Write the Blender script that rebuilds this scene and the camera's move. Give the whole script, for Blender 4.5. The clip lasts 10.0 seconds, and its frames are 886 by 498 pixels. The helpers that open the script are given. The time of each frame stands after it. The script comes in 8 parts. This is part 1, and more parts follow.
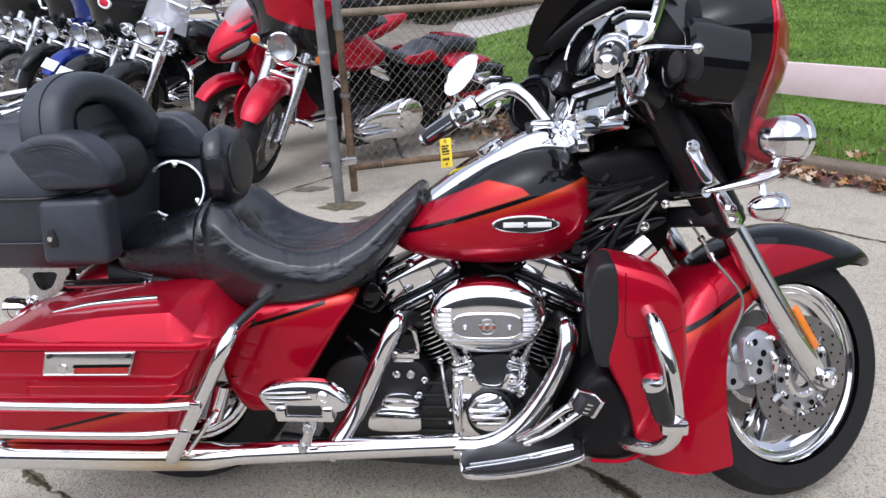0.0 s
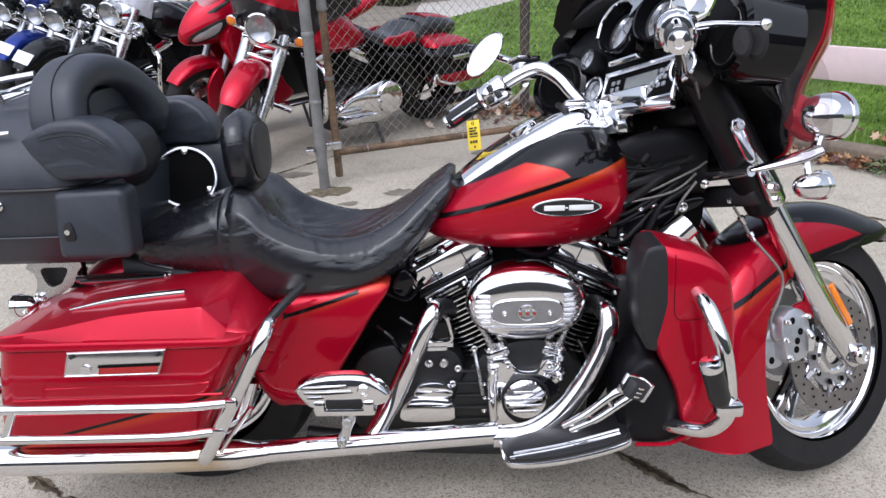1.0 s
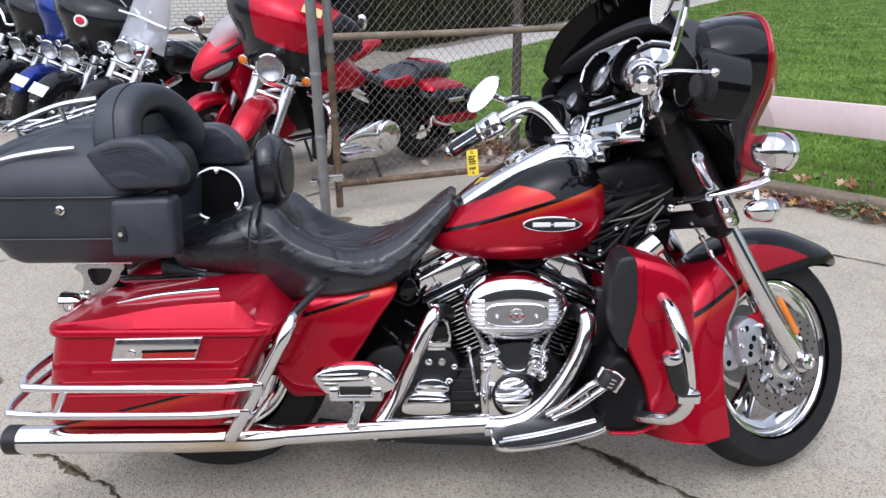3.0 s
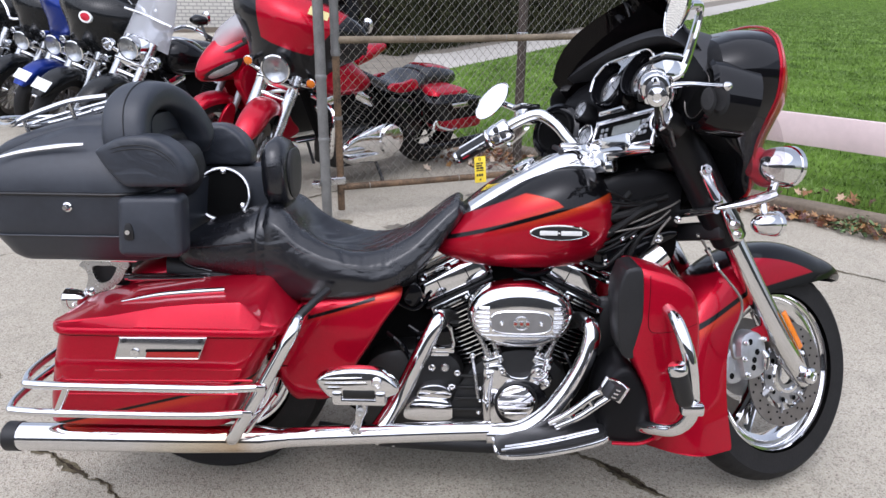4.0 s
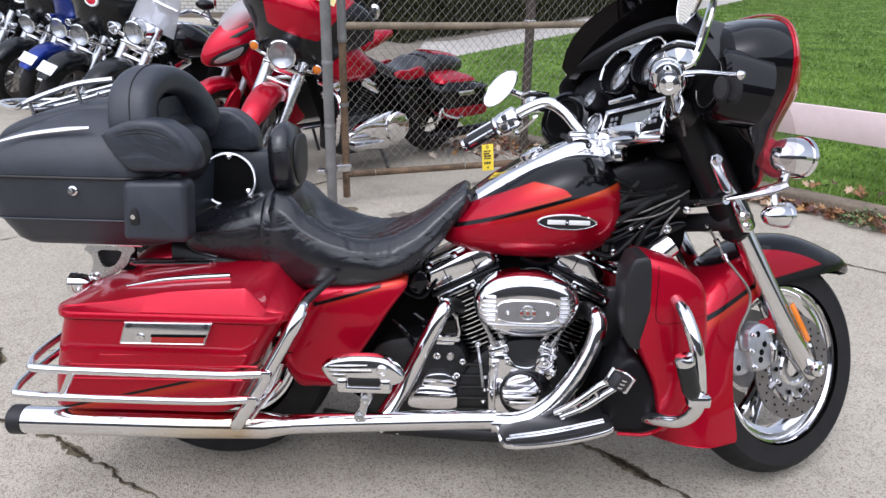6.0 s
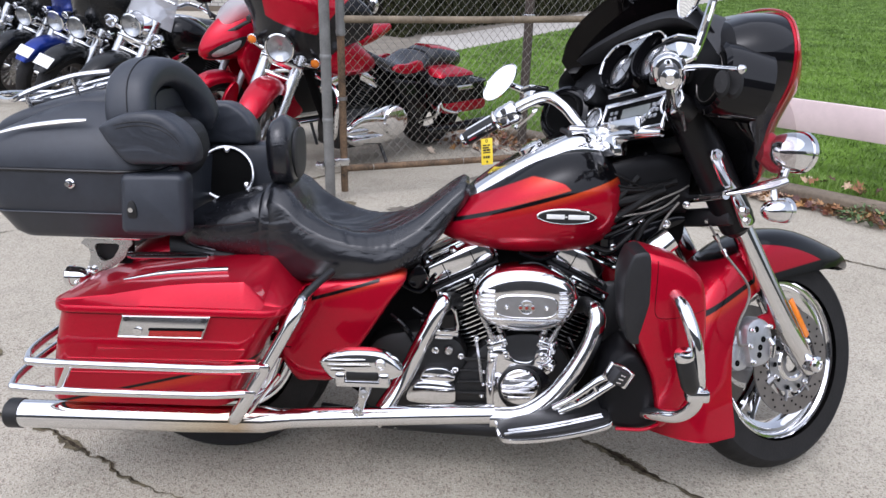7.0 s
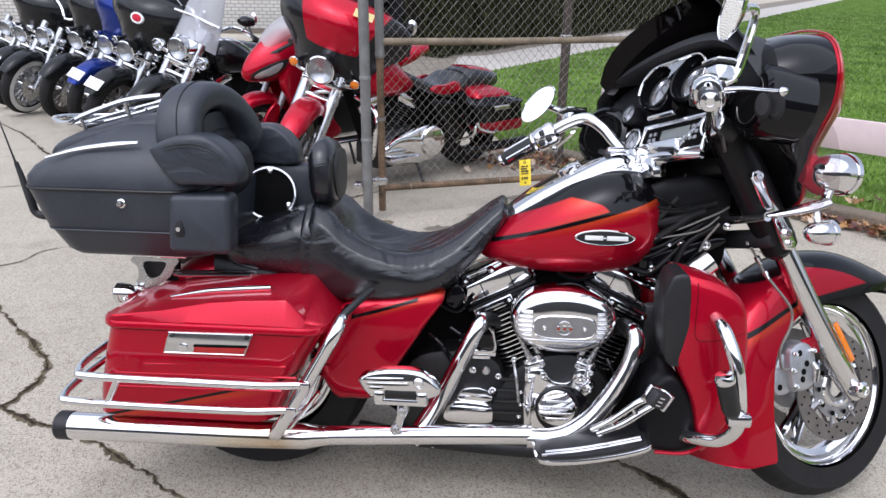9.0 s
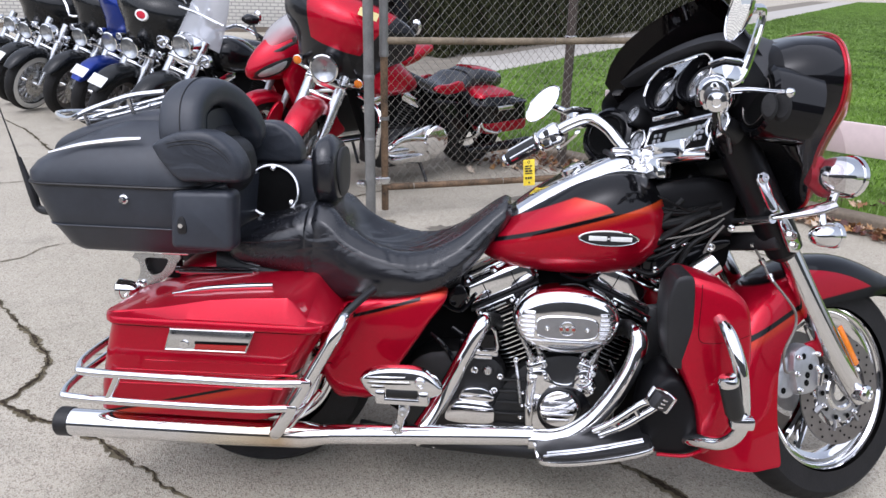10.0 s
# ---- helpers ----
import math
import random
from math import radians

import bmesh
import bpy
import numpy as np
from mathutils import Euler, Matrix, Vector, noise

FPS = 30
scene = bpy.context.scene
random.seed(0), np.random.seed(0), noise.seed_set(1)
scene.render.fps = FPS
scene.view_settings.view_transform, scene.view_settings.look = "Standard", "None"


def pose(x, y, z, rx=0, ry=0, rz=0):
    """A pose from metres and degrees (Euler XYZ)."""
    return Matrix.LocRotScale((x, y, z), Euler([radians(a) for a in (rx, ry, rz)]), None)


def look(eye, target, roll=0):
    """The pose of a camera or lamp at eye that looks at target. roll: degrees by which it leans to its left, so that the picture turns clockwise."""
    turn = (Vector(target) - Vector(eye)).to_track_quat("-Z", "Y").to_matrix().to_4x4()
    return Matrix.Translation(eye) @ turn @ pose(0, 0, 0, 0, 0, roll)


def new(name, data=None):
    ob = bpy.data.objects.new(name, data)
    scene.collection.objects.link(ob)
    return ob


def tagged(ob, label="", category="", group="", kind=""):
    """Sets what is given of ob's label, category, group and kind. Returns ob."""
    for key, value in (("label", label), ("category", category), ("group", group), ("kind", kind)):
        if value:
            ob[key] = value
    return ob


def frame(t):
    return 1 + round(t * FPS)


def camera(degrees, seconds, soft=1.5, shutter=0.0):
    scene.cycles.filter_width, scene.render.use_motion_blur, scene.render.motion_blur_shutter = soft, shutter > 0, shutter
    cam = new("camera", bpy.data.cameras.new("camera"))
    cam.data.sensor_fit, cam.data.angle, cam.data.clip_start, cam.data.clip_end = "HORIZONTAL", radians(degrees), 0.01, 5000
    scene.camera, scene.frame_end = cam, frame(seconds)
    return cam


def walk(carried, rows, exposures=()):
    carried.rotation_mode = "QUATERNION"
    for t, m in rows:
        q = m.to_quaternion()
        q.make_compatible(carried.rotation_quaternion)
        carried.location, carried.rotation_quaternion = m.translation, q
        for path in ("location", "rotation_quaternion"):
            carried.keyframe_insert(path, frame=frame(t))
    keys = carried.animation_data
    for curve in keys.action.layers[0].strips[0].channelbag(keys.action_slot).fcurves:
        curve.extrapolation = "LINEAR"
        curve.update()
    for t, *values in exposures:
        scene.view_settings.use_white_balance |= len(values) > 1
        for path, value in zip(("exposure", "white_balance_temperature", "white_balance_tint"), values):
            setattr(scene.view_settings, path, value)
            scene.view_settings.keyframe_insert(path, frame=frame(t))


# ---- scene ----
cam = camera(63.2, 10.0)
PATH = [
    (0, (0.076, 0.412, 1.371), (-0.011, 2.256, 0.601), -2.9),
    (0.5, (-0.027, 0.484, 1.354), (-0.105, 2.321, 0.567), -3.4),
    (1, (-0.109, 0.458, 1.365), (-0.08, 2.284, 0.548), -2.7),
    (1.5, (-0.243, 0.325, 1.387), (-0.074, 2.162, 0.616), -1.8),
    (2, (-0.222, 0.265, 1.395), (-0.017, 2.127, 0.694), -0.7),
    (2.5, (-0.164, 0.223, 1.378), (-0.04, 2.085, 0.658), -0.9),
    (3, (-0.154, 0.198, 1.386), (-0.085, 2.067, 0.679), -0.9),
    (3.2, (-0.162, 0.196, 1.392), (-0.108, 2.07, 0.696), -0.7),
    (4.5, (-0.183, 0.209, 1.385), (-0.088, 2.082, 0.691), 1.2),
    (5, (-0.186, 0.218, 1.383), (-0.098, 2.082, 0.662), 1.3),
    (5.5, (-0.187, 0.21, 1.384), (-0.117, 2.075, 0.664), 1.1),
    (7, (-0.191, 0.215, 1.379), (-0.115, 2.073, 0.642), 1.4),
    (7.5, (-0.194, 0.217, 1.378), (-0.106, 2.076, 0.644), 1.6),
    (8, (-0.198, 0.212, 1.38), (-0.135, 2.068, 0.639), 0.6),
    (8.5, (-0.199, 0.205, 1.39), (-0.164, 2.073, 0.675), 0.1),
    (9, (-0.2, 0.2, 1.39), (-0.222, 2.076, 0.699), 0.7),
    (9.5, (-0.204, 0.204, 1.387), (-0.239, 2.085, 0.707), 1.0),
    (10, (-0.203, 0.206, 1.384), (-0.23, 2.083, 0.694), 1.2),
]
walk(cam, [(t, look(eye, target, roll)) for t, eye, target, roll in PATH], exposures=[(0.0, 0.46, 5820, 15), (10.0, 0.46, 5820, 15)])

# ---- sky and sun: a bright overcast day ----
SUN_ELEVATION, SUN_TURN = radians(62), radians(200)
world = bpy.data.worlds.new("overcast_sky")
scene.world = world
world.use_nodes = True
wt = world.node_tree
wt.nodes.clear()
w_out = wt.nodes.new("ShaderNodeOutputWorld")
w_bg = wt.nodes.new("ShaderNodeBackground")
w_sky = wt.nodes.new("ShaderNodeTexSky")
w_sky.sky_type = "NISHITA"
w_sky.sun_disc = False
w_sky.sun_elevation, w_sky.sun_rotation = SUN_ELEVATION, SUN_TURN
w_sky.dust_density, w_sky.air_density, w_sky.ozone_density = 4.0, 1.2, 1.0
w_hsv = wt.nodes.new("ShaderNodeHueSaturation")
w_hsv.inputs["Saturation"].default_value = 0.34
w_bg.inputs["Strength"].default_value = 0.15
wt.links.new(w_sky.outputs[0], w_hsv.inputs["Color"])
wt.links.new(w_hsv.outputs[0], w_bg.inputs[0])
wt.links.new(w_bg.outputs[0], w_out.inputs[0])

sun = new("sun", bpy.data.lights.new("sun", "SUN"))
sun.data.energy, sun.data.angle, sun.data.color = 1.5, radians(130), (1.0, 0.98, 0.96)
sun.matrix_world = look((0, 0, 20), (-math.sin(SUN_TURN) * 10, -math.cos(SUN_TURN) * 10, 20 - 10 * math.tan(SUN_ELEVATION)))

# ---- materials ----
MATS = {}


def mat(name, color, rough=0.5, metal=0.0, coat=0.0, noise_scale=0.0, noise_amount=0.0, bump=0.0, bump_scale=200.0, ior=1.45, rough_var=0.0, tint=None, folds=0.0):
    """A procedural surface: base colour broken up at two scales, roughness variation and fine relief."""
    m = bpy.data.materials.new(name)
    m.use_nodes = True
    nt = m.node_tree
    b = nt.nodes["Principled BSDF"]
    b.inputs["Base Color"].default_value = (*color, 1)
    b.inputs["Roughness"].default_value = rough
    b.inputs["Metallic"].default_value = metal
    b.inputs["IOR"].default_value = ior
    b.inputs["Coat Weight"].default_value = coat
    b.inputs["Coat Roughness"].default_value = 0.03
    co = nt.nodes.new("ShaderNodeTexCoord")
    if noise_amount:
        big, small = nt.nodes.new("ShaderNodeTexNoise"), nt.nodes.new("ShaderNodeTexNoise")
        big.inputs["Scale"].default_value, small.inputs["Scale"].default_value = noise_scale, noise_scale * 9
        big.inputs["Detail"].default_value = 6
        small.inputs["Detail"].default_value = 4
        for n in (big, small):
            nt.links.new(co.outputs["Object"], n.inputs["Vector"])
        add = nt.nodes.new("ShaderNodeMath")
        add.operation = "MULTIPLY_ADD"
        add.inputs[1].default_value = 0.6
        nt.links.new(small.outputs["Fac"], add.inputs[0])
        nt.links.new(big.outputs["Fac"], add.inputs[2])
        ramp = nt.nodes.new("ShaderNodeMapRange")
        ramp.inputs["From Min"].default_value, ramp.inputs["From Max"].default_value = 0.5, 1.1
        nt.links.new(add.outputs[0], ramp.inputs[0])
        mix = nt.nodes.new("ShaderNodeMix")
        mix.data_type = "RGBA"
        dark = tuple(max(0.0, c * (1 - noise_amount)) for c in color)
        light = tuple(min(1.0, c * (1 + noise_amount * 0.6)) for c in (tint or color))
        mix.inputs[6].default_value, mix.inputs[7].default_value = (*dark, 1), (*light, 1)
        nt.links.new(ramp.outputs[0], mix.inputs[0])
        nt.links.new(mix.outputs[2], b.inputs["Base Color"])
        if rough_var:
            rr = nt.nodes.new("ShaderNodeMapRange")
            rr.inputs["From Min"].default_value, rr.inputs["From Max"].default_value = 0.4, 1.1
            rr.inputs["To Min"].default_value, rr.inputs["To Max"].default_value = max(0.0, rough - rough_var), rough + rough_var
            nt.links.new(add.outputs[0], rr.inputs[0])
            nt.links.new(rr.outputs[0], b.inputs["Roughness"])
    if bump:
        n = nt.nodes.new("ShaderNodeTexNoise")
        n.inputs["Scale"].default_value, n.inputs["Detail"].default_value = bump_scale, 5
        nt.links.new(co.outputs["Object"], n.inputs["Vector"])
        bn = nt.nodes.new("ShaderNodeBump")
        bn.inputs["Strength"].default_value, bn.inputs["Distance"].default_value = bump, 0.002
        nt.links.new(n.outputs["Fac"], bn.inputs["Height"])
        nt.links.new(bn.outputs[0], b.inputs["Normal"])
        if folds:
            fold, warp = nt.nodes.new("ShaderNodeTexNoise"), nt.nodes.new("ShaderNodeMapping")
            warp.inputs["Scale"].default_value = (1.0, 0.35, 1.6)
            fold.inputs["Scale"].default_value, fold.inputs["Detail"].default_value = 10, 2
            fold.inputs["Distortion"].default_value = 1.2
            nt.links.new(co.outputs["Object"], warp.inputs["Vector"])
            nt.links.new(warp.outputs[0], fold.inputs["Vector"])
            b2 = nt.nodes.new("ShaderNodeBump")
            b2.inputs["Strength"].default_value, b2.inputs["Distance"].default_value = folds, 0.012
            nt.links.new(fold.outputs["Fac"], b2.inputs["Height"])
            nt.links.new(b2.outputs[0], bn.inputs["Normal"])
    MATS[name] = m
    return m


def half_space(nt, sep, ax, ay, az, c, soft):
    """A mask: 1 where ax*x + ay*y + az*z > c, in the thing's own metres."""
    last = None
    for k, axis in zip((ax, ay, az), "XYZ"):
        if not k:
            continue
        n = nt.nodes.new("ShaderNodeMath")
        n.operation = "MULTIPLY_ADD"
        n.inputs[1].default_value = k
        n.inputs[2].default_value = 0.0
        nt.links.new(sep.outputs[axis], n.inputs[0])
        if last:
            nt.links.new(last.outputs[0], n.inputs[2])
        last = n
    r = nt.nodes.new("ShaderNodeMapRange")
    r.interpolation_type = "SMOOTHSTEP"
    r.inputs["From Min"].default_value, r.inputs["From Max"].default_value = c - soft, c + soft
    nt.links.new(last.outputs[0], r.inputs[0])
    return r


def ellipse_mask(nt, sep, cx, cz, rx, rz, soft, slope=0.0):
    """A mask: 1 inside an ellipse drawn in the side view (x, z), sheared by slope."""
    def op(kind, a, b):
        n = nt.nodes.new("ShaderNodeMath")
        n.operation = kind
        for i, v in enumerate((a, b)):
            if isinstance(v, (int, float)):
                n.inputs[i].default_value = v
            else:
                nt.links.new(v, n.inputs[i])
        return n.outputs[0]
    dx = op("SUBTRACT", sep.outputs["X"], cx)
    dz = op("SUBTRACT", op("SUBTRACT", sep.outputs["Z"], cz), op("MULTIPLY", dx, slope))
    d = op("ADD", op("POWER", op("DIVIDE", op("ABSOLUTE", dx, 0), rx), 2.0), op("POWER", op("DIVIDE", op("ABSOLUTE", dz, 0), rz), 2.0))
    r = nt.nodes.new("ShaderNodeMapRange")
    r.interpolation_type = "SMOOTHSTEP"
    r.inputs["From Min"].default_value, r.inputs["From Max"].default_value = 1 + soft, 1 - soft
    nt.links.new(d, r.inputs[0])
    return r


RED, ORANGE, BLACK = (0.41, 0.004, 0.020), (0.60, 0.085, 0.014), (0.006, 0.006, 0.007)


def paint(name, base, layers):
    """Candy lacquer over metal flake with graphics. layers: (colour, mask builder) from the bottom up."""
    m = bpy.data.materials.new(name)
    m.use_nodes = True
    nt = m.node_tree
    b = nt.nodes["Principled BSDF"]
    co = nt.nodes.new("ShaderNodeTexCoord")
    sep = nt.nodes.new("ShaderNodeSeparateXYZ")
    nt.links.new(co.outputs["Object"], sep.inputs[0])
    flake = nt.nodes.new("ShaderNodeTexNoise")
    flake.inputs["Scale"].default_value, flake.inputs["Detail"].default_value = 700, 2
    nt.links.new(co.outputs["Object"], flake.inputs["Vector"])
    fr = nt.nodes.new("ShaderNodeMapRange")
    fr.inputs["From Min"].default_value, fr.inputs["From Max"].default_value = 0.3, 0.75
    fr.inputs["To Min"].default_value, fr.inputs["To Max"].default_value = 0.8, 1.3
    nt.links.new(flake.outputs["Fac"], fr.inputs[0])
    last = nt.nodes.new("ShaderNodeRGB")
    last.outputs[0].default_value = (*base, 1)
    last = last.outputs[0]
    for colour, build in layers:
        mix = nt.nodes.new("ShaderNodeMix")
        mix.data_type = "RGBA"
        mix.inputs[7].default_value = (*colour, 1)
        nt.links.new(last, mix.inputs[6])
        nt.links.new(build(nt, sep).outputs[0], mix.inputs[0])
        last = mix.outputs[2]
    mul = nt.nodes.new("ShaderNodeMix")
    mul.data_type, mul.blend_type = "RGBA", "MULTIPLY"
    mul.inputs[0].default_value = 1.0
    nt.links.new(last, mul.inputs[6])
    nt.links.new(fr.outputs[0], mul.inputs[7])
    nt.links.new(mul.outputs[2], b.inputs["Base Color"])
    b.inputs["Metallic"].default_value = 0.55
    b.inputs["Roughness"].default_value = 0.34
    b.inputs["Specular IOR Level"].default_value = 0.0
    b.inputs["Coat IOR"].default_value = 1.38
    b.inputs["Coat Weight"].default_value = 0.75
    b.inputs["Coat Roughness"].default_value = 0.015
    MATS[name] = m
    return m


def band(ax, az, lo, hi, soft=0.002):
    """A stripe between two parallel lines of the side view."""
    def build(nt, sep):
        a, b = half_space(nt, sep, ax, 0, az, lo, soft), half_space(nt, sep, ax, 0, az, hi, soft)
        n = nt.nodes.new("ShaderNodeMath")
        n.operation = "SUBTRACT"
        n.use_clamp = True
        nt.links.new(a.outputs[0], n.inputs[0])
        nt.links.new(b.outputs[0], n.inputs[1])
        return n
    return build


def masked(first, second):
    """Where both masks hold."""
    def build(nt, sep):
        n = nt.nodes.new("ShaderNodeMath")
        n.operation = "MULTIPLY"
        nt.links.new(first(nt, sep).outputs[0], n.inputs[0])
        nt.links.new(second(nt, sep).outputs[0], n.inputs[1])
        return n
    return build


def above(ax, ay, az, c, soft=0.003):
    return lambda nt, sep: half_space(nt, sep, ax, ay, az, c, soft)


def oval(cx, cz, rx, rz, slope=0.0, soft=0.05):
    return lambda nt, sep: ellipse_mask(nt, sep, cx, cz, rx, rz, soft, slope)


CHROME = mat("chrome", (0.78, 0.78, 0.79), 0.06, 1.0, noise_scale=14, noise_amount=0.05, rough_var=0.03)
DISC_STEEL = mat("disc_steel", (0.24, 0.22, 0.205), 0.42, 0.85, noise_scale=30, noise_amount=0.2, rough_var=0.08)
DULL_CHROME = mat("brushed_metal", (0.58, 0.58, 0.58), 0.26, 1.0, noise_scale=20, noise_amount=0.07, rough_var=0.08, bump=0.1, bump_scale=400)
DASH_MATT = mat("dash_matt", (0.026, 0.026, 0.028), 0.55, noise_scale=14, noise_amount=0.2, bump=0.15, bump_scale=500)
ALU = mat("cast_aluminium", (0.42, 0.42, 0.43), 0.42, 0.9, noise_scale=25, noise_amount=0.2, bump=0.25, bump_scale=300)
LEATHER = mat("black_leather", (0.008, 0.0085, 0.011), 0.23, ior=1.6, noise_scale=10, noise_amount=0.3, bump=0.14, bump_scale=420, rough_var=0.07, folds=0.30)
SMOOTH_VINYL = mat("smooth_vinyl", (0.030, 0.034, 0.043), 0.37, noise_scale=7, noise_amount=0.25, bump=0.22, bump_scale=500, rough_var=0.06)
CUSHION = mat("dull_cushion", (0.013, 0.014, 0.017), 0.50, noise_scale=7, noise_amount=0.25, bump=0.22, bump_scale=500, rough_var=0.06, folds=0.25)
PAD_VINYL = mat("creased_vinyl", (0.029, 0.033, 0.042), 0.36, noise_scale=7, noise_amount=0.25, bump=0.22, bump_scale=500, rough_var=0.06, folds=0.40)
RUBBER = mat("tyre_rubber", (0.013, 0.0125, 0.0125), 0.72, ior=1.35, noise_scale=18, noise_amount=0.35, bump=0.4, bump_scale=150)
BLACK_PLASTIC = mat("black_plastic", (0.012, 0.012, 0.013), 0.45, noise_scale=12, noise_amount=0.3, bump=0.1, bump_scale=600)
WRINKLE = mat("wrinkle_black", (0.010, 0.010, 0.010), 0.36, noise_scale=40, noise_amount=0.3, bump=0.5, bump_scale=700)
GLOSS_BLACK = mat("gloss_black", (0.005, 0.005, 0.006), 0.045, ior=1.37, noise_scale=5, noise_amount=0.2)
SLEEVE = mat("satin_sleeve", (0.008, 0.008, 0.009), 0.30, ior=1.30, noise_scale=20, noise_amount=0.25, bump=0.06, bump_scale=500)
HOSE_BLACK = mat("hose_black", (0.007, 0.007, 0.007), 0.40, ior=1.30, noise_scale=30, noise_amount=0.3, bump=0.1, bump_scale=400)
HOSE_GREY = mat("hose_grey", (0.20, 0.19, 0.17), 0.4, 0.3, noise_scale=40, noise_amount=0.2)
LINER = mat("liner_black", (0.007, 0.007, 0.008), 0.42, ior=1.25, noise_scale=8, noise_amount=0.25)
BRIGHT_RING = mat("polished_ring", (0.86, 0.86, 0.87), 0.22, 1.0, noise_scale=30, noise_amount=0.06)
# near-black for dark parts, holes and seams, and for shade in deep gaps
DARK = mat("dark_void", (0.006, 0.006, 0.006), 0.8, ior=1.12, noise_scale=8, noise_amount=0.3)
AMBER = mat("amber_lens", (0.75, 0.20, 0.01), 0.18, coat=0.6, noise_scale=60, noise_amount=0.15)
RED_LENS = mat("red_lens", (0.35, 0.01, 0.01), 0.15, coat=0.6, noise_scale=60, noise_amount=0.15)
WHITE_PAINT = mat("white_enamel", (0.75, 0.75, 0.73), 0.3, noise_scale=30, noise_amount=0.06)
YELLOW = mat("yellow_card", (0.75, 0.55, 0.03), 0.6, noise_scale=30, noise_amount=0.12)
PALE_YELLOW = mat("pale_yellow_paper", (0.72, 0.62, 0.28), 0.7, noise_scale=25, noise_amount=0.1)
INK = mat("dark_ink", (0.03, 0.025, 0.01), 0.6, noise_scale=80, noise_amount=0.2)
GAUGE = mat("gauge_face", (0.60, 0.61, 0.62), 0.35, 0.3, noise_scale=40, noise_amount=0.15)
SCREEN = mat("lcd_screen", (0.16, 0.17, 0.16), 0.2, coat=0.5, noise_scale=10, noise_amount=0.1)
STEEL_PIPE = mat("galvanised_pipe", (0.20, 0.20, 0.192), 0.55, 0.35, noise_scale=12, noise_amount=0.35, bump=0.3, bump_scale=120, rough_var=0.12)
RUST = mat("rusty_pipe", (0.095, 0.080, 0.060), 0.8, 0.1, noise_scale=9, noise_amount=0.75, bump=0.5, bump_scale=160, tint=(0.165, 0.105, 0.060))
OLD_WHITE = mat("faded_white_board", (0.66, 0.53, 0.52), 0.75, noise_scale=3, noise_amount=0.10, bump=0.4, bump_scale=70, rough_var=0.08)
STAIN = mat("oil_stain", (0.17, 0.15, 0.12), 0.8, noise_scale=12, noise_amount=0.5, bump=0.3, bump_scale=200)
OLD_WOOD = mat("weathered_rail", (0.20, 0.16, 0.11), 0.8, noise_scale=8, noise_amount=0.5, bump=0.4, bump_scale=120)
WIRE = mat("chain_wire", (0.27, 0.255, 0.225), 0.42, 0.75, noise_scale=30, noise_amount=0.4)
KERB = mat("kerb_concrete", (0.165, 0.132, 0.096), 0.9, noise_scale=6, noise_amount=0.45, bump=0.6, bump_scale=90)
PATHWAY = mat("path_concrete", (0.40, 0.375, 0.335), 0.9, noise_scale=1.2, noise_amount=0.18, bump=0.3, bump_scale=120)
SOIL = mat("soil", (0.10, 0.075, 0.05), 0.95, noise_scale=9, noise_amount=0.5, bump=0.6, bump_scale=80)
BLADE = mat("grass_blade", (0.090, 0.176, 0.024), 0.6, noise_scale=1.3, noise_amount=0.5, tint=(0.150, 0.232, 0.046))
LAWN = mat("lawn_ground", (0.068, 0.126, 0.018), 0.95, noise_scale=1.3, noise_amount=0.45, bump=0.5, bump_scale=60, ior=1.08, tint=(0.10, 0.17, 0.026))
HEDGE = mat("hedge_leaf", (0.020, 0.029, 0.011), 0.75, ior=1.2, noise_scale=2.5, noise_amount=0.6, tint=(0.042, 0.043, 0.019))
CRACK_CORE = mat("crack_shadow", (0.034, 0.027, 0.020), 0.95, ior=1.1, noise_scale=60, noise_amount=0.8, bump=0.9, bump_scale=200, tint=(0.06, 0.047, 0.034))
CRACK = mat("crack_dirt", (0.075, 0.056, 0.038), 0.95, noise_scale=30, noise_amount=0.8, bump=0.9, bump_scale=200, tint=(0.15, 0.125, 0.075))
BLUE_PAINT = paint("blue_lacquer", (0.010, 0.028, 0.19), [])
BLACK_PAINT = paint("black_lacquer", BLACK, [])
RED_PAINT = paint("red_lacquer", RED, [])
TANK_PAINT = paint("tank_lacquer", RED, [
    (ORANGE, masked(band(-0.325, 1.0, 0.492, 0.520, 0.016), above(1.0, 0, 0, 0.88, 0.20))),
    (ORANGE, masked(above(-0.325, 0, 1.0, 0.545, 0.030), above(1.0, 0, 0, 0.90, 0.12))),
    (BLACK, band(-0.325, 1.0, 0.503, 0.515)),
    (BLACK, masked(above(-0.325, 0, 1.0, 0.511, 0.002), above(-0.445, 0, 1.0, 0.471, 0.002))),
    (BLACK, masked(above(-0.325, 0, 1.0, 0.511, 0.002), above(0.42, 0, 1.0, 1.242, 0.003))),
    (BLACK, masked(above(-0.325, 0, 1.0, 0.511, 0.002), above(0.04, 0, 1.0, 0.893, 0.003))),
    (BLACK, masked(above(-0.325, 0, 1.0, 0.511, 0.002), above(0.20, 0, 1.0, 1.034, 0.003))),
    (BLACK, masked(above(-0.325, 0, 1.0, 0.511, 0.002), above(0.90, 0, 1.0, 1.698, 0.003))),
])
EMBER = tuple(0.55 * a + 0.45 * b for a, b in zip(RED, ORANGE))
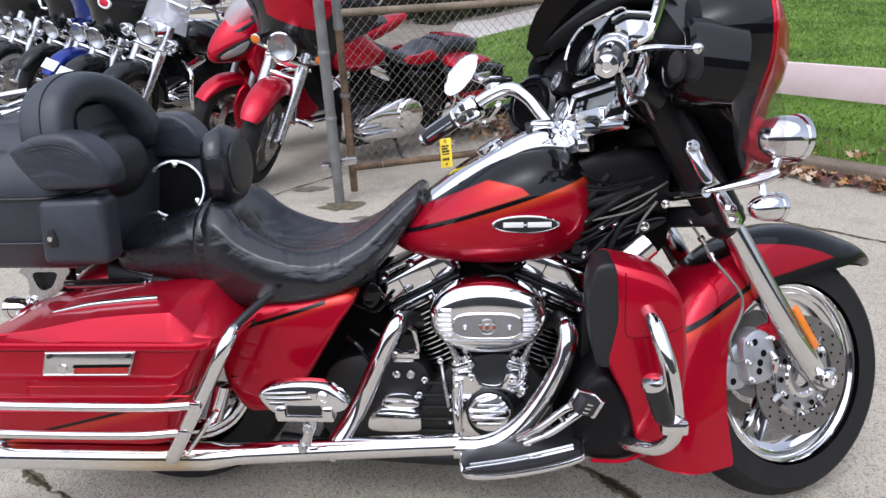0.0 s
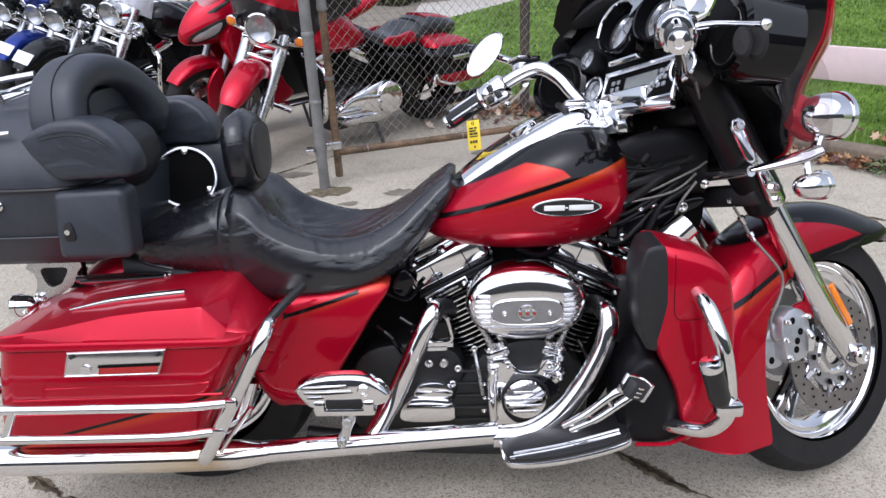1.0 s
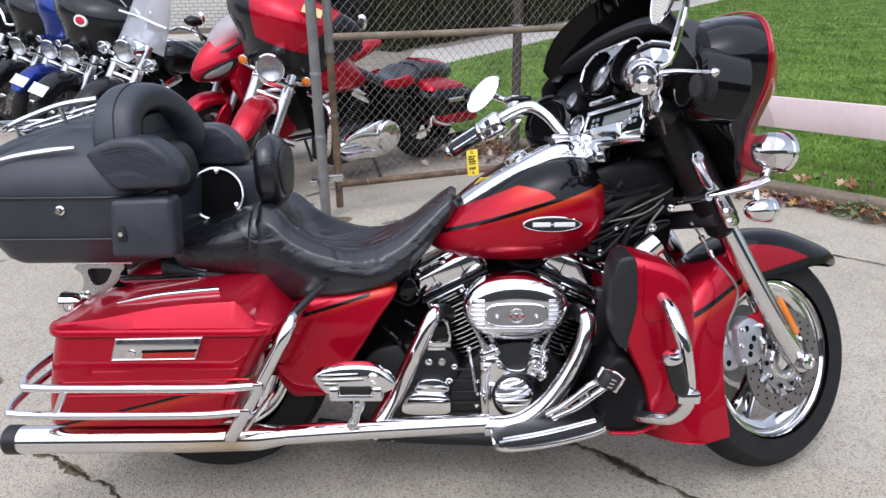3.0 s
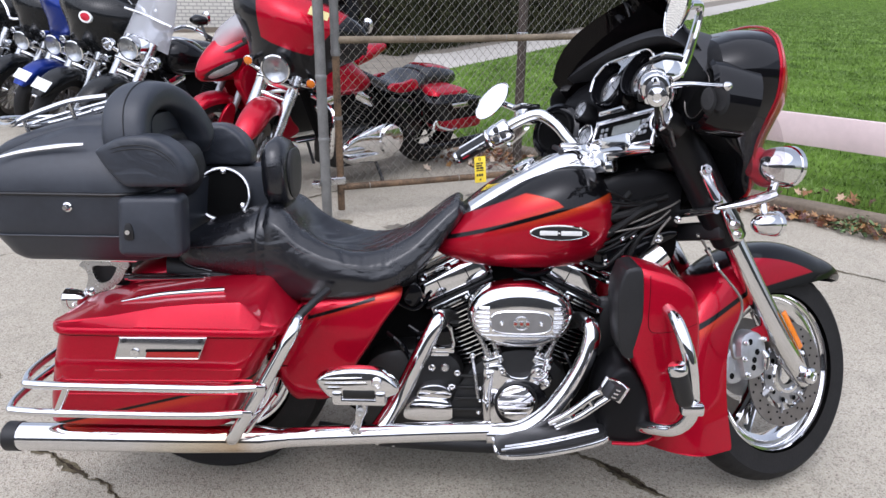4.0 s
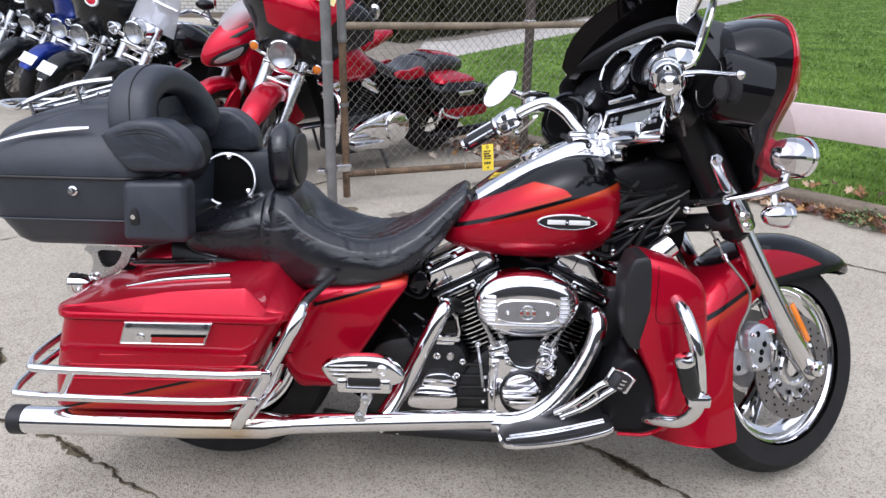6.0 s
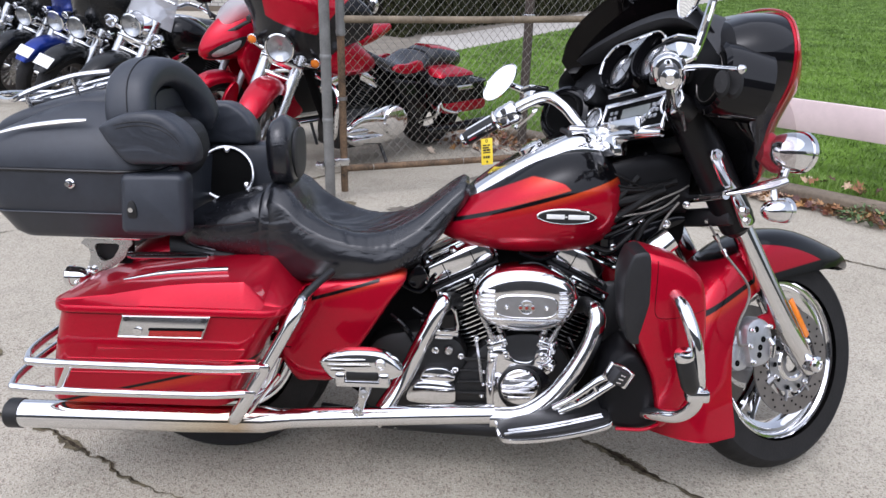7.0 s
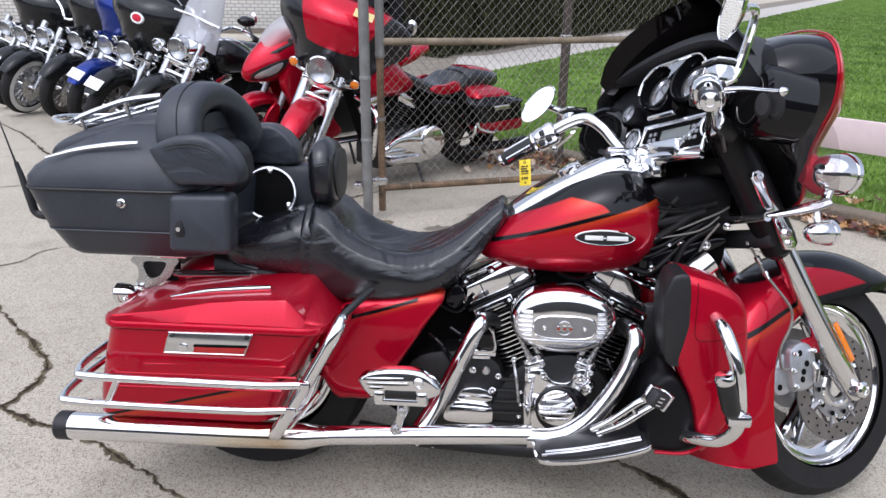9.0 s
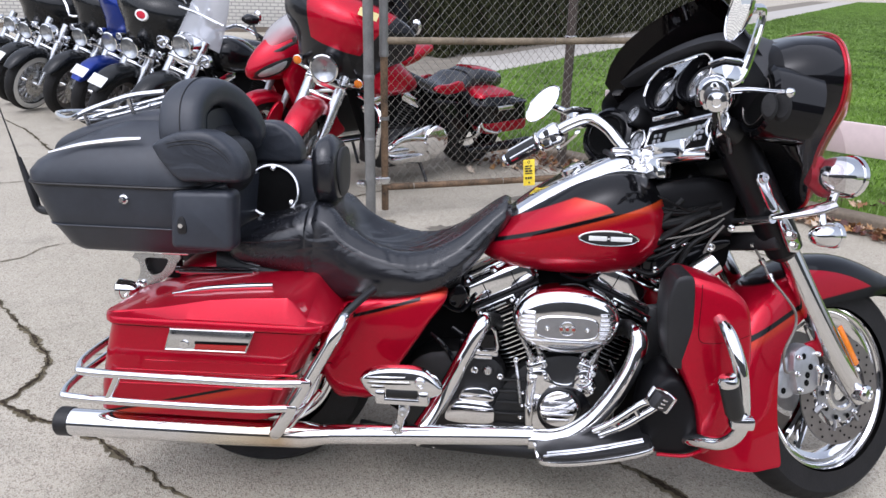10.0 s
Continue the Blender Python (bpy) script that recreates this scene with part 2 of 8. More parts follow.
BAG_PAINT = paint("bag_lacquer", RED, [
    (EMBER, band(-0.27, 1.0, 0.338, 0.36, 0.014)),
    (BLACK, band(-0.27, 1.0, 0.355, 0.3635)),
    (RED, above(0, 0, 1, 0.46)),
])
COVER_PAINT = paint("cover_lacquer", RED, [
    (EMBER, masked(band(-0.30, 1.0, 0.424, 0.440, 0.010), above(1.0, 0, 0, 0.34, 0.10))),
    (BLACK, masked(band(-0.30, 1.0, 0.431, 0.441), above(-1.0, 0, 0, -0.48, 0.004))),
])
FENDER_PAINT = paint("fender_lacquer", RED, [
    (BLACK, above(0, 0, 1.0, 0.55, 0.003)),
    (RED, masked(oval(1.46, 0.40, 0.429, 0.256, 0.0, 0.012), above(0.34, 0, -1.0, -0.158, 0.003))),
    (EMBER, masked(band(-0.46, 1.0, -0.126, -0.10, 0.012), above(-1.0, 0, 0, -1.47, 0.03))),
    (BLACK, masked(band(-0.46, 1.0, -0.108, -0.093), above(-1.0, 0, 0, -1.45, 0.004))),
    (BLACK, masked(above(0.148, 0, -1.0, -0.352, 0.003), above(1.0, 0, 0, 1.48, 0.004))),
])


def ground_material():
    """Old exposed-aggregate concrete: pale cement, dark and light grit, broad damp stains."""
    m = bpy.data.materials.new("aggregate_concrete")
    m.use_nodes = True
    nt = m.node_tree
    b = nt.nodes["Principled BSDF"]
    co = nt.nodes.new("ShaderNodeTexCoord")

    def tex(kind, scale, **kw):
        n = nt.nodes.new(kind)
        n.inputs["Scale"].default_value = scale
        for k, v in kw.items():
            n.inputs[k].default_value = v
        nt.links.new(co.outputs["Object"], n.inputs["Vector"])
        return n

    def mixed(fac, a, bcol, lo, hi, amount=1.0):
        r = nt.nodes.new("ShaderNodeMapRange")
        r.inputs["From Min"].default_value, r.inputs["From Max"].default_value = lo, hi
        r.inputs["To Max"].default_value = amount
        nt.links.new(fac, r.inputs[0])
        x = nt.nodes.new("ShaderNodeMix")
        x.data_type = "RGBA"
        nt.links.new(r.outputs[0], x.inputs[0])
        if isinstance(a, tuple):
            x.inputs[6].default_value = (*a, 1)
        else:
            nt.links.new(a, x.inputs[6])
        x.inputs[7].default_value = (*bcol, 1)
        return x.outputs[2]

    broad = tex("ShaderNodeTexNoise", 0.7, Detail=6.0)
    mid = tex("ShaderNodeTexNoise", 5.0, Detail=8.0)
    grit = tex("ShaderNodeTexVoronoi", 250.0)
    grit2 = tex("ShaderNodeTexVoronoi", 180.0)
    fine = tex("ShaderNodeTexNoise", 240.0, Detail=4.0)
    c = mixed(broad.outputs["Fac"], (0.450, 0.408, 0.328), (0.345, 0.309, 0.240), 0.35, 0.7)
    c = mixed(mid.outputs["Fac"], c, (0.25, 0.230, 0.180), 0.52, 0.72, 0.5)
    sep = nt.nodes.new("ShaderNodeSeparateColor")
    nt.links.new(grit.outputs["Color"], sep.inputs[0])
    c = mixed(sep.outputs[0], c, (0.13, 0.112, 0.085), 0.74, 0.88, 0.58)
    c = mixed(sep.outputs[1], c, (0.60, 0.56, 0.475), 0.74, 0.88, 0.40)
    sep2 = nt.nodes.new("ShaderNodeSeparateColor")
    nt.links.new(grit2.outputs["Color"], sep2.inputs[0])
    c = mixed(sep2.outputs[0], c, (0.17, 0.13, 0.10), 0.87, 0.94, 0.6)
    c = mixed(fine.outputs["Fac"], c, (0.20, 0.185, 0.150), 0.55, 0.75, 0.5)
    nt.links.new(c, b.inputs["Base Color"])
    b.inputs["Roughness"].default_value = 0.92
    bn = nt.nodes.new("ShaderNodeBump")
    bn.inputs["Strength"].default_value, bn.inputs["Distance"].default_value = 0.7, 0.003
    nt.links.new(grit.outputs["Distance"], bn.inputs["Height"])
    nt.links.new(bn.outputs[0], b.inputs["Normal"])
    return m


def glass_material(name, colour, rough=0.02, alpha=0.25, body=0.1):
    m = bpy.data.materials.new(name)
    m.use_nodes = True
    nt = m.node_tree
    b = nt.nodes["Principled BSDF"]
    out = nt.nodes["Material Output"]
    tr = nt.nodes.new("ShaderNodeBsdfTransparent")
    tr.inputs[0].default_value = (*colour, 1)
    b.inputs["Base Color"].default_value = (*[c * body for c in colour], 1)
    b.inputs["Roughness"].default_value = rough
    mx = nt.nodes.new("ShaderNodeMixShader")
    mx.inputs[0].default_value = alpha
    nt.links.new(tr.outputs[0], mx.inputs[1])
    nt.links.new(b.outputs[0], mx.inputs[2])
    nt.links.new(mx.outputs[0], out.inputs[0])
    return m


def brick_wall_material():
    m = mat("white_brick", (0.70, 0.68, 0.62), 0.85, noise_scale=2, noise_amount=0.1, bump=0.2, bump_scale=60)
    nt = m.node_tree
    b = nt.nodes["Principled BSDF"]
    co = nt.nodes.new("ShaderNodeTexCoord")
    turn = nt.nodes.new("ShaderNodeMapping")
    turn.inputs["Rotation"].default_value = (radians(90), 0, 0)
    br = nt.nodes.new("ShaderNodeTexBrick")
    br.inputs["Scale"].default_value = 1.0
    br.inputs["Brick Width"].default_value, br.inputs["Row Height"].default_value = 0.24, 0.105
    br.inputs["Mortar Size"].default_value = 0.013
    br.inputs["Color1"].default_value, br.inputs["Color2"].default_value = (0.72, 0.70, 0.63, 1), (0.64, 0.62, 0.56, 1)
    br.inputs["Mortar"].default_value = (0.36, 0.34, 0.31, 1)
    nt.links.new(co.outputs["Object"], turn.inputs["Vector"])
    nt.links.new(turn.outputs[0], br.inputs["Vector"])
    nt.links.new(br.outputs["Color"], b.inputs["Base Color"])
    return m


WHITE_BRICK = brick_wall_material()
CONCRETE = ground_material()
CLEAR = glass_material("clear_screen", (0.95, 0.93, 0.93), 0.03, 0.07)
SMOKE = glass_material("smoked_screen", (0.06, 0.045, 0.05), 0.03, 0.35)
HAZY = glass_material("hazy_screen", (0.85, 0.86, 0.88), 0.25, 0.40, 0.75)
LENS = glass_material("lamp_lens", (0.92, 0.93, 0.95), 0.05, 0.15)


# ---- mesh helpers ----
def mesh_of(bm, name, material, smooth=35):
    me = bpy.data.meshes.new(name)
    bmesh.ops.recalc_face_normals(bm, faces=bm.faces[:])
    bm.to_mesh(me)
    bm.free()
    for m in (material if isinstance(material, (list, tuple)) else (material,)):
        me.materials.append(m)
    if smooth:
        me.polygons.foreach_set("use_smooth", [True] * len(me.polygons))
        me.set_sharp_from_angle(angle=radians(smooth))
    return me


def part(name, bm, material, parent=None, label="", m=None, smooth=35):
    """One mesh object under a thing or a part, drawn in the thing's own metres."""
    ob = new(name, mesh_of(bm, name, material, smooth))
    ob.parent = parent
    if m is not None:
        ob.matrix_basis = m
    return tagged(ob, label)


def thing(name, label, category, m=None, group="", kind=""):
    ob = new(name)
    ob.empty_display_size = 0.1
    if m is not None:
        ob.matrix_basis = m
    return tagged(ob, label, category, group, kind)


def solid(name, bm, material, label, category, m=None, group="", kind="", smooth=35):
    ob = new(name, mesh_of(bm, name, material, smooth))
    if m is not None:
        ob.matrix_basis = m
    return tagged(ob, label, category, group, kind)


def join(bm, verts, faces):
    vs = [bm.verts.new(v) for v in verts]
    for f in faces:
        try:
            bm.faces.new([vs[i] for i in f])
        except ValueError:
            pass
    return vs


def rings(bm, loops, closed=True, caps=True, wrap=False):
    """Skin a row of loops of points."""
    n = len(loops[0])
    vs = [[bm.verts.new(p) for p in loop] for loop in loops]
    last = len(loops) if wrap else len(loops) - 1
    for i in range(last):
        a, b = vs[i], vs[(i + 1) % len(loops)]
        for j in range(n if closed else n - 1):
            k = (j + 1) % n
            try:
                bm.faces.new((a[j], a[k], b[k], b[j]))
            except ValueError:
                pass
    if caps and closed and not wrap:
        bm.faces.new(vs[0][::-1])
        bm.faces.new(vs[-1])
    return bm


def spline(points, per=6, closed=False):
    """A smooth line through points."""
    p = [Vector(q) for q in points]
    n = len(p)
    out = []
    for i in range(n if closed else n - 1):
        a = p[(i - 1) % n] if closed or i else p[0] * 2 - p[1]
        b, c = p[i], p[(i + 1) % n]
        d = p[(i + 2) % n] if closed or i + 2 < n else c * 2 - b
        for s in range(per):
            u = s / per
            out.append(0.5 * (2 * b + (c - a) * u + (2 * a - 5 * b + 4 * c - d) * u * u + (3 * b - a - 3 * c + d) * u ** 3))
    if not closed:
        out.append(p[-1])
    return out


def tube(points, radius, sides=10, bm=None, closed=False, per=6, straight=False, flat=1.0):
    """A round bar along a line; radius may be one number or one a point."""
    bm = bm or bmesh.new()
    line = [Vector(q) for q in points] if straight else spline(points, per, closed)
    n = len(line)
    if isinstance(radius, (int, float)):
        rad = [radius] * n
    else:
        rad = [radius[min(len(radius) - 1, int(i / max(1, n - 1) * (len(radius) - 1)))] + 0.0 for i in range(n)]
        m = len(radius) - 1
        for i in range(n):
            s = i / max(1, n - 1) * m
            k = min(m - 1, int(s))
            rad[i] = radius[k] + (radius[k + 1] - radius[k]) * (s - k)
    loops, up = [], None
    for i in range(n):
        d = (line[(i + 1) % n] - line[i - 1]) if closed else (line[min(n - 1, i + 1)] - line[max(0, i - 1)])
        d.normalize()
        if up is None:
            up = d.orthogonal().normalized()
        up = (up - d * up.dot(d)).normalized()
        side = d.cross(up)
        loops.append([line[i] + (up * math.cos(a) + side * math.sin(a) * flat) * rad[i] for a in (2 * math.pi * j / sides for j in range(sides))])
    return rings(bm, loops, wrap=closed)


def lathe(profile, sides=32, m=None, bm=None, caps=False, power=2.0):
    """Turn a profile of (radius, height) about z; a power over 2 squares it off."""
    bm = bm or bmesh.new()
    m = m or Matrix()
    turn = [(math.copysign(abs(math.cos(a)) ** (2 / power), math.cos(a)), math.copysign(abs(math.sin(a)) ** (2 / power), math.sin(a))) for a in (2 * math.pi * j / sides for j in range(sides))]
    loops = [[m @ Vector((r * cx, r * cy, h)) for cx, cy in turn] for r, h in profile]
    return rings(bm, loops, caps=caps)


def block(size, centre=(0, 0, 0), bevel=0.005, m=None, bm=None, segments=2):
    bm = bm or bmesh.new()
    made = bmesh.ops.create_cube(bm, size=1.0)["verts"]
    mm = (m or Matrix()) @ Matrix.Translation(centre) @ Matrix.Diagonal((*size, 1))
    if bevel:
        bmesh.ops.scale(bm, vec=size, verts=made)
        edges = list({e for v in made for e in v.link_edges})
        res = bmesh.ops.bevel(bm, geom=edges, offset=bevel, segments=segments, affect="EDGES", profile=0.5)
        vs = {v for f in res["faces"] for v in f.verts} | {v for v in made if v.is_valid}
        bmesh.ops.transform(bm, matrix=(m or Matrix()) @ Matrix.Translation(centre), verts=list(vs))
    else:
        bmesh.ops.transform(bm, matrix=mm, verts=made)
    return bm


def ring_rect(x0, x1, y0, y1, r, z, n=5):
    """A rectangle with round corners at height z."""
    r = min(r, (x1 - x0) / 2 - 1e-4, (y1 - y0) / 2 - 1e-4)
    out = []
    for cx, cy, a0 in ((x1 - r, y1 - r, 0), (x0 + r, y1 - r, 90), (x0 + r, y0 + r, 180), (x1 - r, y0 + r, 270)):
        for i in range(n):
            a = radians(a0 + 90 * i / (n - 1))
            out.append(Vector((cx + r * math.cos(a), cy + r * math.sin(a), z)))
    return out


def stack(sections, bm=None, n=6):
    """A body built up of rounded rectangles: rows of z, x0, x1, y0, y1, corner radius."""
    bm = bm or bmesh.new()
    return rings(bm, [ring_rect(x0, x1, y0, y1, r, z, n) for z, x0, x1, y0, y1, r in sections])


def hull(sections, sides=28, bm=None, per=4):
    """A body along x: rows of x, centre y, bottom z, top z, half width, squareness (2 round, more is boxier)."""
    bm = bm or bmesh.new()
    line = [Vector((s[0], s[1], s[2])) for s in sections]
    rest = [Vector((s[3], s[4], s[5])) for s in sections]
    a, b = spline(line, per), spline(rest, per)
    loops = []
    for p, q in zip(a, b):
        x, y, lo = p
        hi, w, e = q
        c, h = (hi + lo) / 2, max(0.002, (hi - lo) / 2)
        loop = []
        for j in range(sides):
            t = 2 * math.pi * j / sides
            ct, st = math.cos(t), math.sin(t)
            loop.append(Vector((x, y + w * math.copysign(abs(ct) ** (2 / e), ct), c + h * math.copysign(abs(st) ** (2 / e), st))))
        loops.append(loop)
    return rings(bm, loops)


def plate(outline, y0, y1, bevel=0.004, bm=None, smooth=True, per=4):
    """A slab whose side view is the outline (x, z), from y0 to y1, with rounded edges."""
    bm = bm or bmesh.new()
    pts = [(p.x, p.y) for p in spline([(x, z, 0) for x, z in outline], per, True)] if smooth else list(outline)
    n = len(pts)
    area = sum(pts[i][0] * pts[(i + 1) % n][1] - pts[(i + 1) % n][0] * pts[i][1] for i in range(n))
    if area < 0:
        pts = pts[::-1]

    def inset(d):
        out = []
        for i in range(n):
            a, b, c = Vector(pts[i - 1]), Vector(pts[i]), Vector(pts[(i + 1) % n])
            t = c - a
            t = t.normalized() if t.length > 1e-6 else Vector((1, 0))
            out.append((b.x - t.y * d, b.y + t.x * d))
        return out
    s = 1 if y1 > y0 else -1
    loops = []
    for d, y in ((bevel, y0), (bevel * 0.3, y0 + s * bevel * 0.3), (0, y0 + s * bevel), (0, y1 - s * bevel), (bevel * 0.3, y1 - s * bevel * 0.3), (bevel, y1)):
        loops.append([Vector((x, y, z)) for x, z in inset(d)])
    return rings(bm, loops)


def panel_face(outline, y1, bulge):
    """Height of a crowned panel over the side view."""
    xs, zs = [p[0] for p in outline], [p[1] for p in outline]
    cx, cz, hw, hh = (max(xs) + min(xs)) / 2, (max(zs) + min(zs)) / 2, (max(xs) - min(xs)) / 2, (max(zs) - min(zs)) / 2
    return lambda x, z: y1 + bulge * (1 - 0.5 * ((x - cx) / hw) ** 2 - 0.5 * ((z - cz) / hh) ** 2)


def framed(outer, inner, y0, y1, n=40):
    """A flat cast plate (x, z) with a hole through it."""
    def loop(outline, y):
        pts = [Vector((p.x, p.y)) for p in spline([(x, z, 0) for x, z in outline], 12, True)]
        c = sum((Vector(q) for q in inner), Vector((0, 0))) / len(inner)
        out = []
        for j in range(n):
            a = math.tau * j / n
            d = Vector((math.cos(a), math.sin(a)))
            q = max(pts, key=lambda p: (p - c).normalized().dot(d))
            out.append(Vector((q.x, y, q.y)))
        return out
    return rings(bmesh.new(), [loop(outer, y0), loop(outer, y1), loop(inner, y1), loop(inner, y0)], wrap=True)


def pillow(outline, y0, y1, bulge, bm=None, per=5, steps=5):
    """A slab with the outline (x, z) whose outer face (at y1) swells like a moulded panel."""
    bm = bm or bmesh.new()
    pts = [Vector((p.x, 0, p.y)) for p in spline([(x, z, 0) for x, z in outline], per, True)]
    c = sum(pts, Vector()) / len(pts)
    s = 1 if y1 > y0 else -1
    face = panel_face(outline, y1, s * bulge)
    loops = [[Vector((p.x, y0, p.z)) for p in pts]]
    for u in (0, 0.012, 0.03, 0.06, 0.10, 0.2, 0.35, 0.55, 0.75, 0.95):
        k = 1 - u
        edge = s * min(0.4 * bulge, 0.010) * (1 - math.sin(min(1, u / 0.10) * math.pi / 2))
        loops.append([Vector((c.x + (p.x - c.x) * k, face(c.x + (p.x - c.x) * k, c.z + (p.z - c.z) * k) - edge, c.z + (p.z - c.z) * k)) for p in pts])
    return rings(bm, loops)


def aim(at, direction):
    """A pose whose z axis points along direction."""
    return Matrix.Translation(at) @ Vector(direction).to_track_quat("Z", "Y").to_matrix().to_4x4()


def both(bm):
    """Add the mirror image across the middle plane of a vehicle."""
    geom = bmesh.ops.duplicate(bm, geom=bm.verts[:] + bm.edges[:] + bm.faces[:])["geom"]
    vs = [g for g in geom if isinstance(g, bmesh.types.BMVert)]
    for v in vs:
        v.co.y = -v.co.y
    bmesh.ops.reverse_faces(bm, faces=[g for g in geom if isinstance(g, bmesh.types.BMFace)])
    return bm


def bolt_mesh_far(at):
    """A small round nail head facing -y."""
    return lathe([(0.007, 0.0), (0.006, 0.002), (0.0004, 0.003)], 10, aim(at, (0, -1, 0)))

# ---- the place: lot, lawn, pavement, path ----
def flat(name, outline, z, material, label, category, thickness=0.0):
    bm = bmesh.new()
    n = len(outline)
    top = [bm.verts.new((x, y, z)) for x, y in outline]
    bm.faces.new(top)
    if thickness:
        low = [bm.verts.new((x, y, z - thickness)) for x, y in outline]
        for i in range(n):
            bm.faces.new((top[i], low[i], low[(i + 1) % n], top[(i + 1) % n]))
    bmesh.ops.triangulate(bm, faces=bm.faces[:])
    return solid(name, bm, material, label, category, kind="structure", smooth=0)


flat("ground", [(-400, -400), (400, -400), (400, 400), (-400, 400)], 0.0, CONCRETE, "worn exposed-aggregate concrete lot, pale grey and stained", "ground")
# kerb and lawn run along x + y = 6.9
LAWN_EDGE = [(0.30, 6.62), (0.95, 6.05), (2.53, 4.47), (6.0, 1.0), (30.0, -23.0), (140.0, 60.0), (60.8, 118.0), (14.4, 36.0), (3.2, 17.0), (0.16, 11.76), (0.05, 8.2)]
flat("lawn", LAWN_EDGE, 0.075, LAWN, "green mown lawn behind the kerb", "lawn", 0.1)
flat("hedge_bed", [(-7, 14.8), (-2.6, 14.8), (-2.4, 12.0), (-0.36, 11.74), (-0.11, 15.2), (0.49, 15.6), (3.1, 20.4), (12.6, 37.6), (58.0, 120.0), (55.0, 121.0), (11.0, 38.4), (-1.6, 17.0), (-7, 16.4)], 0.008, mat("dusty_bed", (0.19, 0.165, 0.13), 0.95, noise_scale=3, noise_amount=0.4, bump=0.5, bump_scale=60), "dusty pale earth under the hedge", "soil")
flat("path", [(-0.35, 11.74), (0.16, 11.76), (3.2, 17.0), (14.4, 36.0), (60.8, 118.0), (58.0, 120.0), (12.6, 37.6), (3.1, 20.4), (0.5, 15.6), (-0.1, 15.2)], 0.012, PATHWAY, "pale concrete path along a hedge", "path", 0.02)

random.seed(4)
for k in range(7):  # old kerb stones, uneven, butted end to end
    a = Vector((0.95 + 0.72 * k, 5.93 - 0.72 * k, 0))
    bm = block((1.0, 0.15, 0.13), (0, 0, 0.035), 0.022, segments=3)
    for v in bm.verts:
        v.co += noise.noise_vector(v.co * 6 + Vector((k * 7, 0, 0))) * 0.012
    ob = solid("kerb_stone", bm, KERB, "weathered grey-brown concrete kerb at the edge of the lawn", "kerb", pose(a.x, a.y, random.uniform(-0.01, 0.01), 0, 0, -45 + random.uniform(-1, 1)), "kerb of the lawn", "structure")


def inside(x, y, poly):
    hit = False
    for i in range(len(poly)):
        (ax, ay), (bx, by) = poly[i - 1], poly[i]
        if (ay > y) != (by > y) and x < (bx - ax) * (y - ay) / (by - ay) + ax:
            hit = not hit
    return hit


def grass():
    rng = np.random.default_rng(3)
    verts, faces = [], []
    count = 0
    while count < 190000:
        d = rng.random() ** 2.1
        x, y = rng.uniform(0.1, 9.0 + 28 * d), 3.4 + d * 40.0
        if x + y < 7.0 or not inside(x, y, LAWN_EDGE):
            continue
        h = rng.uniform(0.014, 0.038) * (1 + 0.8 * d) * (3.0 if x + y < 7.22 else 1.8 if x + y < 7.4 else 1.0)
        a, w = rng.uniform(0, math.tau), rng.uniform(0.0025, 0.005) * (1 + 10 * d)
        lx, ly = rng.normal(0, 0.022), rng.normal(0, 0.022)
        i = len(verts)
        verts += [(x - w * math.cos(a), y - w * math.sin(a), 0.07), (x + w * math.cos(a), y + w * math.sin(a), 0.07), (x + lx, y + ly, 0.075 + h)]
        faces.append((i, i + 1, i + 2))
        count += 1
    for _ in range(45000):  # coarser tufts on the far lawn
        y = 41.0 + 75.0 * rng.random() ** 1.3
        x = rng.uniform(10.0, 0.95 * y)
        if not inside(x, y, LAWN_EDGE):
            continue
        a, w, h = rng.uniform(0, math.tau), rng.uniform(0.03, 0.07), rng.uniform(0.03, 0.07)
        i = len(verts)
        verts += [(x - w * math.cos(a), y - w * math.sin(a), 0.07), (x + w * math.cos(a), y + w * math.sin(a), 0.07), (x, y, 0.075 + h)]
        faces.append((i, i + 1, i + 2))
    me = bpy.data.meshes.new("grass")
    me.from_pydata(verts, [], faces)
    me.materials.append(BLADE)
    tagged(new("grass", me), "short bright green grass blades of the lawn", "grass", kind="stuff")


grass()


def leaf_material():
    """Dry leaves, each of its own tint: tan, ochre, rust and dark purple-brown."""
    m = mat("dead_leaf", (0.2, 0.1, 0.05), 0.75, bump=0.3, bump_scale=120)
    nt = m.node_tree
    geo, ramp = nt.nodes.new("ShaderNodeNewGeometry"), nt.nodes.new("ShaderNodeValToRGB")
    nt.links.new(geo.outputs["Random Per Island"], ramp.inputs[0])
    ramp.color_ramp.interpolation = "CONSTANT"
    tints = ((0.0, (0.30, 0.17, 0.075)), (0.22, (0.16, 0.055, 0.030)), (0.40, (0.22, 0.10, 0.045)), (0.55, (0.42, 0.29, 0.19)), (0.68, (0.085, 0.038, 0.032)), (0.84, (0.34, 0.18, 0.06)), (0.93, (0.52, 0.42, 0.32)))
    e = ramp.color_ramp.elements
    e[0].position, e[0].color = tints[0][0], (*tints[0][1], 1)
    e[1].position, e[1].color = tints[1][0], (*tints[1][1], 1)
    for p, c in tints[2:]:
        e.new(p).color = (*c, 1)
    nt.links.new(ramp.outputs[0], nt.nodes["Principled BSDF"].inputs["Base Color"])
    return m


DEAD_LEAF = leaf_material()
LOBES = [(1.15, 0.0), (0.42, 0.30), (0.62, 0.78), (0.05, 0.46), (-0.42, 0.72), (-0.38, 0.26), (-0.85, 0.0), (-0.38, -0.26), (-0.42, -0.72), (0.05, -0.46), (0.62, -0.78), (0.42, -0.30)]


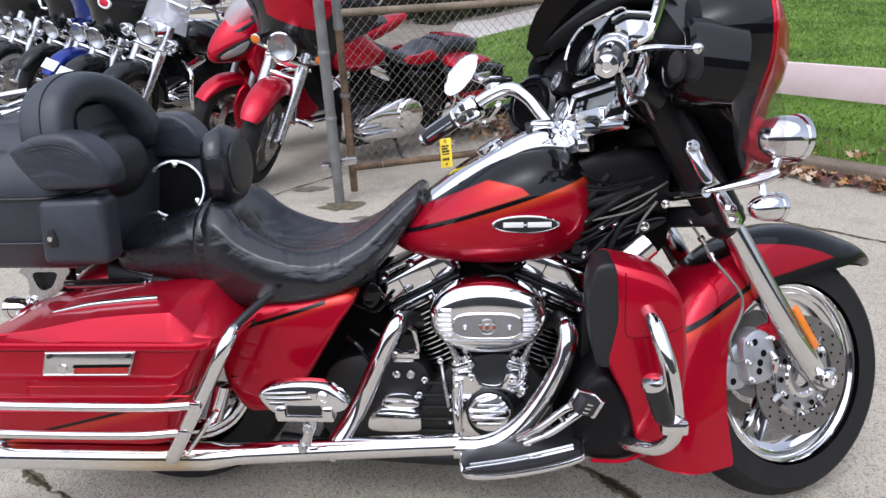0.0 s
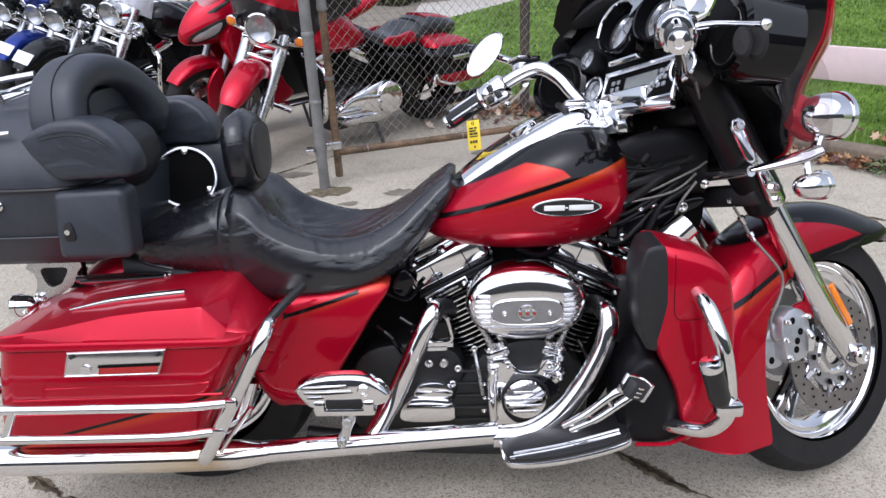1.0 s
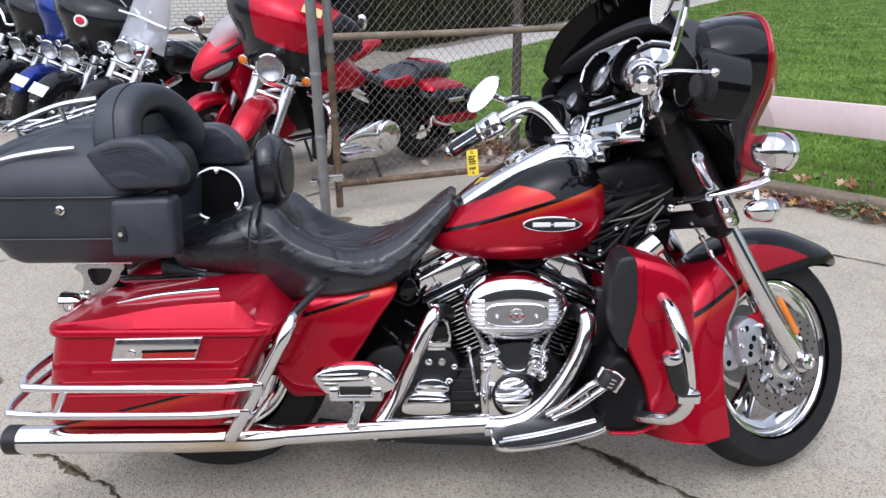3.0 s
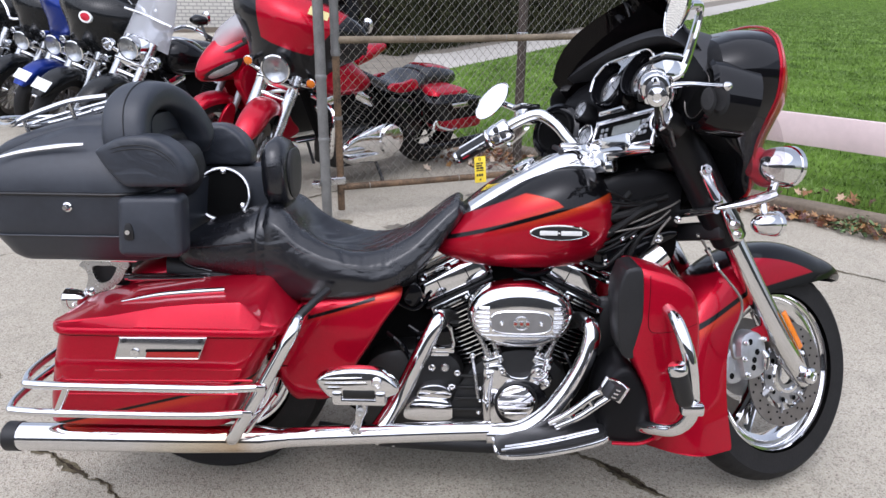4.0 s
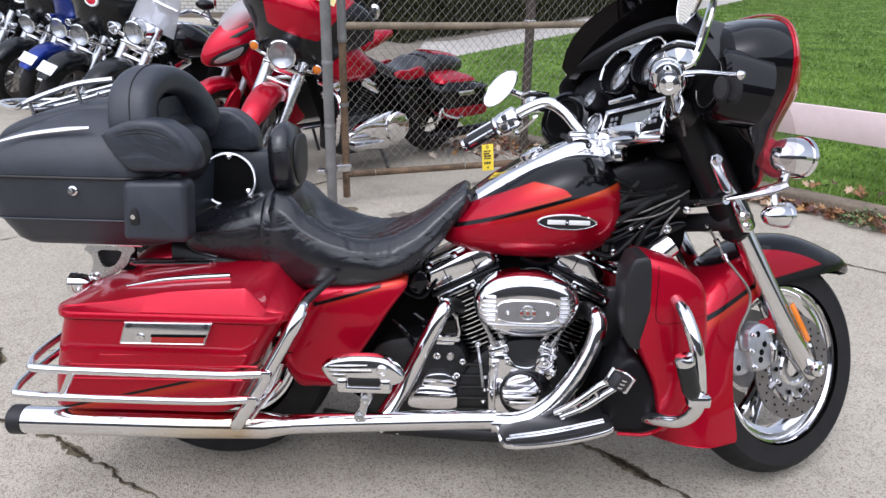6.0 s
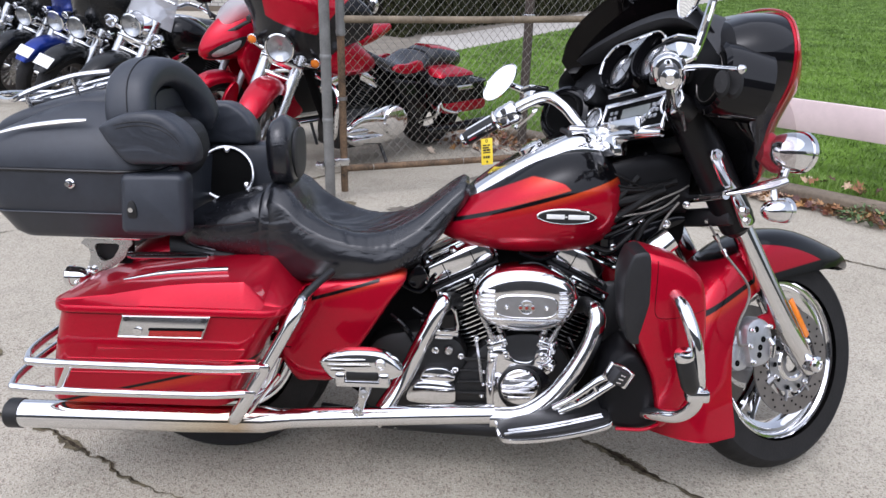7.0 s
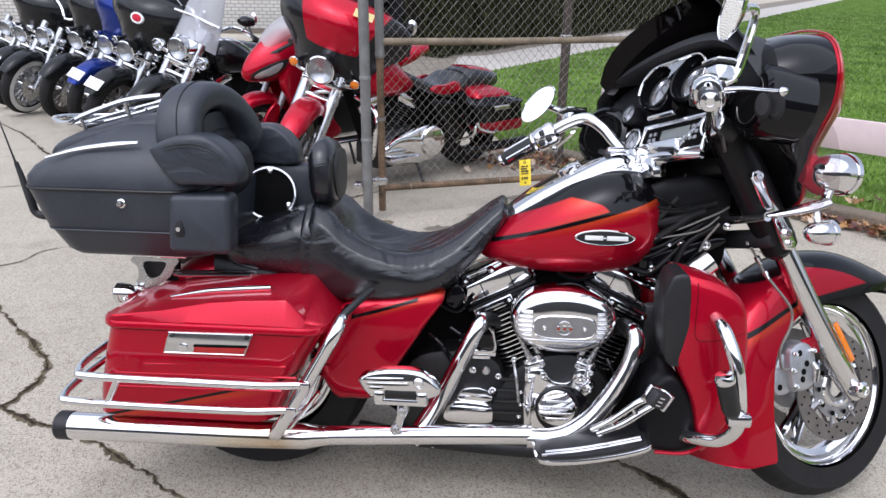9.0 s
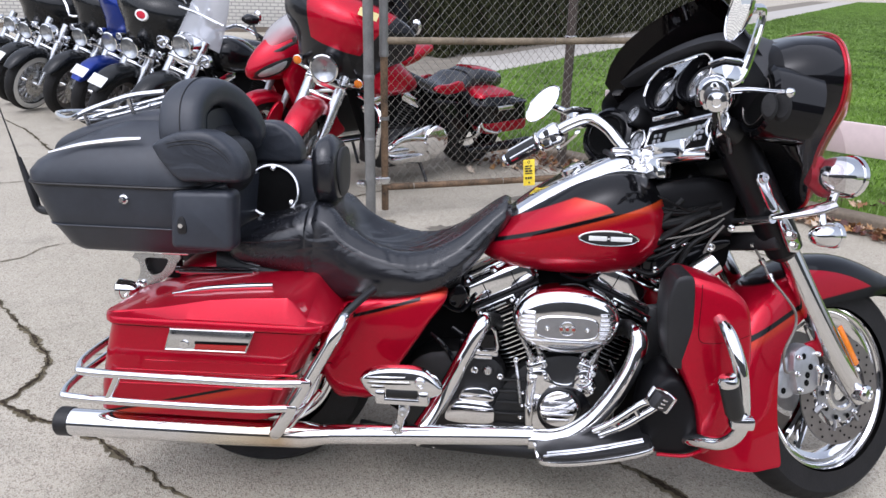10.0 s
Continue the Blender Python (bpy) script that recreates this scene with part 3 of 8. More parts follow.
def curled_leaf(verts, faces, rng, x, y, z, r):
    """One lobed leaf, cupped and twisted, lying at (x, y, z)."""
    m = pose(x, y, z, rng.uniform(-45, 45), rng.uniform(-45, 45), rng.uniform(0, 360))
    cup, fold = rng.uniform(0.1, 0.5), rng.uniform(-0.3, 0.5)
    k = len(verts)
    verts.append(tuple(m @ Vector((0, 0, 0))))
    for px, py in LOBES:
        verts.append(tuple(m @ Vector((r * px, r * py * (1 - 0.3 * cup), r * (cup * py * py + fold * px * px * 0.5)))))
    n = len(LOBES)
    faces += [(k, k + 1 + i, k + 1 + (i + 1) % n) for i in range(n)]


def leaves_of(name, label, places, seed):
    rng = np.random.default_rng(seed)
    verts, faces = [], []
    for x, y, z, r in places(rng):
        curled_leaf(verts, faces, rng, x, y, z, r)
    me = bpy.data.meshes.new(name)
    me.from_pydata(verts, [], faces)
    me.materials.append(DEAD_LEAF)
    tagged(new(name, me), label, "leaves", kind="stuff")


def along_kerb(rng):
    for i in range(1250):
        s = rng.uniform(0.1, 4.9)
        heap = 0.5 + 0.5 * noise.noise(Vector((s * 1.7, 3, 0)))
        if i < 1050:
            off = -0.075 - abs(rng.normal(0, 0.05 + 0.06 * heap))
            z = 0.012 + rng.random() * 0.045 * (0.4 + heap)
        else:
            off, z = rng.normal(0.13, 0.07), 0.11 + rng.random() * 0.02
        yield 0.95 + s * 0.707 + off * 0.707 - 0.15, 5.93 - s * 0.707 + off * 0.707 + 0.15, z, rng.uniform(0.016, 0.05) * (1.15 if i % 7 == 0 else 0.85)


def at_corner(rng):
    for i in range(620):
        yield rng.normal(0.55, 0.28), rng.normal(6.15, 0.20), 0.01 + rng.random() * 0.05, rng.uniform(0.016, 0.045)


leaves_of("fallen_leaves", "tan, rust and dark brown fallen leaves heaped along the kerb", along_kerb, 8)


def weed_clump(name, x, y, z, size, seed):
    """A low weed: short stalks with many small leaves."""
    rng = np.random.default_rng(seed)
    bm = bmesh.new()
    for i in range(170):
        a, r = rng.uniform(0, math.tau), size * math.sqrt(rng.random())
        h = 0.02 + 0.09 * rng.random() * (1.2 - r / size)
        m = pose(x + r * math.cos(a), y + r * math.sin(a), z + h, rng.uniform(-50, 50), rng.uniform(-50, 50), rng.uniform(0, 360))
        k = rng.uniform(0.010, 0.022)
        pts = [m @ Vector((k * px, k * py, k * pz)) for px, py, pz in ((1.2, 0, 0), (0.5, 0.5, 0.15), (-0.6, 0.55, 0.05), (-1.0, 0, 0.1), (-0.6, -0.55, 0.05), (0.5, -0.5, 0.15))]
        join(bm, pts, [(0, 1, 2, 3), (0, 3, 4, 5)])
        if i % 5 == 0:
            tube([(x + r * 0.6 * math.cos(a), y + r * 0.6 * math.sin(a), z), (x + r * math.cos(a), y + r * math.sin(a), z + h)], 0.0015, 4, bm=bm, straight=True)
    solid(name, bm, WEED, "green leafy weed growing at the kerb", "weed", kind="", smooth=0)


WEED = mat("weed_leaf", (0.07, 0.13, 0.04), 0.55, noise_scale=12, noise_amount=0.5, tint=(0.12, 0.19, 0.07))
leaves_of("leaf_litter", "reddish brown leaf litter at the lawn's corner", at_corner, 17)
weed_clump("weed", 2.50, 4.22, 0.0, 0.15, 3)
weed_clump("weed", 2.80, 3.98, 0.0, 0.08, 4)
weed_clump("weed", 2.95, 4.20, 0.07, 0.10, 5)

# low board fence in the lawn
board_fence = thing("board_fence", "low plank fence in the lawn, faded pinkish white paint", "fence", pose(1.15, 6.84, 0, 0, 0, -51.4))
bm = block((3.75, 0.036, 0.215), (1.875, 0, 0.447), 0.004)
for v in bm.verts:
    v.co.z += 0.018 * (v.co.x - 1.9)
part("plank", bm, OLD_WHITE, board_fence, "faded pinkish white plank")
for x in (0.05, 3.12):
    part("post", block((0.095, 0.09, 0.48), (x, 0.066, 0.24), 0.006), OLD_WOOD, board_fence, "square bare wooden post")
    if x > 1:
        part("post_top", block((0.097, 0.092, 0.44), (x, 0.066, 0.70), 0.006), OLD_WHITE, board_fence, "white painted top of a post")
    for z in (0.39, 0.50):
        part("nail", bolt_mesh_far((x, -0.018, z + 0.018 * (x - 1.9))), RUST, board_fence)


def ribbon(points, width, seed, z=0.003, gaps=False):
    """A ragged crack along a line on the ground: it wanders, widens and pinches out."""
    line = spline([(x, y, 0) for x, y in points], 40)
    left, right = [], []
    for i, p in enumerate(line):
        d = (line[min(len(line) - 1, i + 1)] - line[max(0, i - 1)]).normalized()
        side = Vector((-d.y, d.x, 0))
        q = Vector((p.x, p.y, seed * 3.7))
        p = p + side * (0.012 * noise.noise(q * 7) + 0.012 * noise.noise(q * 24) + 0.005 * noise.noise(q * 70))
        end = min(1, 3.0 * min(i, len(line) - 1 - i) / len(line) + 0.15)
        wide = width * end * max(0.12, 0.62 + 0.75 * noise.noise(q * 11 + Vector((9, 0, 0))) + 0.45 * noise.noise(q * 45))
        if gaps:
            wide *= max(0.0, min(1.0, 0.75 + 1.6 * noise.noise(q * 8 + Vector((0, 5, 0)))))
        left.append(p + side * wide * (1 + 0.6 * noise.noise(q * 60)) + Vector((0, 0, z)))
        right.append(p - side * wide * (1 + 0.6 * noise.noise(q * 60 + Vector((3, 3, 0)))) + Vector((0, 0, z)))
    return rings(bmesh.new(), [left, right], closed=False, caps=False)


for i, (pts, w) in enumerate((
        ([(-2.75, 3.60), (-2.45, 3.33), (-2.262, 3.156), (-2.105, 2.991), (-1.998, 2.889), (-1.877, 2.775), (-1.779, 2.668), (-1.732, 2.60), (-1.715, 2.469), (-1.72, 2.377), (-1.74, 2.318), (-1.646, 2.263), (-1.503, 2.209), (-1.358, 2.141), (-1.273, 2.098), (-1.165, 2.013), (-1.081, 1.974), (-1.021, 1.906), (-0.7, 1.75), (-0.3, 1.45)], 0.013),
        ([(-1.70, 2.61), (-1.45, 2.72), (-1.2, 2.75), (-0.9, 2.9)], 0.006),
        ([(-1.74, 2.318), (-2.0, 2.24), (-2.6, 2.25)], 0.010),
        ([(0.05, 2.45), (0.25, 2.13), (0.328, 2.08), (0.415, 2.008), (0.47, 1.935), (0.62, 1.80), (0.9, 1.6)], 0.013),
        ([(-4.926, 7.578), (-4.3, 6.95), (-3.583, 6.11), (-3.2, 5.9)], 0.012),
        ([(-3.9, 5.0), (-3.416, 5.079), (-2.9, 5.3), (-2.2, 5.35)], 0.008),
        ([(-3.2, 3.3), (-2.522, 3.6), (-2.37, 3.866), (-1.9, 4.0)], 0.005),
        ([(1.1, 4.35), (1.6, 3.95), (2.0, 3.6), (2.4, 3.25), (3.0, 2.9)], 0.006),
        ([(-1.6, 4.15), (-1.25, 4.55), (-0.85, 5.0), (-0.3, 5.5)], 0.008))):
    crack = solid("crack", ribbon(pts, w * 1.5, i), CRACK, "dirt-filled crack in the concrete", "crack", kind="structure", smooth=0)
    part("crack_core", ribbon(pts, w * 0.68, i, 0.0065, True), CRACK_CORE, crack, "dark open gap", smooth=0)


def speckled(name, centre, r, seed, material, label):
    rng = random.Random(seed)
    bm = bmesh.new()
    pts = [Vector((centre[0] + r * rng.uniform(0.6, 1.2) * math.cos(a) * 1.6, centre[1] + r * rng.uniform(0.6, 1.2) * math.sin(a), 0.004)) for a in (math.tau * k / 18 for k in range(18))]
    bm.faces.new([bm.verts.new(p) for p in pts])
    solid(name, bm, material, label, "stain", kind="structure", smooth=0)


STAINS = ((-0.27, 4.32, 0.06), (-0.55, 4.18, 0.035), (-0.02, 4.60, 0.05), (-0.95, 4.75, 0.07), (0.30, 5.0, 0.08))

# ---- gate of chain link on old pipes ----
GATE = pose(-0.635, 4.545, 0, 0, 0, 18)
bm = tube([(0, 0, -0.02), (0, 0, 2.7)], 0.0305, 16, straight=True)
lathe([(0.034, 0.50), (0.034, 0.515), (0.031, 0.52), (0.031, 0.495)], 16, bm=bm)
lathe([(0.034, 0.86), (0.034, 0.88), (0.031, 0.885), (0.031, 0.855)], 16, bm=bm)
post = thing("fence_post", "grey galvanised steel pipe post set in the concrete", "post", pose(-0.715, 4.46, 0))
part("pipe", bm, STEEL_PIPE, post)
bm = block((0.12, 0.035, 0.035), (0.045, 0.045, 0.225), 0.008, m=pose(0, 0, 0, 0, 0, 40))
block((0.05, 0.075, 0.03), (-0.055, -0.01, 0.235), 0.008, bm=bm)
part("hinge_clamp", bm, DULL_CHROME, post, "rough metal hinge clamp")
speckled("rubble_patch", (-0.70, 4.40), 0.09, 5, CRACK, "dirt and rubble round the foot of the post")

for k, (x, y, r) in enumerate(STAINS):
    speckled("oil_stain", (x, y), r, 20 + k, STAIN, "dark oil stain on the concrete")

gate = thing("chain_link_gate", "open chain-link gate on a rusty pipe frame beside a post", "gate", GATE)
part("stile", tube([(0, 0, 0.045), (0, 0, 2.35)], 0.022, 12, straight=True), RUST, gate, "rusty upright pipe")
part("sleeve", tube([(0.0, 0, 0.98), (0, 0, 2.3)], 0.026, 12, straight=True), STEEL_PIPE, gate)
for z in (0.19, 1.07, 1.95):
    bm = tube([(0.0, 0, z), (0.8, 0.004, z - 0.006), (1.6, -0.004, z - 0.002), (2.25, 0, z)], 0.021, 12)
    part("rail", bm, OLD_WOOD if z > 1 else RUST, gate, "weathered brown pipe rail")
part("end_stile", tube([(2.25, 0, 0.1), (2.25, 0, 2.3)], 0.022, 12, straight=True), RUST, gate)
for z in (0.62, 1.0):
    part("tie_band", lathe([(0.025, -0.01), (0.029, -0.01), (0.029, 0.01), (0.025, 0.01)], 14, pose(0, 0, z)), STEEL_PIPE, gate)

part("lower_clamp", block((0.10, 0.045, 0.05), (-0.02, -0.005, 0.235), 0.010, m=Matrix()), DULL_CHROME, gate, "rough metal hinge clamp")
for k in range(7):
    part("tie_wire", lathe([(0.0225, -0.003), (0.0245, 0), (0.0225, 0.003)], 12, aim((0.18 + 0.30 * k, 0, 1.067 if k % 2 else 0.187), (1, 0.1, 0))), WIRE, gate)


def chain_link(length, z0, z1, pitch=0.027):
    bm = bmesh.new()
    n = int(length / pitch)
    steps = int((z1 - z0) / (pitch * 1.10))
    for k in range(n):
        x = 0.03 + k * pitch
        pts = []
        for s in range(steps + 1):
            sign = 1 if (s + k) % 2 else -1
            pts.append((x + sign * pitch * 0.53 + 0.004 * noise.noise(Vector((k * 0.7, s * 0.5, 2))), 0.006 * sign + 0.012 * noise.noise(Vector((x * 2, s * 0.08, 0))), z0 + s * pitch * 1.10))
        tube(pts, 0.0015, 4, bm=bm, straight=True)
    return bm


part("chain_link_mesh", chain_link(2.2, 0.20, 1.93), WIRE, gate, "grey diamond wire mesh", smooth=0)["kind"] = "stuff"
back = thing("back_post", "dark brown rusted pipe post at the edge of the lawn", "post", pose(0.66, 5.96, 0))
part("pipe", tube([(0, 0, -0.02), (0, 0, 2.6)], 0.036, 12, straight=True), mat("dark_rust_pipe", (0.07, 0.055, 0.045), 0.8, 0.1, noise_scale=9, noise_amount=0.4, bump=0.4, bump_scale=150), back)
part("band", lathe([(0.040, 1.0), (0.046, 1.005), (0.046, 1.03), (0.040, 1.035)], 14), DULL_CHROME, back)


def hedge():
    """A clipped, half-bare hedge: a core of twigs and thousands of small leaves."""
    rng = np.random.default_rng(21)
    verts, faces = [], []
    a, b = Vector((-0.33, 14.9, 0)), Vector((13.87, 39.5, 0))
    d = (b - a).normalized()
    side = Vector((-d.y, d.x, 0))
    for i in range(34000):
        s = rng.random() ** 1.4 * 30
        p = a + d * s + side * (0.15 + abs(rng.normal(0, 0.35))) + Vector((0, 0, rng.random() ** 0.8 * 2.9 if i < 26000 else rng.random() * 0.5))
        p += Vector(noise.noise_vector(p * 0.9)) * 0.22
        r = rng.uniform(0.03, 0.075) * (1 + s / 40)
        q = Euler((rng.uniform(0, 6), rng.uniform(0, 6), rng.uniform(0, 6))).to_matrix()
        k = len(verts)
        verts += [tuple(p + q @ Vector(v) * r) for v in ((1, 0, 0), (0, 0.6, 0.1), (-1, 0, 0), (0, -0.6, 0.1))]
        faces.append((k, k + 1, k + 2, k + 3))
    for i in range(1500):
        s = rng.random() * 30
        p = a + d * s + side * rng.uniform(0.05, 0.6)
        k = len(verts)
        h, lean = rng.uniform(1.2, 2.9), rng.normal(0, 0.25)
        verts += [tuple(p + d * -0.012), tuple(p + d * 0.012), tuple(p + d * lean + Vector((0, 0, h)))]
        faces.append((k, k + 1, k + 2))
    me = bpy.data.meshes.new("hedge")
    me.from_pydata(verts, [], faces)
    me.materials.append(HEDGE)
    tagged(new("hedge", me), "tall dark hedge with thin twigs behind the path", "hedge", kind="stuff")


hedge()
ang = math.degrees(math.atan2(24.6, 14.2))
# plain dark box behind the leaves; its colour stands for the hedge's inner shade
solid("hedge_shade", block((32, 0.4, 2.8), (16, 1.35, 1.4), 0.1), mat("hedge_inner_dark", (0.030, 0.026, 0.018), 0.95, noise_scale=3, noise_amount=0.7, bump=1.0, bump_scale=20), "solid dark block standing for the shade inside the hedge", "hedge", pose(-0.73, 14.7, 0, 0, 0, ang), kind="stuff")
# plain walls that close the place: white brick in view, two grey ones out of view
solid("building_wall", block((34, 0.3, 4.6), (0, 0, 2.3), 0.02), WHITE_BRICK, "white painted brick wall of a building beyond the lot", "building", pose(-14.0, 23.4, 0, 0, 0, 4), kind="structure")
flat("wall_bed", [(-30, 20.0), (-1.5, 21.6), (-1.5, 24.2), (-30, 22.2)], 0.010, SOIL, "brown bare soil along the wall", "soil")
# added behind the camera to give chrome and lacquer a dark horizon
solid("building_behind", block((46, 0.4, 5.4), (0, 0, 2.7), 0.03), mat("unseen_wall_grey", (0.10, 0.10, 0.10), 0.8, noise_scale=2, noise_amount=0.2, bump=0.2, bump_scale=40), "unseen dark grey wall added as a dark band for chrome to reflect", "building", pose(3, -12, 0, 0, 0, 4), kind="structure")
# added out of view, no such building known
solid("building_side", block((0.4, 24, 4.0), (0, 0, 2.0), 0.03), MATS["unseen_wall_grey"], "unseen plain grey wall added to close the side of the lot", "building", pose(-22, 2, 0, 0, 0, 3), kind="structure")

# ---- motorcycle parts shared by all the machines; x forward from the rear axle, y to the left, z up ----
AXLE = Vector((1.607, 0, 0.318))


def steering(degrees, rake=26):
    a = radians(rake)
    axis = Vector((-math.sin(a), 0, math.cos(a)))
    return Matrix.Translation(AXLE) @ Matrix.Rotation(radians(degrees), 4, axis) @ Matrix.Translation(-AXLE)


def tyre_mesh(centre, radius, rim, half, crown=0.55):
    """A tyre with a rounded crown, shoulder grooves and bead."""
    m = aim(centre, (0, 1, 0))
    prof = []
    for i in range(15):
        a = radians(-90 + 180 * i / 14)
        prof.append((rim + (radius - rim) * (0.12 + 0.88 * max(0.0, math.cos(a)) ** crown), half * math.sin(a) * (1.0 if abs(math.sin(a)) < 0.95 else 0.88)))
    n = 132
    loops = []
    for i, (r, h) in enumerate(prof):
        loop = []
        for k in range(n):  # cut grooves across both shoulders
            a = math.tau * k / n
            cut = 0.0045 if i in (4, 5, 9, 10) and (k + (i > 7)) % 3 == 0 else 0.0
            loop.append(m @ Vector(((r - cut) * math.cos(a), (r - cut) * math.sin(a), h)))
        loops.append(loop)
    return rings(bmesh.new(), loops, caps=False)


def rim_mesh(centre, rim, half, hub=0.05):
    m = aim(centre, (0, 1, 0))
    side = [(rim + 0.004, half), (rim + 0.008, half - 0.003), (rim + 0.006, half - 0.007), (rim - 0.003, half - 0.008), (rim - 0.008, half - 0.013), (rim - 0.010, half - 0.020), (rim - 0.018, half - 0.021), (rim - 0.022, half - 0.026), (rim - 0.034, half * 0.3)]
    bm = lathe([(r, -h) for r, h in side] + [(rim - 0.038, 0)] + side[::-1], 72, m)
    return bm


def wheel(name, parent, centre, rim, half, spokes, material, label="", m=None, hub=0.05, tyre=0.32, tyre_half=0.062, crown=0.55):
    """A wheel with hub, paired spokes and tyre under a machine."""
    ob = part(name, rim_mesh(centre, rim, half, hub), material, parent, label, m)
    w = aim(centre, (0, 1, 0))
    part("hub", lathe([(0.0, -half * 0.8), (hub * 0.8, -half * 0.8), (hub, -half * 0.5), (hub, half * 0.5), (hub * 0.8, half * 0.8), (0.0, half * 0.8)], 24, w), material, ob)
    for k in range(spokes):
        a = math.tau * k / spokes + 0.3
        c, s = math.cos(a), math.sin(a)
        bm = bmesh.new()
        for twist in (-1, 1):
            b = a + twist * 0.16
            tube([w @ Vector((hub * 0.8 * c, hub * 0.8 * s, twist * half * 0.25)), w @ Vector((rim * 0.55 * math.cos((a + b) / 2), rim * 0.55 * math.sin((a + b) / 2), twist * half * 0.2)), w @ Vector(((rim - 0.03) * math.cos(b), (rim - 0.03) * math.sin(b), 0))], (0.016, 0.012, 0.014), 8, bm=bm, per=3)
        part("spoke", bm, material, ob)
    part("tyre", tyre_mesh(centre, tyre, rim - 0.003, tyre_half, crown), RUBBER, ob, "black rubber tyre")
    return ob


def sweep_band(path, deep, thick, squareness=3.0, sides=24):
    """A padded band swept along a path that lies across the machine: deep along x, thick across the path."""
    line = spline(path, 6)
    loops = []
    for i, p in enumerate(line):
        t = (line[min(len(line) - 1, i + 1)] - line[max(0, i - 1)]).normalized()
        n = t.cross(Vector((1, 0, 0))).normalized()
        u = i / (len(line) - 1)
        end = min(1.0, 0.55 + 6 * min(u, 1 - u))
        loop = []
        for j in range(sides):
            a = math.tau * j / sides
            c, s = math.cos(a), math.sin(a)
            loop.append(p + Vector((1, 0, 0)) * deep * end * math.copysign(abs(c) ** (2 / squareness), c) + n * thick * end * math.copysign(abs(s) ** (2 / squareness), s))
        loops.append(loop)
    return rings(bmesh.new(), loops)


def disc_mesh(centre, y, r_out, r_in):
    m = aim((centre[0], y, centre[2]), (0, 1, 0))
    return lathe([(r_in, -0.0025), (r_out, -0.0025), (r_out, 0.0025), (r_in, 0.0025), (r_in, -0.0025)], 48, m)


def disc_dots(centre, y, radii, n, r):
    bm = bmesh.new()
    for j, rr in enumerate(radii):
        for k in range(n):
            a = math.tau * (k + 0.33 * j) / n
            lathe([(r, -0.0005), (r, 0.0005), (0.0002, 0.0006)], 8, aim((centre[0] + rr * math.cos(a), y, centre[2] + rr * math.sin(a)), (0, -1, 0)), bm)
    return bm


def fender_mesh(centre, rows, half, steps=8, side_turn=0.9):
    """A mudguard: rows of angle (0 forward, 90 up), crown radius, skirt radius, half width, skew of the skirt."""
    fine = spline([(math.radians(r[0]), r[1], r[2]) for r in rows], 6)
    wide = spline([(r[3], math.radians(r[4]) if len(r) > 4 else 0, 0) for r in rows], 6)
    loops = []
    for (a, ro, ri), (w, skew, _) in zip(fine, wide):
        loop = []
        prof = []
        for i in range(steps + 1):
            t = math.pi / 2 * i / steps
            prof.append((w * math.sin(t) ** 0.8, ro - (1 - math.cos(t) ** 0.8) * min(0.075, (ro - ri) * 0.8)))
        prof.append((w, ri))
        both_sides = [(-y, r) for y, r in prof[::-1]] + prof[1:]
        inner = [(y * (1 - 0.004 / max(0.01, w)), r - 0.004 if abs(y) < w * 0.98 else r) for y, r in both_sides[::-1]]
        for y, r in both_sides + inner:
            b = a + skew * (ro - r) / max(0.01, ro - ri)
            loop.append(Vector((centre[0] + r * math.cos(b), y, centre[2] + r * math.sin(b))))
        loops.append(loop)
    return rings(bmesh.new(), loops)


def bullet(at, direction, r, length, sides=24):
    """A rounded lamp shell, open end at +direction."""
    m = aim(at, direction)
    prof = [(0.001, -length)]
    for i in range(1, 9):
        t = math.pi / 2 * i / 8
        prof.append((r * math.sin(t) ** 0.75, -length * math.cos(t) ** 0.9))
    prof += [(r * 1.06, 0.0), (r * 1.08, 0.012), (r * 0.98, 0.016)]
    return lathe(prof, sides, m)


def lens_mesh(at, direction, r, bulge=0.25, sides=24):
    m = aim(at, direction)
    return lathe([(r, 0.0), (r * 0.85, r * bulge * 0.35), (r * 0.6, r * bulge * 0.7), (r * 0.3, r * bulge * 0.93), (0.0005, r * bulge)], sides, m)


def bolt_mesh(at, direction, r=0.007, bm=None):
    m = aim(at, direction)
    return lathe([(r * 1.3, 0), (r * 1.3, 0.003), (r, 0.003), (r, 0.009), (r * 0.5, 0.010), (0.0003, 0.008)], 8, m, bm)


def fairing_rings():
    """Outline of a fork-mounted fairing as seen from ahead (y, z), with the sweep of its wings."""
    half = [(0, 1.255), (0.10, 1.255), (0.20, 1.242), (0.28, 1.218), (0.335, 1.185), (0.362, 1.135), (0.362, 1.09), (0.338, 1.04), (0.285, 0.995), (0.235, 0.945), (0.205, 0.88), (0.185, 0.825), (0.10, 0.80), (0, 0.80)]
    full = half + [(-y, z) for y, z in half[-2:0:-1]]
    return spline([(0, y, z) for y, z in full], 4, True)


def sweep(y):
    return 1.375 - 0.10 * (abs(y) / 0.36) ** 2


def fairing_loops(rows, cz=1.05):
    """rows: scale of the outline, x ahead of the swept rim, flattening of the sweep."""
    base = fairing_rings()
    out = []
    for k, dx, f, lift in rows:
        loop = []
        for p in base:
            z = cz + (p.z - cz) * k + lift
            deep = 1.0 if dx > 0 else min(1.0, max(0.12, (z - 0.90) / 0.10))
            loop.append(Vector((1.375 + (sweep(p.y * k if dx > 0 else p.y) - 1.375) * f + dx * deep, p.y * k, z)))
        out.append(loop)
    return out


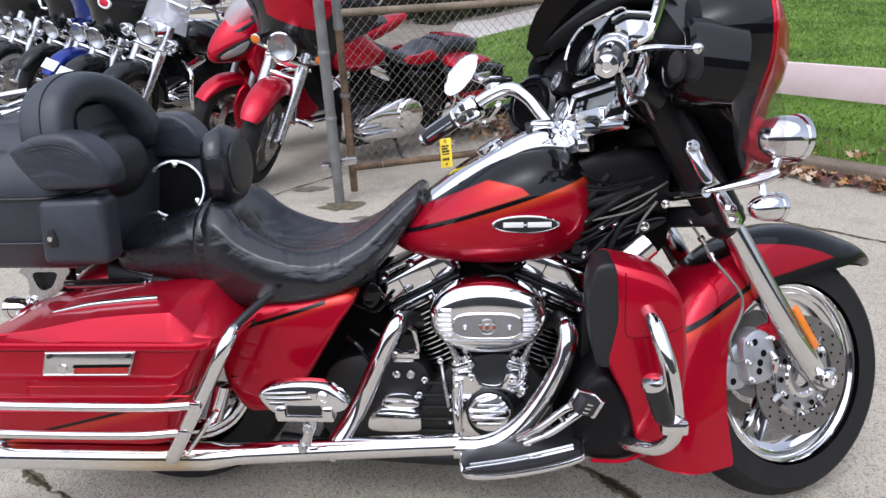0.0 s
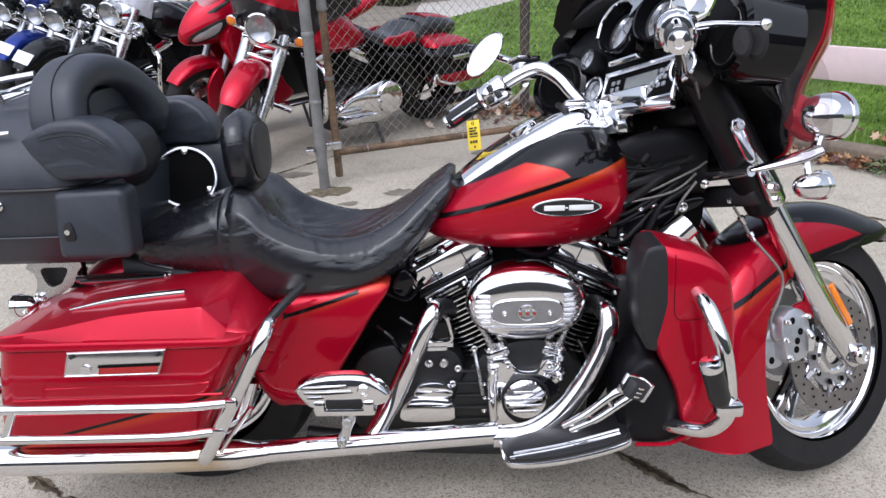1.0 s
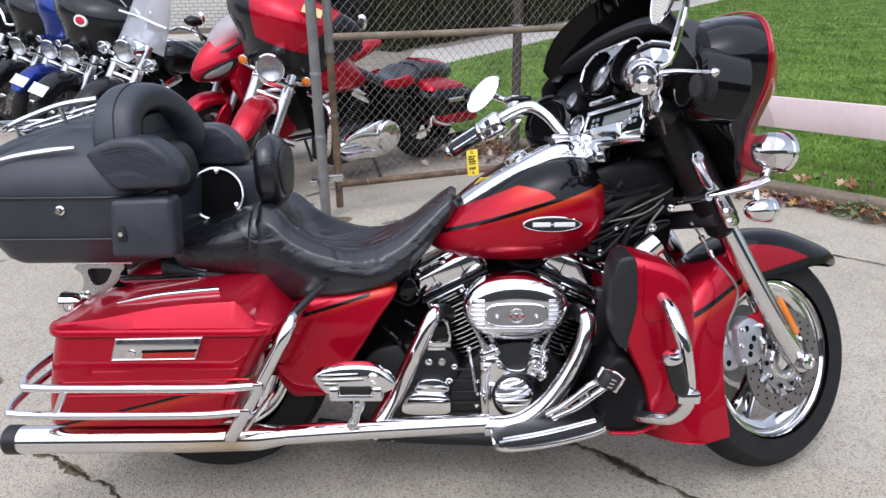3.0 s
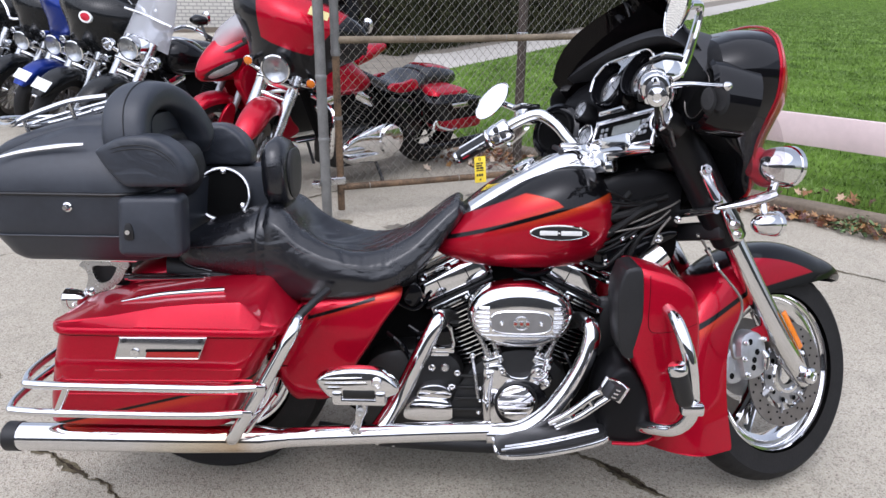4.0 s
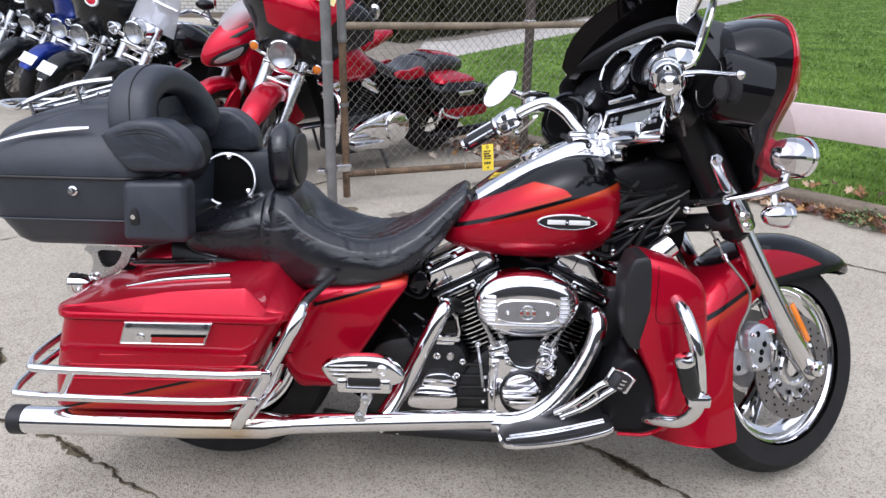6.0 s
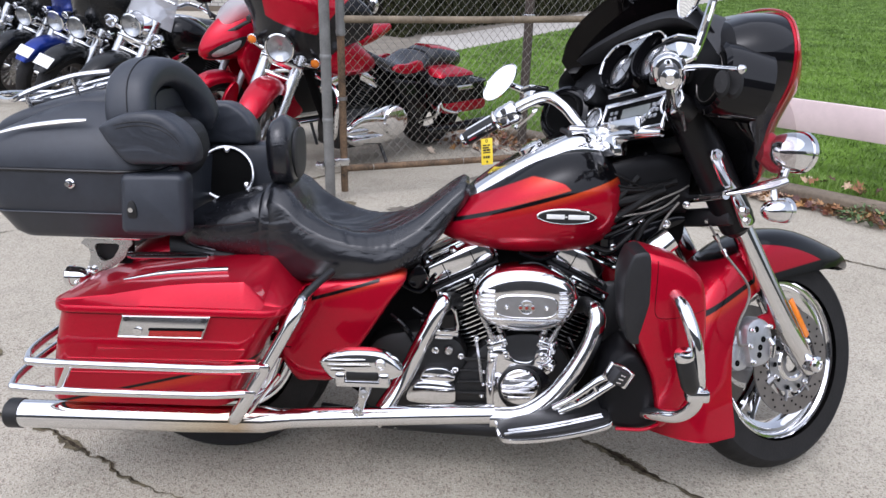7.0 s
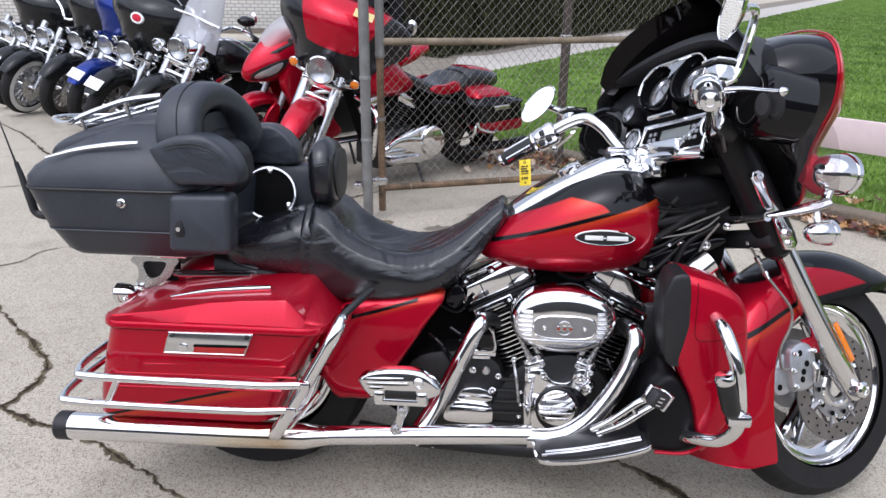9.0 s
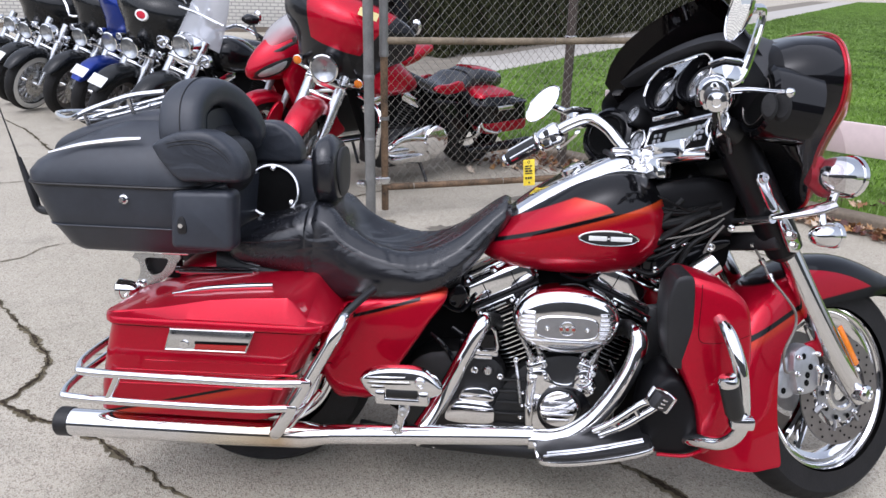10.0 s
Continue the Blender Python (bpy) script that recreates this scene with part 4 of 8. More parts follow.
def windscreen_mesh(height, rake, half, base_x=1.40, base_z=1.17, curve=0.22, thick=0.004, taper=0.4):
    rows, cols = 8, 20
    loops = []
    for j in range(cols + 1):
        u = -1 + 2 * j / cols
        col = []
        for i in range(rows + 1):
            v = i / rows
            top = height * (1 - 0.351 * u * u - 0.331 * abs(u) ** 6)
            col.append(Vector((base_x - curve * u * u - rake * v * top, u * half * (1 - taper * v), base_z + top * v - 0.054 * u * u)))
        back = [p + Vector((-thick, 0, 0)) for p in col[::-1]]
        loops.append(col + back)
    return rings(bmesh.new(), loops)


def table(rows, x):
    """A number read off a row of pairs."""
    for (a, p), (b, q) in zip(rows, rows[1:]):
        if x <= b:
            return p + (q - p) * max(0.0, (x - a) / (b - a))
    return rows[-1][1]


def lid_mesh(s, ridge, top):
    """Lid of a hard bag: rim, bevelled side, sloping top and front."""
    xs = sorted({p[0] for p in ridge + top} | {-0.308 + 0.58 * k / 40 for k in range(41)} | {-0.306, -0.302, 0.265, 0.269})
    loops = []
    for x in xs:
        end = min(x + 0.308, 0.272 - x)
        d = max(0.0, 0.06 - end) / 0.06
        yo = 0.384 - 0.06 * (1 - math.sqrt(max(0.0, 1 - d * d)))
        zr, zt = table(ridge, x), table(top, x)
        yr = min(0.350, yo - 0.014)
        section = [(0.138, 0.529), (yo - 0.004, 0.529), (yo, 0.533), (yo, 0.543), (yo - 0.003, 0.548), (yo - 0.010, 0.5502), (yr + 0.003, max(0.5503, zr - 0.004)), (yr, zr), (yr - 0.006, zr + (zt - zr) * 0.05), (yr - 0.05, zr + (zt - zr) * 0.36), (0.24, zr + (zt - zr) * 0.75), (0.20, zt), (0.138, zt + 0.003)]
        loops.append([Vector((x, s * y, z)) for y, z in section])
    return rings(bmesh.new(), loops)


FOLDS = [(0.345, -0.02, 0.50, 0.10, 0.006), (0.35, -0.05, 0.54, 0.03, 0.0055), (0.30, -0.12, 0.36, -0.15, 0.005), (0.505, -0.18, 0.50, -0.10, 0.004), (0.43, -0.08, 0.56, -0.04, 0.004), (0.26, 0.02, 0.30, 0.12, 0.006), (0.315, -0.015, 0.44, 0.055, 0.0055), (0.325, -0.035, 0.47, 0.0, 0.006), (0.335, -0.065, 0.46, -0.055, 0.006), (0.335, -0.10, 0.43, -0.115, 0.005), (0.315, 0.03, 0.40, 0.11, 0.005),
         (0.452, -0.205, 0.438, -0.135, 0.0025), (0.468, -0.205, 0.458, -0.145, 0.003), (0.484, -0.20, 0.478, -0.15, 0.002), (0.455, 0.205, 0.44, 0.14, 0.005), (0.475, 0.20, 0.465, 0.15, 0.004),
         (0.275, -0.135, 0.235, -0.09, 0.004), (0.29, -0.155, 0.262, -0.12, 0.003), (0.40, -0.198, 0.385, -0.16, 0.003)]


def saddle_mesh(rows):
    """A dished seat: rows of x, half width, height in the middle, of the swell, of the edge, and underneath."""
    line = spline([(r[0], r[1], r[2]) for r in rows], 16)
    rest = spline([(r[3], r[4], r[5]) for r in rows], 16)
    loops = []

    def crease(x, y, z):
        """Pulled-in leather round each fold: start, end, depth."""
        dip = 0.0
        for xa, ya, xb, yb, deep in FOLDS:
            dx, dy = xb - xa, yb - ya
            u = max(0.0, min(1.0, ((x - xa) * dx + (y - ya) * dy) / (dx * dx + dy * dy)))
            off = math.hypot(x - xa - u * dx, y - ya - u * dy)
            dip += 0.7 * deep * (1 - 0.6 * u) * (math.exp(-(off / 0.006) ** 2) - 0.45 * math.exp(-((off - 0.015) / 0.008) ** 2))
        return z - dip

    for (x, w, zc), (zm, ze, zb) in zip(line, rest):
        right = [(-1.0, ze), (-0.93, ze + (zm - ze) * 0.5), (-0.70, zm), (-0.35, zc + (zm - zc) * 0.3)]
        under = [(1.03, (ze + zb) / 2), (0.90, zb), (0.3, zb)]
        pts = right + [(0, zc)] + [(-u, z) for u, z in right[::-1]] + under + [(-u, z) for u, z in under[::-1]]
        loop = []
        for p in spline([(u, z, 0) for u, z in pts], 12, True):
            y = p.x * w
            loop.append(Vector((x, y, crease(x, y, p.y) if p.y > (ze + zb) / 2 + 0.02 else p.y)))
        loops.append(loop)
    return rings(bmesh.new(), loops)


def handlebar_line(side, rise=0.0, back=0.0):
    return [(1.09, 0.0, 0.965), (1.06, side * 0.05, 0.97), (1.01, side * 0.13, 1.02 + rise), (0.99, side * 0.20, 1.065 + rise), (0.955 - back, side * 0.28, 1.065 + rise), (0.90 - back, side * 0.345, 1.03 + rise), (0.835 - back, side * 0.42, 0.985 + rise)]


def oval_disc(cx, cz, rx, rz, rows, sides=48, power=2.0):
    """An oval cover facing -y: rows of scale x, scale z, y."""
    loops = []
    for kx, kz, y in rows:
        loop = []
        for j in range(sides):
            t = math.tau * j / sides
            c, s = math.cos(t), math.sin(t)
            loop.append(Vector((cx + rx * kx * math.copysign(abs(c) ** (2 / power), c), y, cz + rz * kz * math.copysign(abs(s) ** (2 / power), s))))
        loops.append(loop)
    return rings(bmesh.new(), loops)


def cylinder_mesh(crank, angle, start, end, radius, fins):
    """A finned barrel leaning by angle from upright."""
    d = Vector((math.sin(radians(angle)), 0, math.cos(radians(angle))))
    m = aim(crank, d)
    prof = [(radius * 0.72, start)]
    for k in range(fins):
        h = start + (end - start) * (k + 0.5) / fins
        r = radius * (1.0 + 0.06 * (k > fins * 0.6))
        prof += [(radius * 0.72, h - 0.0038), (r, h - 0.0024), (r, h + 0.0024), (radius * 0.72, h + 0.0038)]
    return lathe(prof + [(radius * 0.72, end)], 36, m, power=3.4)


def motorcycle_frame(label, x, y, turn, lean=7, group="", category="motorcycle"):
    ob = thing("motorcycle", label, category, pose(x, y, 0.004, -lean, 0, turn), group)
    ob.matrix_basis = pose(x, y, 0.004, 0, 0, turn) @ Matrix.Rotation(radians(-lean), 4, "X")
    return ob

# ---- the red touring motorcycle ----
bike = motorcycle_frame("red and black touring motorcycle with trunk, leaning on its side stand", -0.755, 2.10, -3.5)
S = steering(31)

# wheels
rear_c = Vector((0, 0, 0.325))
wheel("rear_wheel", bike, rear_c, 0.215, 0.05, 7, CHROME, "", None, 0.05, 0.333, 0.098, 0.34)
front = wheel("front_wheel", bike, AXLE, 0.222, 0.045, 5, CHROME, "chrome front wheel", S, 0.045, 0.320, 0.062)
for s in (-1, 1):
    d = part("brake_disc", disc_mesh(AXLE, s * 0.075, 0.150, 0.103), DISC_STEEL, front, "drilled steel brake disc")
    part("disc_carrier", lathe([(0.030, 0.0), (0.060, 0.0), (0.088, 0.004), (0.088, 0.008), (0.060, 0.010), (0.030, 0.012)], 32, aim((AXLE.x, s * 0.070, AXLE.z), (0, s, 0))), ALU, front)
    part("disc_hole", disc_dots(AXLE, s * 0.0785, (0.112, 0.126, 0.140), 16, 0.0032), DARK, front)["kind"] = "stuff"
for k in range(7):
    a = math.tau * k / 7
    c, s = math.cos(a), math.sin(a)
    part("disc_arm", tube([(AXLE.x + 0.075 * c, -0.077, AXLE.z + 0.075 * s), (AXLE.x + 0.112 * c, -0.0775, AXLE.z + 0.112 * s)], 0.008, 8, straight=True, flat=0.5), ALU, front)
    part("disc_bolt", bolt_mesh((AXLE.x + 0.078 * c, -0.081, AXLE.z + 0.078 * s), (0, -1, 0), 0.006), CHROME, front)
part("carrier_hole", disc_dots(AXLE, -0.0835, (0.074,), 10, 0.0075), DARK, front)["kind"] = "stuff"
part("carrier_ring", lathe([(0.040, 0.0), (0.046, 0.006), (0.054, 0.006), (0.058, 0.0)], 32, aim((AXLE.x, -0.080, AXLE.z), (0, -1, 0))), CHROME, front)
part("axle_nut", lathe([(0.020, -0.05), (0.0235, -0.004), (0.0235, 0.003), (0.021, 0.008), (0.013, 0.011), (0.012, 0.007), (0.0004, 0.007)], 24, aim((AXLE.x - 0.004, -0.157, AXLE.z + 0.006), (0, -1, 0))), CHROME, front, "chrome axle cap")

# front fork, fender, brake
for s in (-1, 1):
    leg = part("fork_leg", tube([(1.634, s * 0.118, 0.288), (1.630, s * 0.118, 0.294), (1.615, s * 0.118, 0.315), (1.555, s * 0.118, 0.40), (1.475, s * 0.118, 0.525), (1.36, s * 0.118, 0.715)], (0.006, 0.018, 0.027, 0.033, 0.031, 0.029), 20, per=3), CHROME, bike, "polished fork leg", S)
    part("fork_tube", tube([(1.37, s * 0.118, 0.70), (1.23, s * 0.118, 0.93)], 0.024, 16, straight=True), CHROME, bike, "", S)
    part("fork_cover", tube([(1.360, s * 0.118, 0.706), (1.355, s * 0.118, 0.710), (1.333, s * 0.118, 0.748), (1.222, s * 0.118, 0.93), (1.155, s * 0.118, 1.04)], (0.036, 0.045, 0.048, 0.050, 0.050), 24, straight=True), SLEEVE, bike, "satin black fork cover", S)
    part("reflector", block((0.018, 0.006, 0.125), (1.545, s * 0.152, 0.455), 0.004, m=Matrix.Translation((1.545, 0, 0.455)) @ Matrix.Rotation(radians(-32), 4, "Y") @ Matrix.Translation((-1.545, 0, -0.455))), AMBER, bike, "amber fork reflector", S)
CAST_SILVER = mat("cast_silver", (0.46, 0.47, 0.49), 0.34, 0.75, noise_scale=30, noise_amount=0.2, bump=0.2, bump_scale=300)
cal = part("brake_caliper", plate([(1.405, 0.330), (1.392, 0.362), (1.382, 0.405), (1.392, 0.445), (1.43, 0.462), (1.468, 0.448), (1.486, 0.410), (1.482, 0.352), (1.452, 0.330)], -0.065, -0.120, 0.016), CAST_SILVER, bike, "silver cast brake caliper", S)
part("caliper_back", plate([(1.352, 0.325), (1.350, 0.385), (1.372, 0.425), (1.405, 0.425), (1.41, 0.33)], -0.055, -0.100, 0.010), CAST_SILVER, cal)
for x, z in ((1.418, 0.431), (1.443, 0.402), (1.431, 0.381), (1.427, 0.361), (1.366, 0.342)):
    part("caliper_hole", lathe([(0.0085, 0.0), (0.0085, 0.0012), (0.0004, 0.0014)], 14, aim((x, -0.1198 if x > 1.38 else -0.0998, z), (0, -1, 0))), DARK, cal)
for x, z in ((1.400, 0.430), (1.402, 0.345), (1.392, 0.388), (1.468, 0.435)):
    part("caliper_bolt", bolt_mesh((x, -0.119, z), (0, -1, 0), 0.006), CHROME, cal)
part("caliper_bridge", tube([(1.462, -0.122, 0.405), (1.470, -0.126, 0.385), (1.468, -0.124, 0.352)], (0.006, 0.010, 0.007), 10), CHROME, cal)
part("fender_bracket", plate([(1.43, 0.455), (1.50, 0.47), (1.535, 0.43), (1.49, 0.425)], -0.098, -0.112, 0.004), RED_PAINT, bike, "", S)
hose = part("brake_line", tube([(1.274, -0.10, 0.712), (1.300, -0.10, 0.676), (1.312, -0.11, 0.642), (1.352, -0.143, 0.567), (1.363, -0.145, 0.531), (1.351, -0.145, 0.497), (1.326, -0.14, 0.452), (1.334, -0.132, 0.415), (1.350, -0.125, 0.395), (1.385, -0.115, 0.392)], 0.0034, 8), HOSE_GREY, bike, "pale grey brake hose", S)
for at, to in (((1.292, -0.10, 0.688), (0.022, 0, -0.030)), ((1.309, -0.108, 0.650), (0.010, -0.008, -0.028))):
    part("hose_fitting", lathe([(0.0034, 0), (0.008, 0.001), (0.008, 0.010), (0.0055, 0.012), (0.0055, 0.022), (0.0034, 0.024)], 12, aim(at, to)), CHROME, hose)
FENDER_ROWS = [(36.7, 0.4095, 0.4065, 0.004), (39.5, 0.4085, 0.389, 0.036), (43, 0.4060, 0.369, 0.057), (47.5, 0.401, 0.349, 0.073), (54, 0.393, 0.326, 0.087), (64, 0.382, 0.288, 0.094), (75, 0.379, 0.264, 0.096), (87, 0.382, 0.252, 0.097), (105, 0.388, 0.250, 0.098), (125, 0.396, 0.262, 0.098), (150, 0.410, 0.272, 0.099), (175, 0.425, 0.262, 0.100), (189, 0.438, 0.276, 0.103, 8), (199, 0.452, 0.305, 0.105, 13), (201, 0.456, 0.332, 0.106, 10)]
fender = part("front_fender", fender_mesh(AXLE, FENDER_ROWS, 0.095), FENDER_PAINT, bike, "red and black valanced front fender", S)

# fork-mounted fairing
shell_rows = [(0.30, 0.16, 1.0, -0.02), (0.55, 0.13, 1.0, -0.01), (0.80, 0.075, 1.0, 0), (0.94, 0.03, 1.0, 0), (1.0, 0.0, 1.0, 0), (0.992, -0.006, 1.0, 0)]
part("fairing_shell", rings(bmesh.new(), fairing_loops(shell_rows)), RED_PAINT, bike, "red outer fairing shell", S)
inner_rows = [(0.99, -0.004, 1.0, 0), (0.985, -0.02, 1.0, 0), (0.965, -0.06, 1.0, 0.0), (0.92, -0.10, 1.0, 0.0), (0.85, -0.135, 0.95, 0.0), (0.78, -0.16, 0.9, 0.0), (0.72, -0.18, 0.7, 0.0), (0.64, -0.195, 0.5, 0), (0.3, -0.205, 0.3, 0)]
inner = part("inner_fairing", rings(bmesh.new(), fairing_loops(inner_rows[:5]), caps=False), GLOSS_BLACK, bike, "gloss black inner fairing", S, 85)
part("fairing_liner", rings(bmesh.new(), fairing_loops(inner_rows[4:])), LINER, inner, "dull black liner of the fairing", None, 85)
part("fairing_trim", tube([Vector((sweep(p.y) + 0.002, p.y * 1.004, 1.05 + (p.z - 1.05) * (1.004 + 0.035 * max(0.0, min(1.0, (p.z - 1.19) / 0.05))))) for p in fairing_rings()], 0.0034, 6, closed=True, per=1), RED_LENS, bike, "red edge trim", S)
part("windscreen", windscreen_mesh(0.157, 0.985, 0.266, 1.304, 1.204, 0.176, 0.004, 0.02), SMOKE, bike, "smoked short windscreen", S)
hood = spline([(1.135, 0.348, 1.11), (1.118, 0.335, 1.162), (1.113, 0.27, 1.192), (1.115, 0.17, 1.216), (1.118, 0.02, 1.234), (1.112, -0.12, 1.226), (1.102, -0.20, 1.196), (1.10, -0.255, 1.150), (1.115, -0.285, 1.095)], 6)
part("dash_hood", rings(bmesh.new(), [[p, p + Vector((0.02, 0, 0.022)), p + Vector((0.10, 0, 0.026)), p + Vector((0.20, 0, 0.012)), p + Vector((0.20, 0, -0.03)), p + Vector((0.02, 0, -0.014))] for p in hood]), DASH_MATT, bike, "matt black dash hood", S, 80)
DASH = Vector((-0.93, 0, 0.36)).normalized()


def gauge(y, z, r, x=1.155, face=GAUGE):
    at = Vector((x, y, z))
    ring = part("gauge", lathe([(r * 0.98, -0.05), (r * 1.12, -0.05), (r * 1.16, 0.0), (r * 1.10, 0.012), (r * 1.02, 0.012), (r * 0.97, 0.0), (r * 0.97, -0.03)], 32, aim(at, DASH)), BLACK_PLASTIC, bike, "round gauge pod", S)
    part("bezel", lathe([(r * 0.86, 0.0), (r * 0.93, 0.010), (r * 1.02, 0.008), (r * 1.03, -0.01)], 32, aim(at, DASH)), BRIGHT_RING, ring)
    part("dial", lathe([(r * 0.92, -0.002), (0.0005, -0.001)], 32, aim(at, DASH)), face, ring)
    bm = bmesh.new()
    for k in range(11):
        a = radians(-130 + 26 * k)
        m = aim(at, DASH)
        block((r * 0.16, r * 0.035, 0.001), (0, 0, 0), 0, m=m @ Matrix.Rotation(a, 4, "Z") @ Matrix.Translation((r * 0.74, 0, 0.0005)), bm=bm)
    block((r * 0.7, r * 0.04, 0.001), (r * 0.28, 0, 0.002), 0, m=aim(at, DASH) @ Matrix.Rotation(2.4, 4, "Z"), bm=bm)
    part("dial_mark", bm, INK, ring)
    part("glass", lens_mesh(at + DASH * 0.004, DASH, r * 0.92, 0.06), LENS, ring)


DASH_UP = Vector((0.36, 0, 0.93)).normalized()
LIP = 0.0615


def lip(y, angle, out=0.0, r=LIP):
    """A point on the rim of the cup round a large gauge."""
    return Vector((1.145, y, 1.132)) + DASH * (0.036 + out) + DASH_UP * (0.006 + r * math.sin(radians(angle))) + Vector((0, r * math.cos(radians(angle)), 0))


for y in (0.065, -0.06):
    gauge(y, 1.132, 0.044, 1.145)
    cup = [[lip(y, a, out, r) for a in range(0, 360, 10)] for out, r in ((-0.04, 0.047), (-0.025, 0.053), (0.0, 0.0585), (0.002, LIP), (-0.004, 0.0635), (-0.055, 0.0655))]
    bm = bmesh.new()
    vs = [[bm.verts.new(p) for p in ring] for ring in cup]
    for a, b in zip(vs, vs[1:]):
        for j in range(36):
            bm.faces.new((a[j], a[(j + 1) % 36], b[(j + 1) % 36], b[j]))
    part("gauge_cup", bm, GLOSS_BLACK, bike, "deep black gauge cup", S)
gauge(0.165, 1.092, 0.025, 1.110)
gauge(0.145, 1.013, 0.027, 1.104)
gauge(-0.165, 1.086, 0.024, 1.14)
gauge(-0.150, 1.012, 0.027, 1.110)
for x, y, z in ((1.104, 0.145, 1.013), (1.110, -0.150, 1.012)):
    m = aim((x, y, z), DASH)
    part("knob_ring", tube([m @ Vector((0.0335 * math.cos(0.2618 * k), 0.0335 * math.sin(0.2618 * k), 0.010)) for k in range(24)], 0.0042, 8, closed=True, straight=True), BRIGHT_RING, bike, "chrome ring at the end of the radio", S)
part("gauge_brow", tube([lip(0.065, -15, 0.003), lip(0.065, 20, 0.003), lip(0.065, 55, 0.003), lip(0.065, 85, 0.003), lip(0.0025, 90, 0.003), lip(-0.06, 95, 0.003), lip(-0.06, 125, 0.003), lip(-0.06, 160, 0.003), lip(-0.06, 195, 0.003)], 0.0042, 8), CHROME, bike, "chrome gauge trim", S)
web = [lip(0.065, 88), lip(-0.06, 92), lip(-0.06, 65), lip(-0.06, 35), lip(0.0025, 0, 0, 0.02) + DASH_UP * 0.012, lip(0.065, 145), lip(0.065, 115)]
part("brow_plate", rings(bmesh.new(), [[p + DASH * 0.002 for p in web], [p - DASH * 0.006 for p in web]]), DULL_CHROME, bike, "grey plate between the gauges", S)
dm = Matrix.Translation((1.106, -0.022, 0.994)) @ Matrix(((DASH_UP.x, 0, DASH.x), (0, 1, 0), (DASH_UP.z, 0, DASH.z))).to_4x4()
radio = part("radio", block((0.085, 0.235, 0.03), (0, 0, 0), 0.006, m=dm), DARK, bike, "dash radio with grey screen", S)
part("radio_bezel", tube([dm @ Vector(p) for p in ((0.045, -0.12, 0.016), (0.045, 0.12, 0.016), (-0.045, 0.12, 0.016), (-0.045, -0.12, 0.016))], 0.0075, 8, closed=True, straight=True), BRIGHT_RING, radio)
part("screen", block((0.042, 0.105, 0.004), (0.005, -0.005, 0.016), 0.001, m=dm), SCREEN, radio, "grey display")
for y in (-0.085, -0.07, 0.072, 0.09):
    for x in (-0.012, 0.004, 0.02):
        part("button", block((0.011, 0.011, 0.005), (x, y, 0.017), 0.002, m=dm), ALU, radio)
part("dash_badge_bar", block((0.012, 0.10, 0.006), (-0.035, 0, 0.016), 0.002, m=dm), ALU, radio)
part("ignition_plate", block((0.022, 0.10, 0.012), (1.088, 0.01, 1.062), 0.004, m=Matrix()), CHROME, bike, "", S)
for s in (-1, 1):
    at = Vector((1.125, -0.250, 1.055)) if s < 0 else Vector((1.068, 0.250, 1.047))
    n = Vector((-0.92, -s * 0.30, 0.18)).normalized()
    sp = part("speaker", lathe([(0.0005, 0.002), (0.052, 0.0), (0.058, 0.006), (0.062, 0.004), (0.064, -0.01), (0.065, -0.05)], 32, aim(at, n)), DARK, bike, "round black fairing speaker", S)
    part("speaker_pod", lathe([(0.062, 0.0), (0.074, 0.004), (0.084, -0.004), (0.088, -0.03), (0.086, -0.11)], 36, aim(at, n)), GLOSS_BLACK, sp)
    part("speaker_ring", lathe([(0.0555, 0.004), (0.0565, 0.0065), (0.0575, 0.004)], 32, aim(at, n)), BRIGHT_RING if s > 0 else DISC_STEEL, sp)

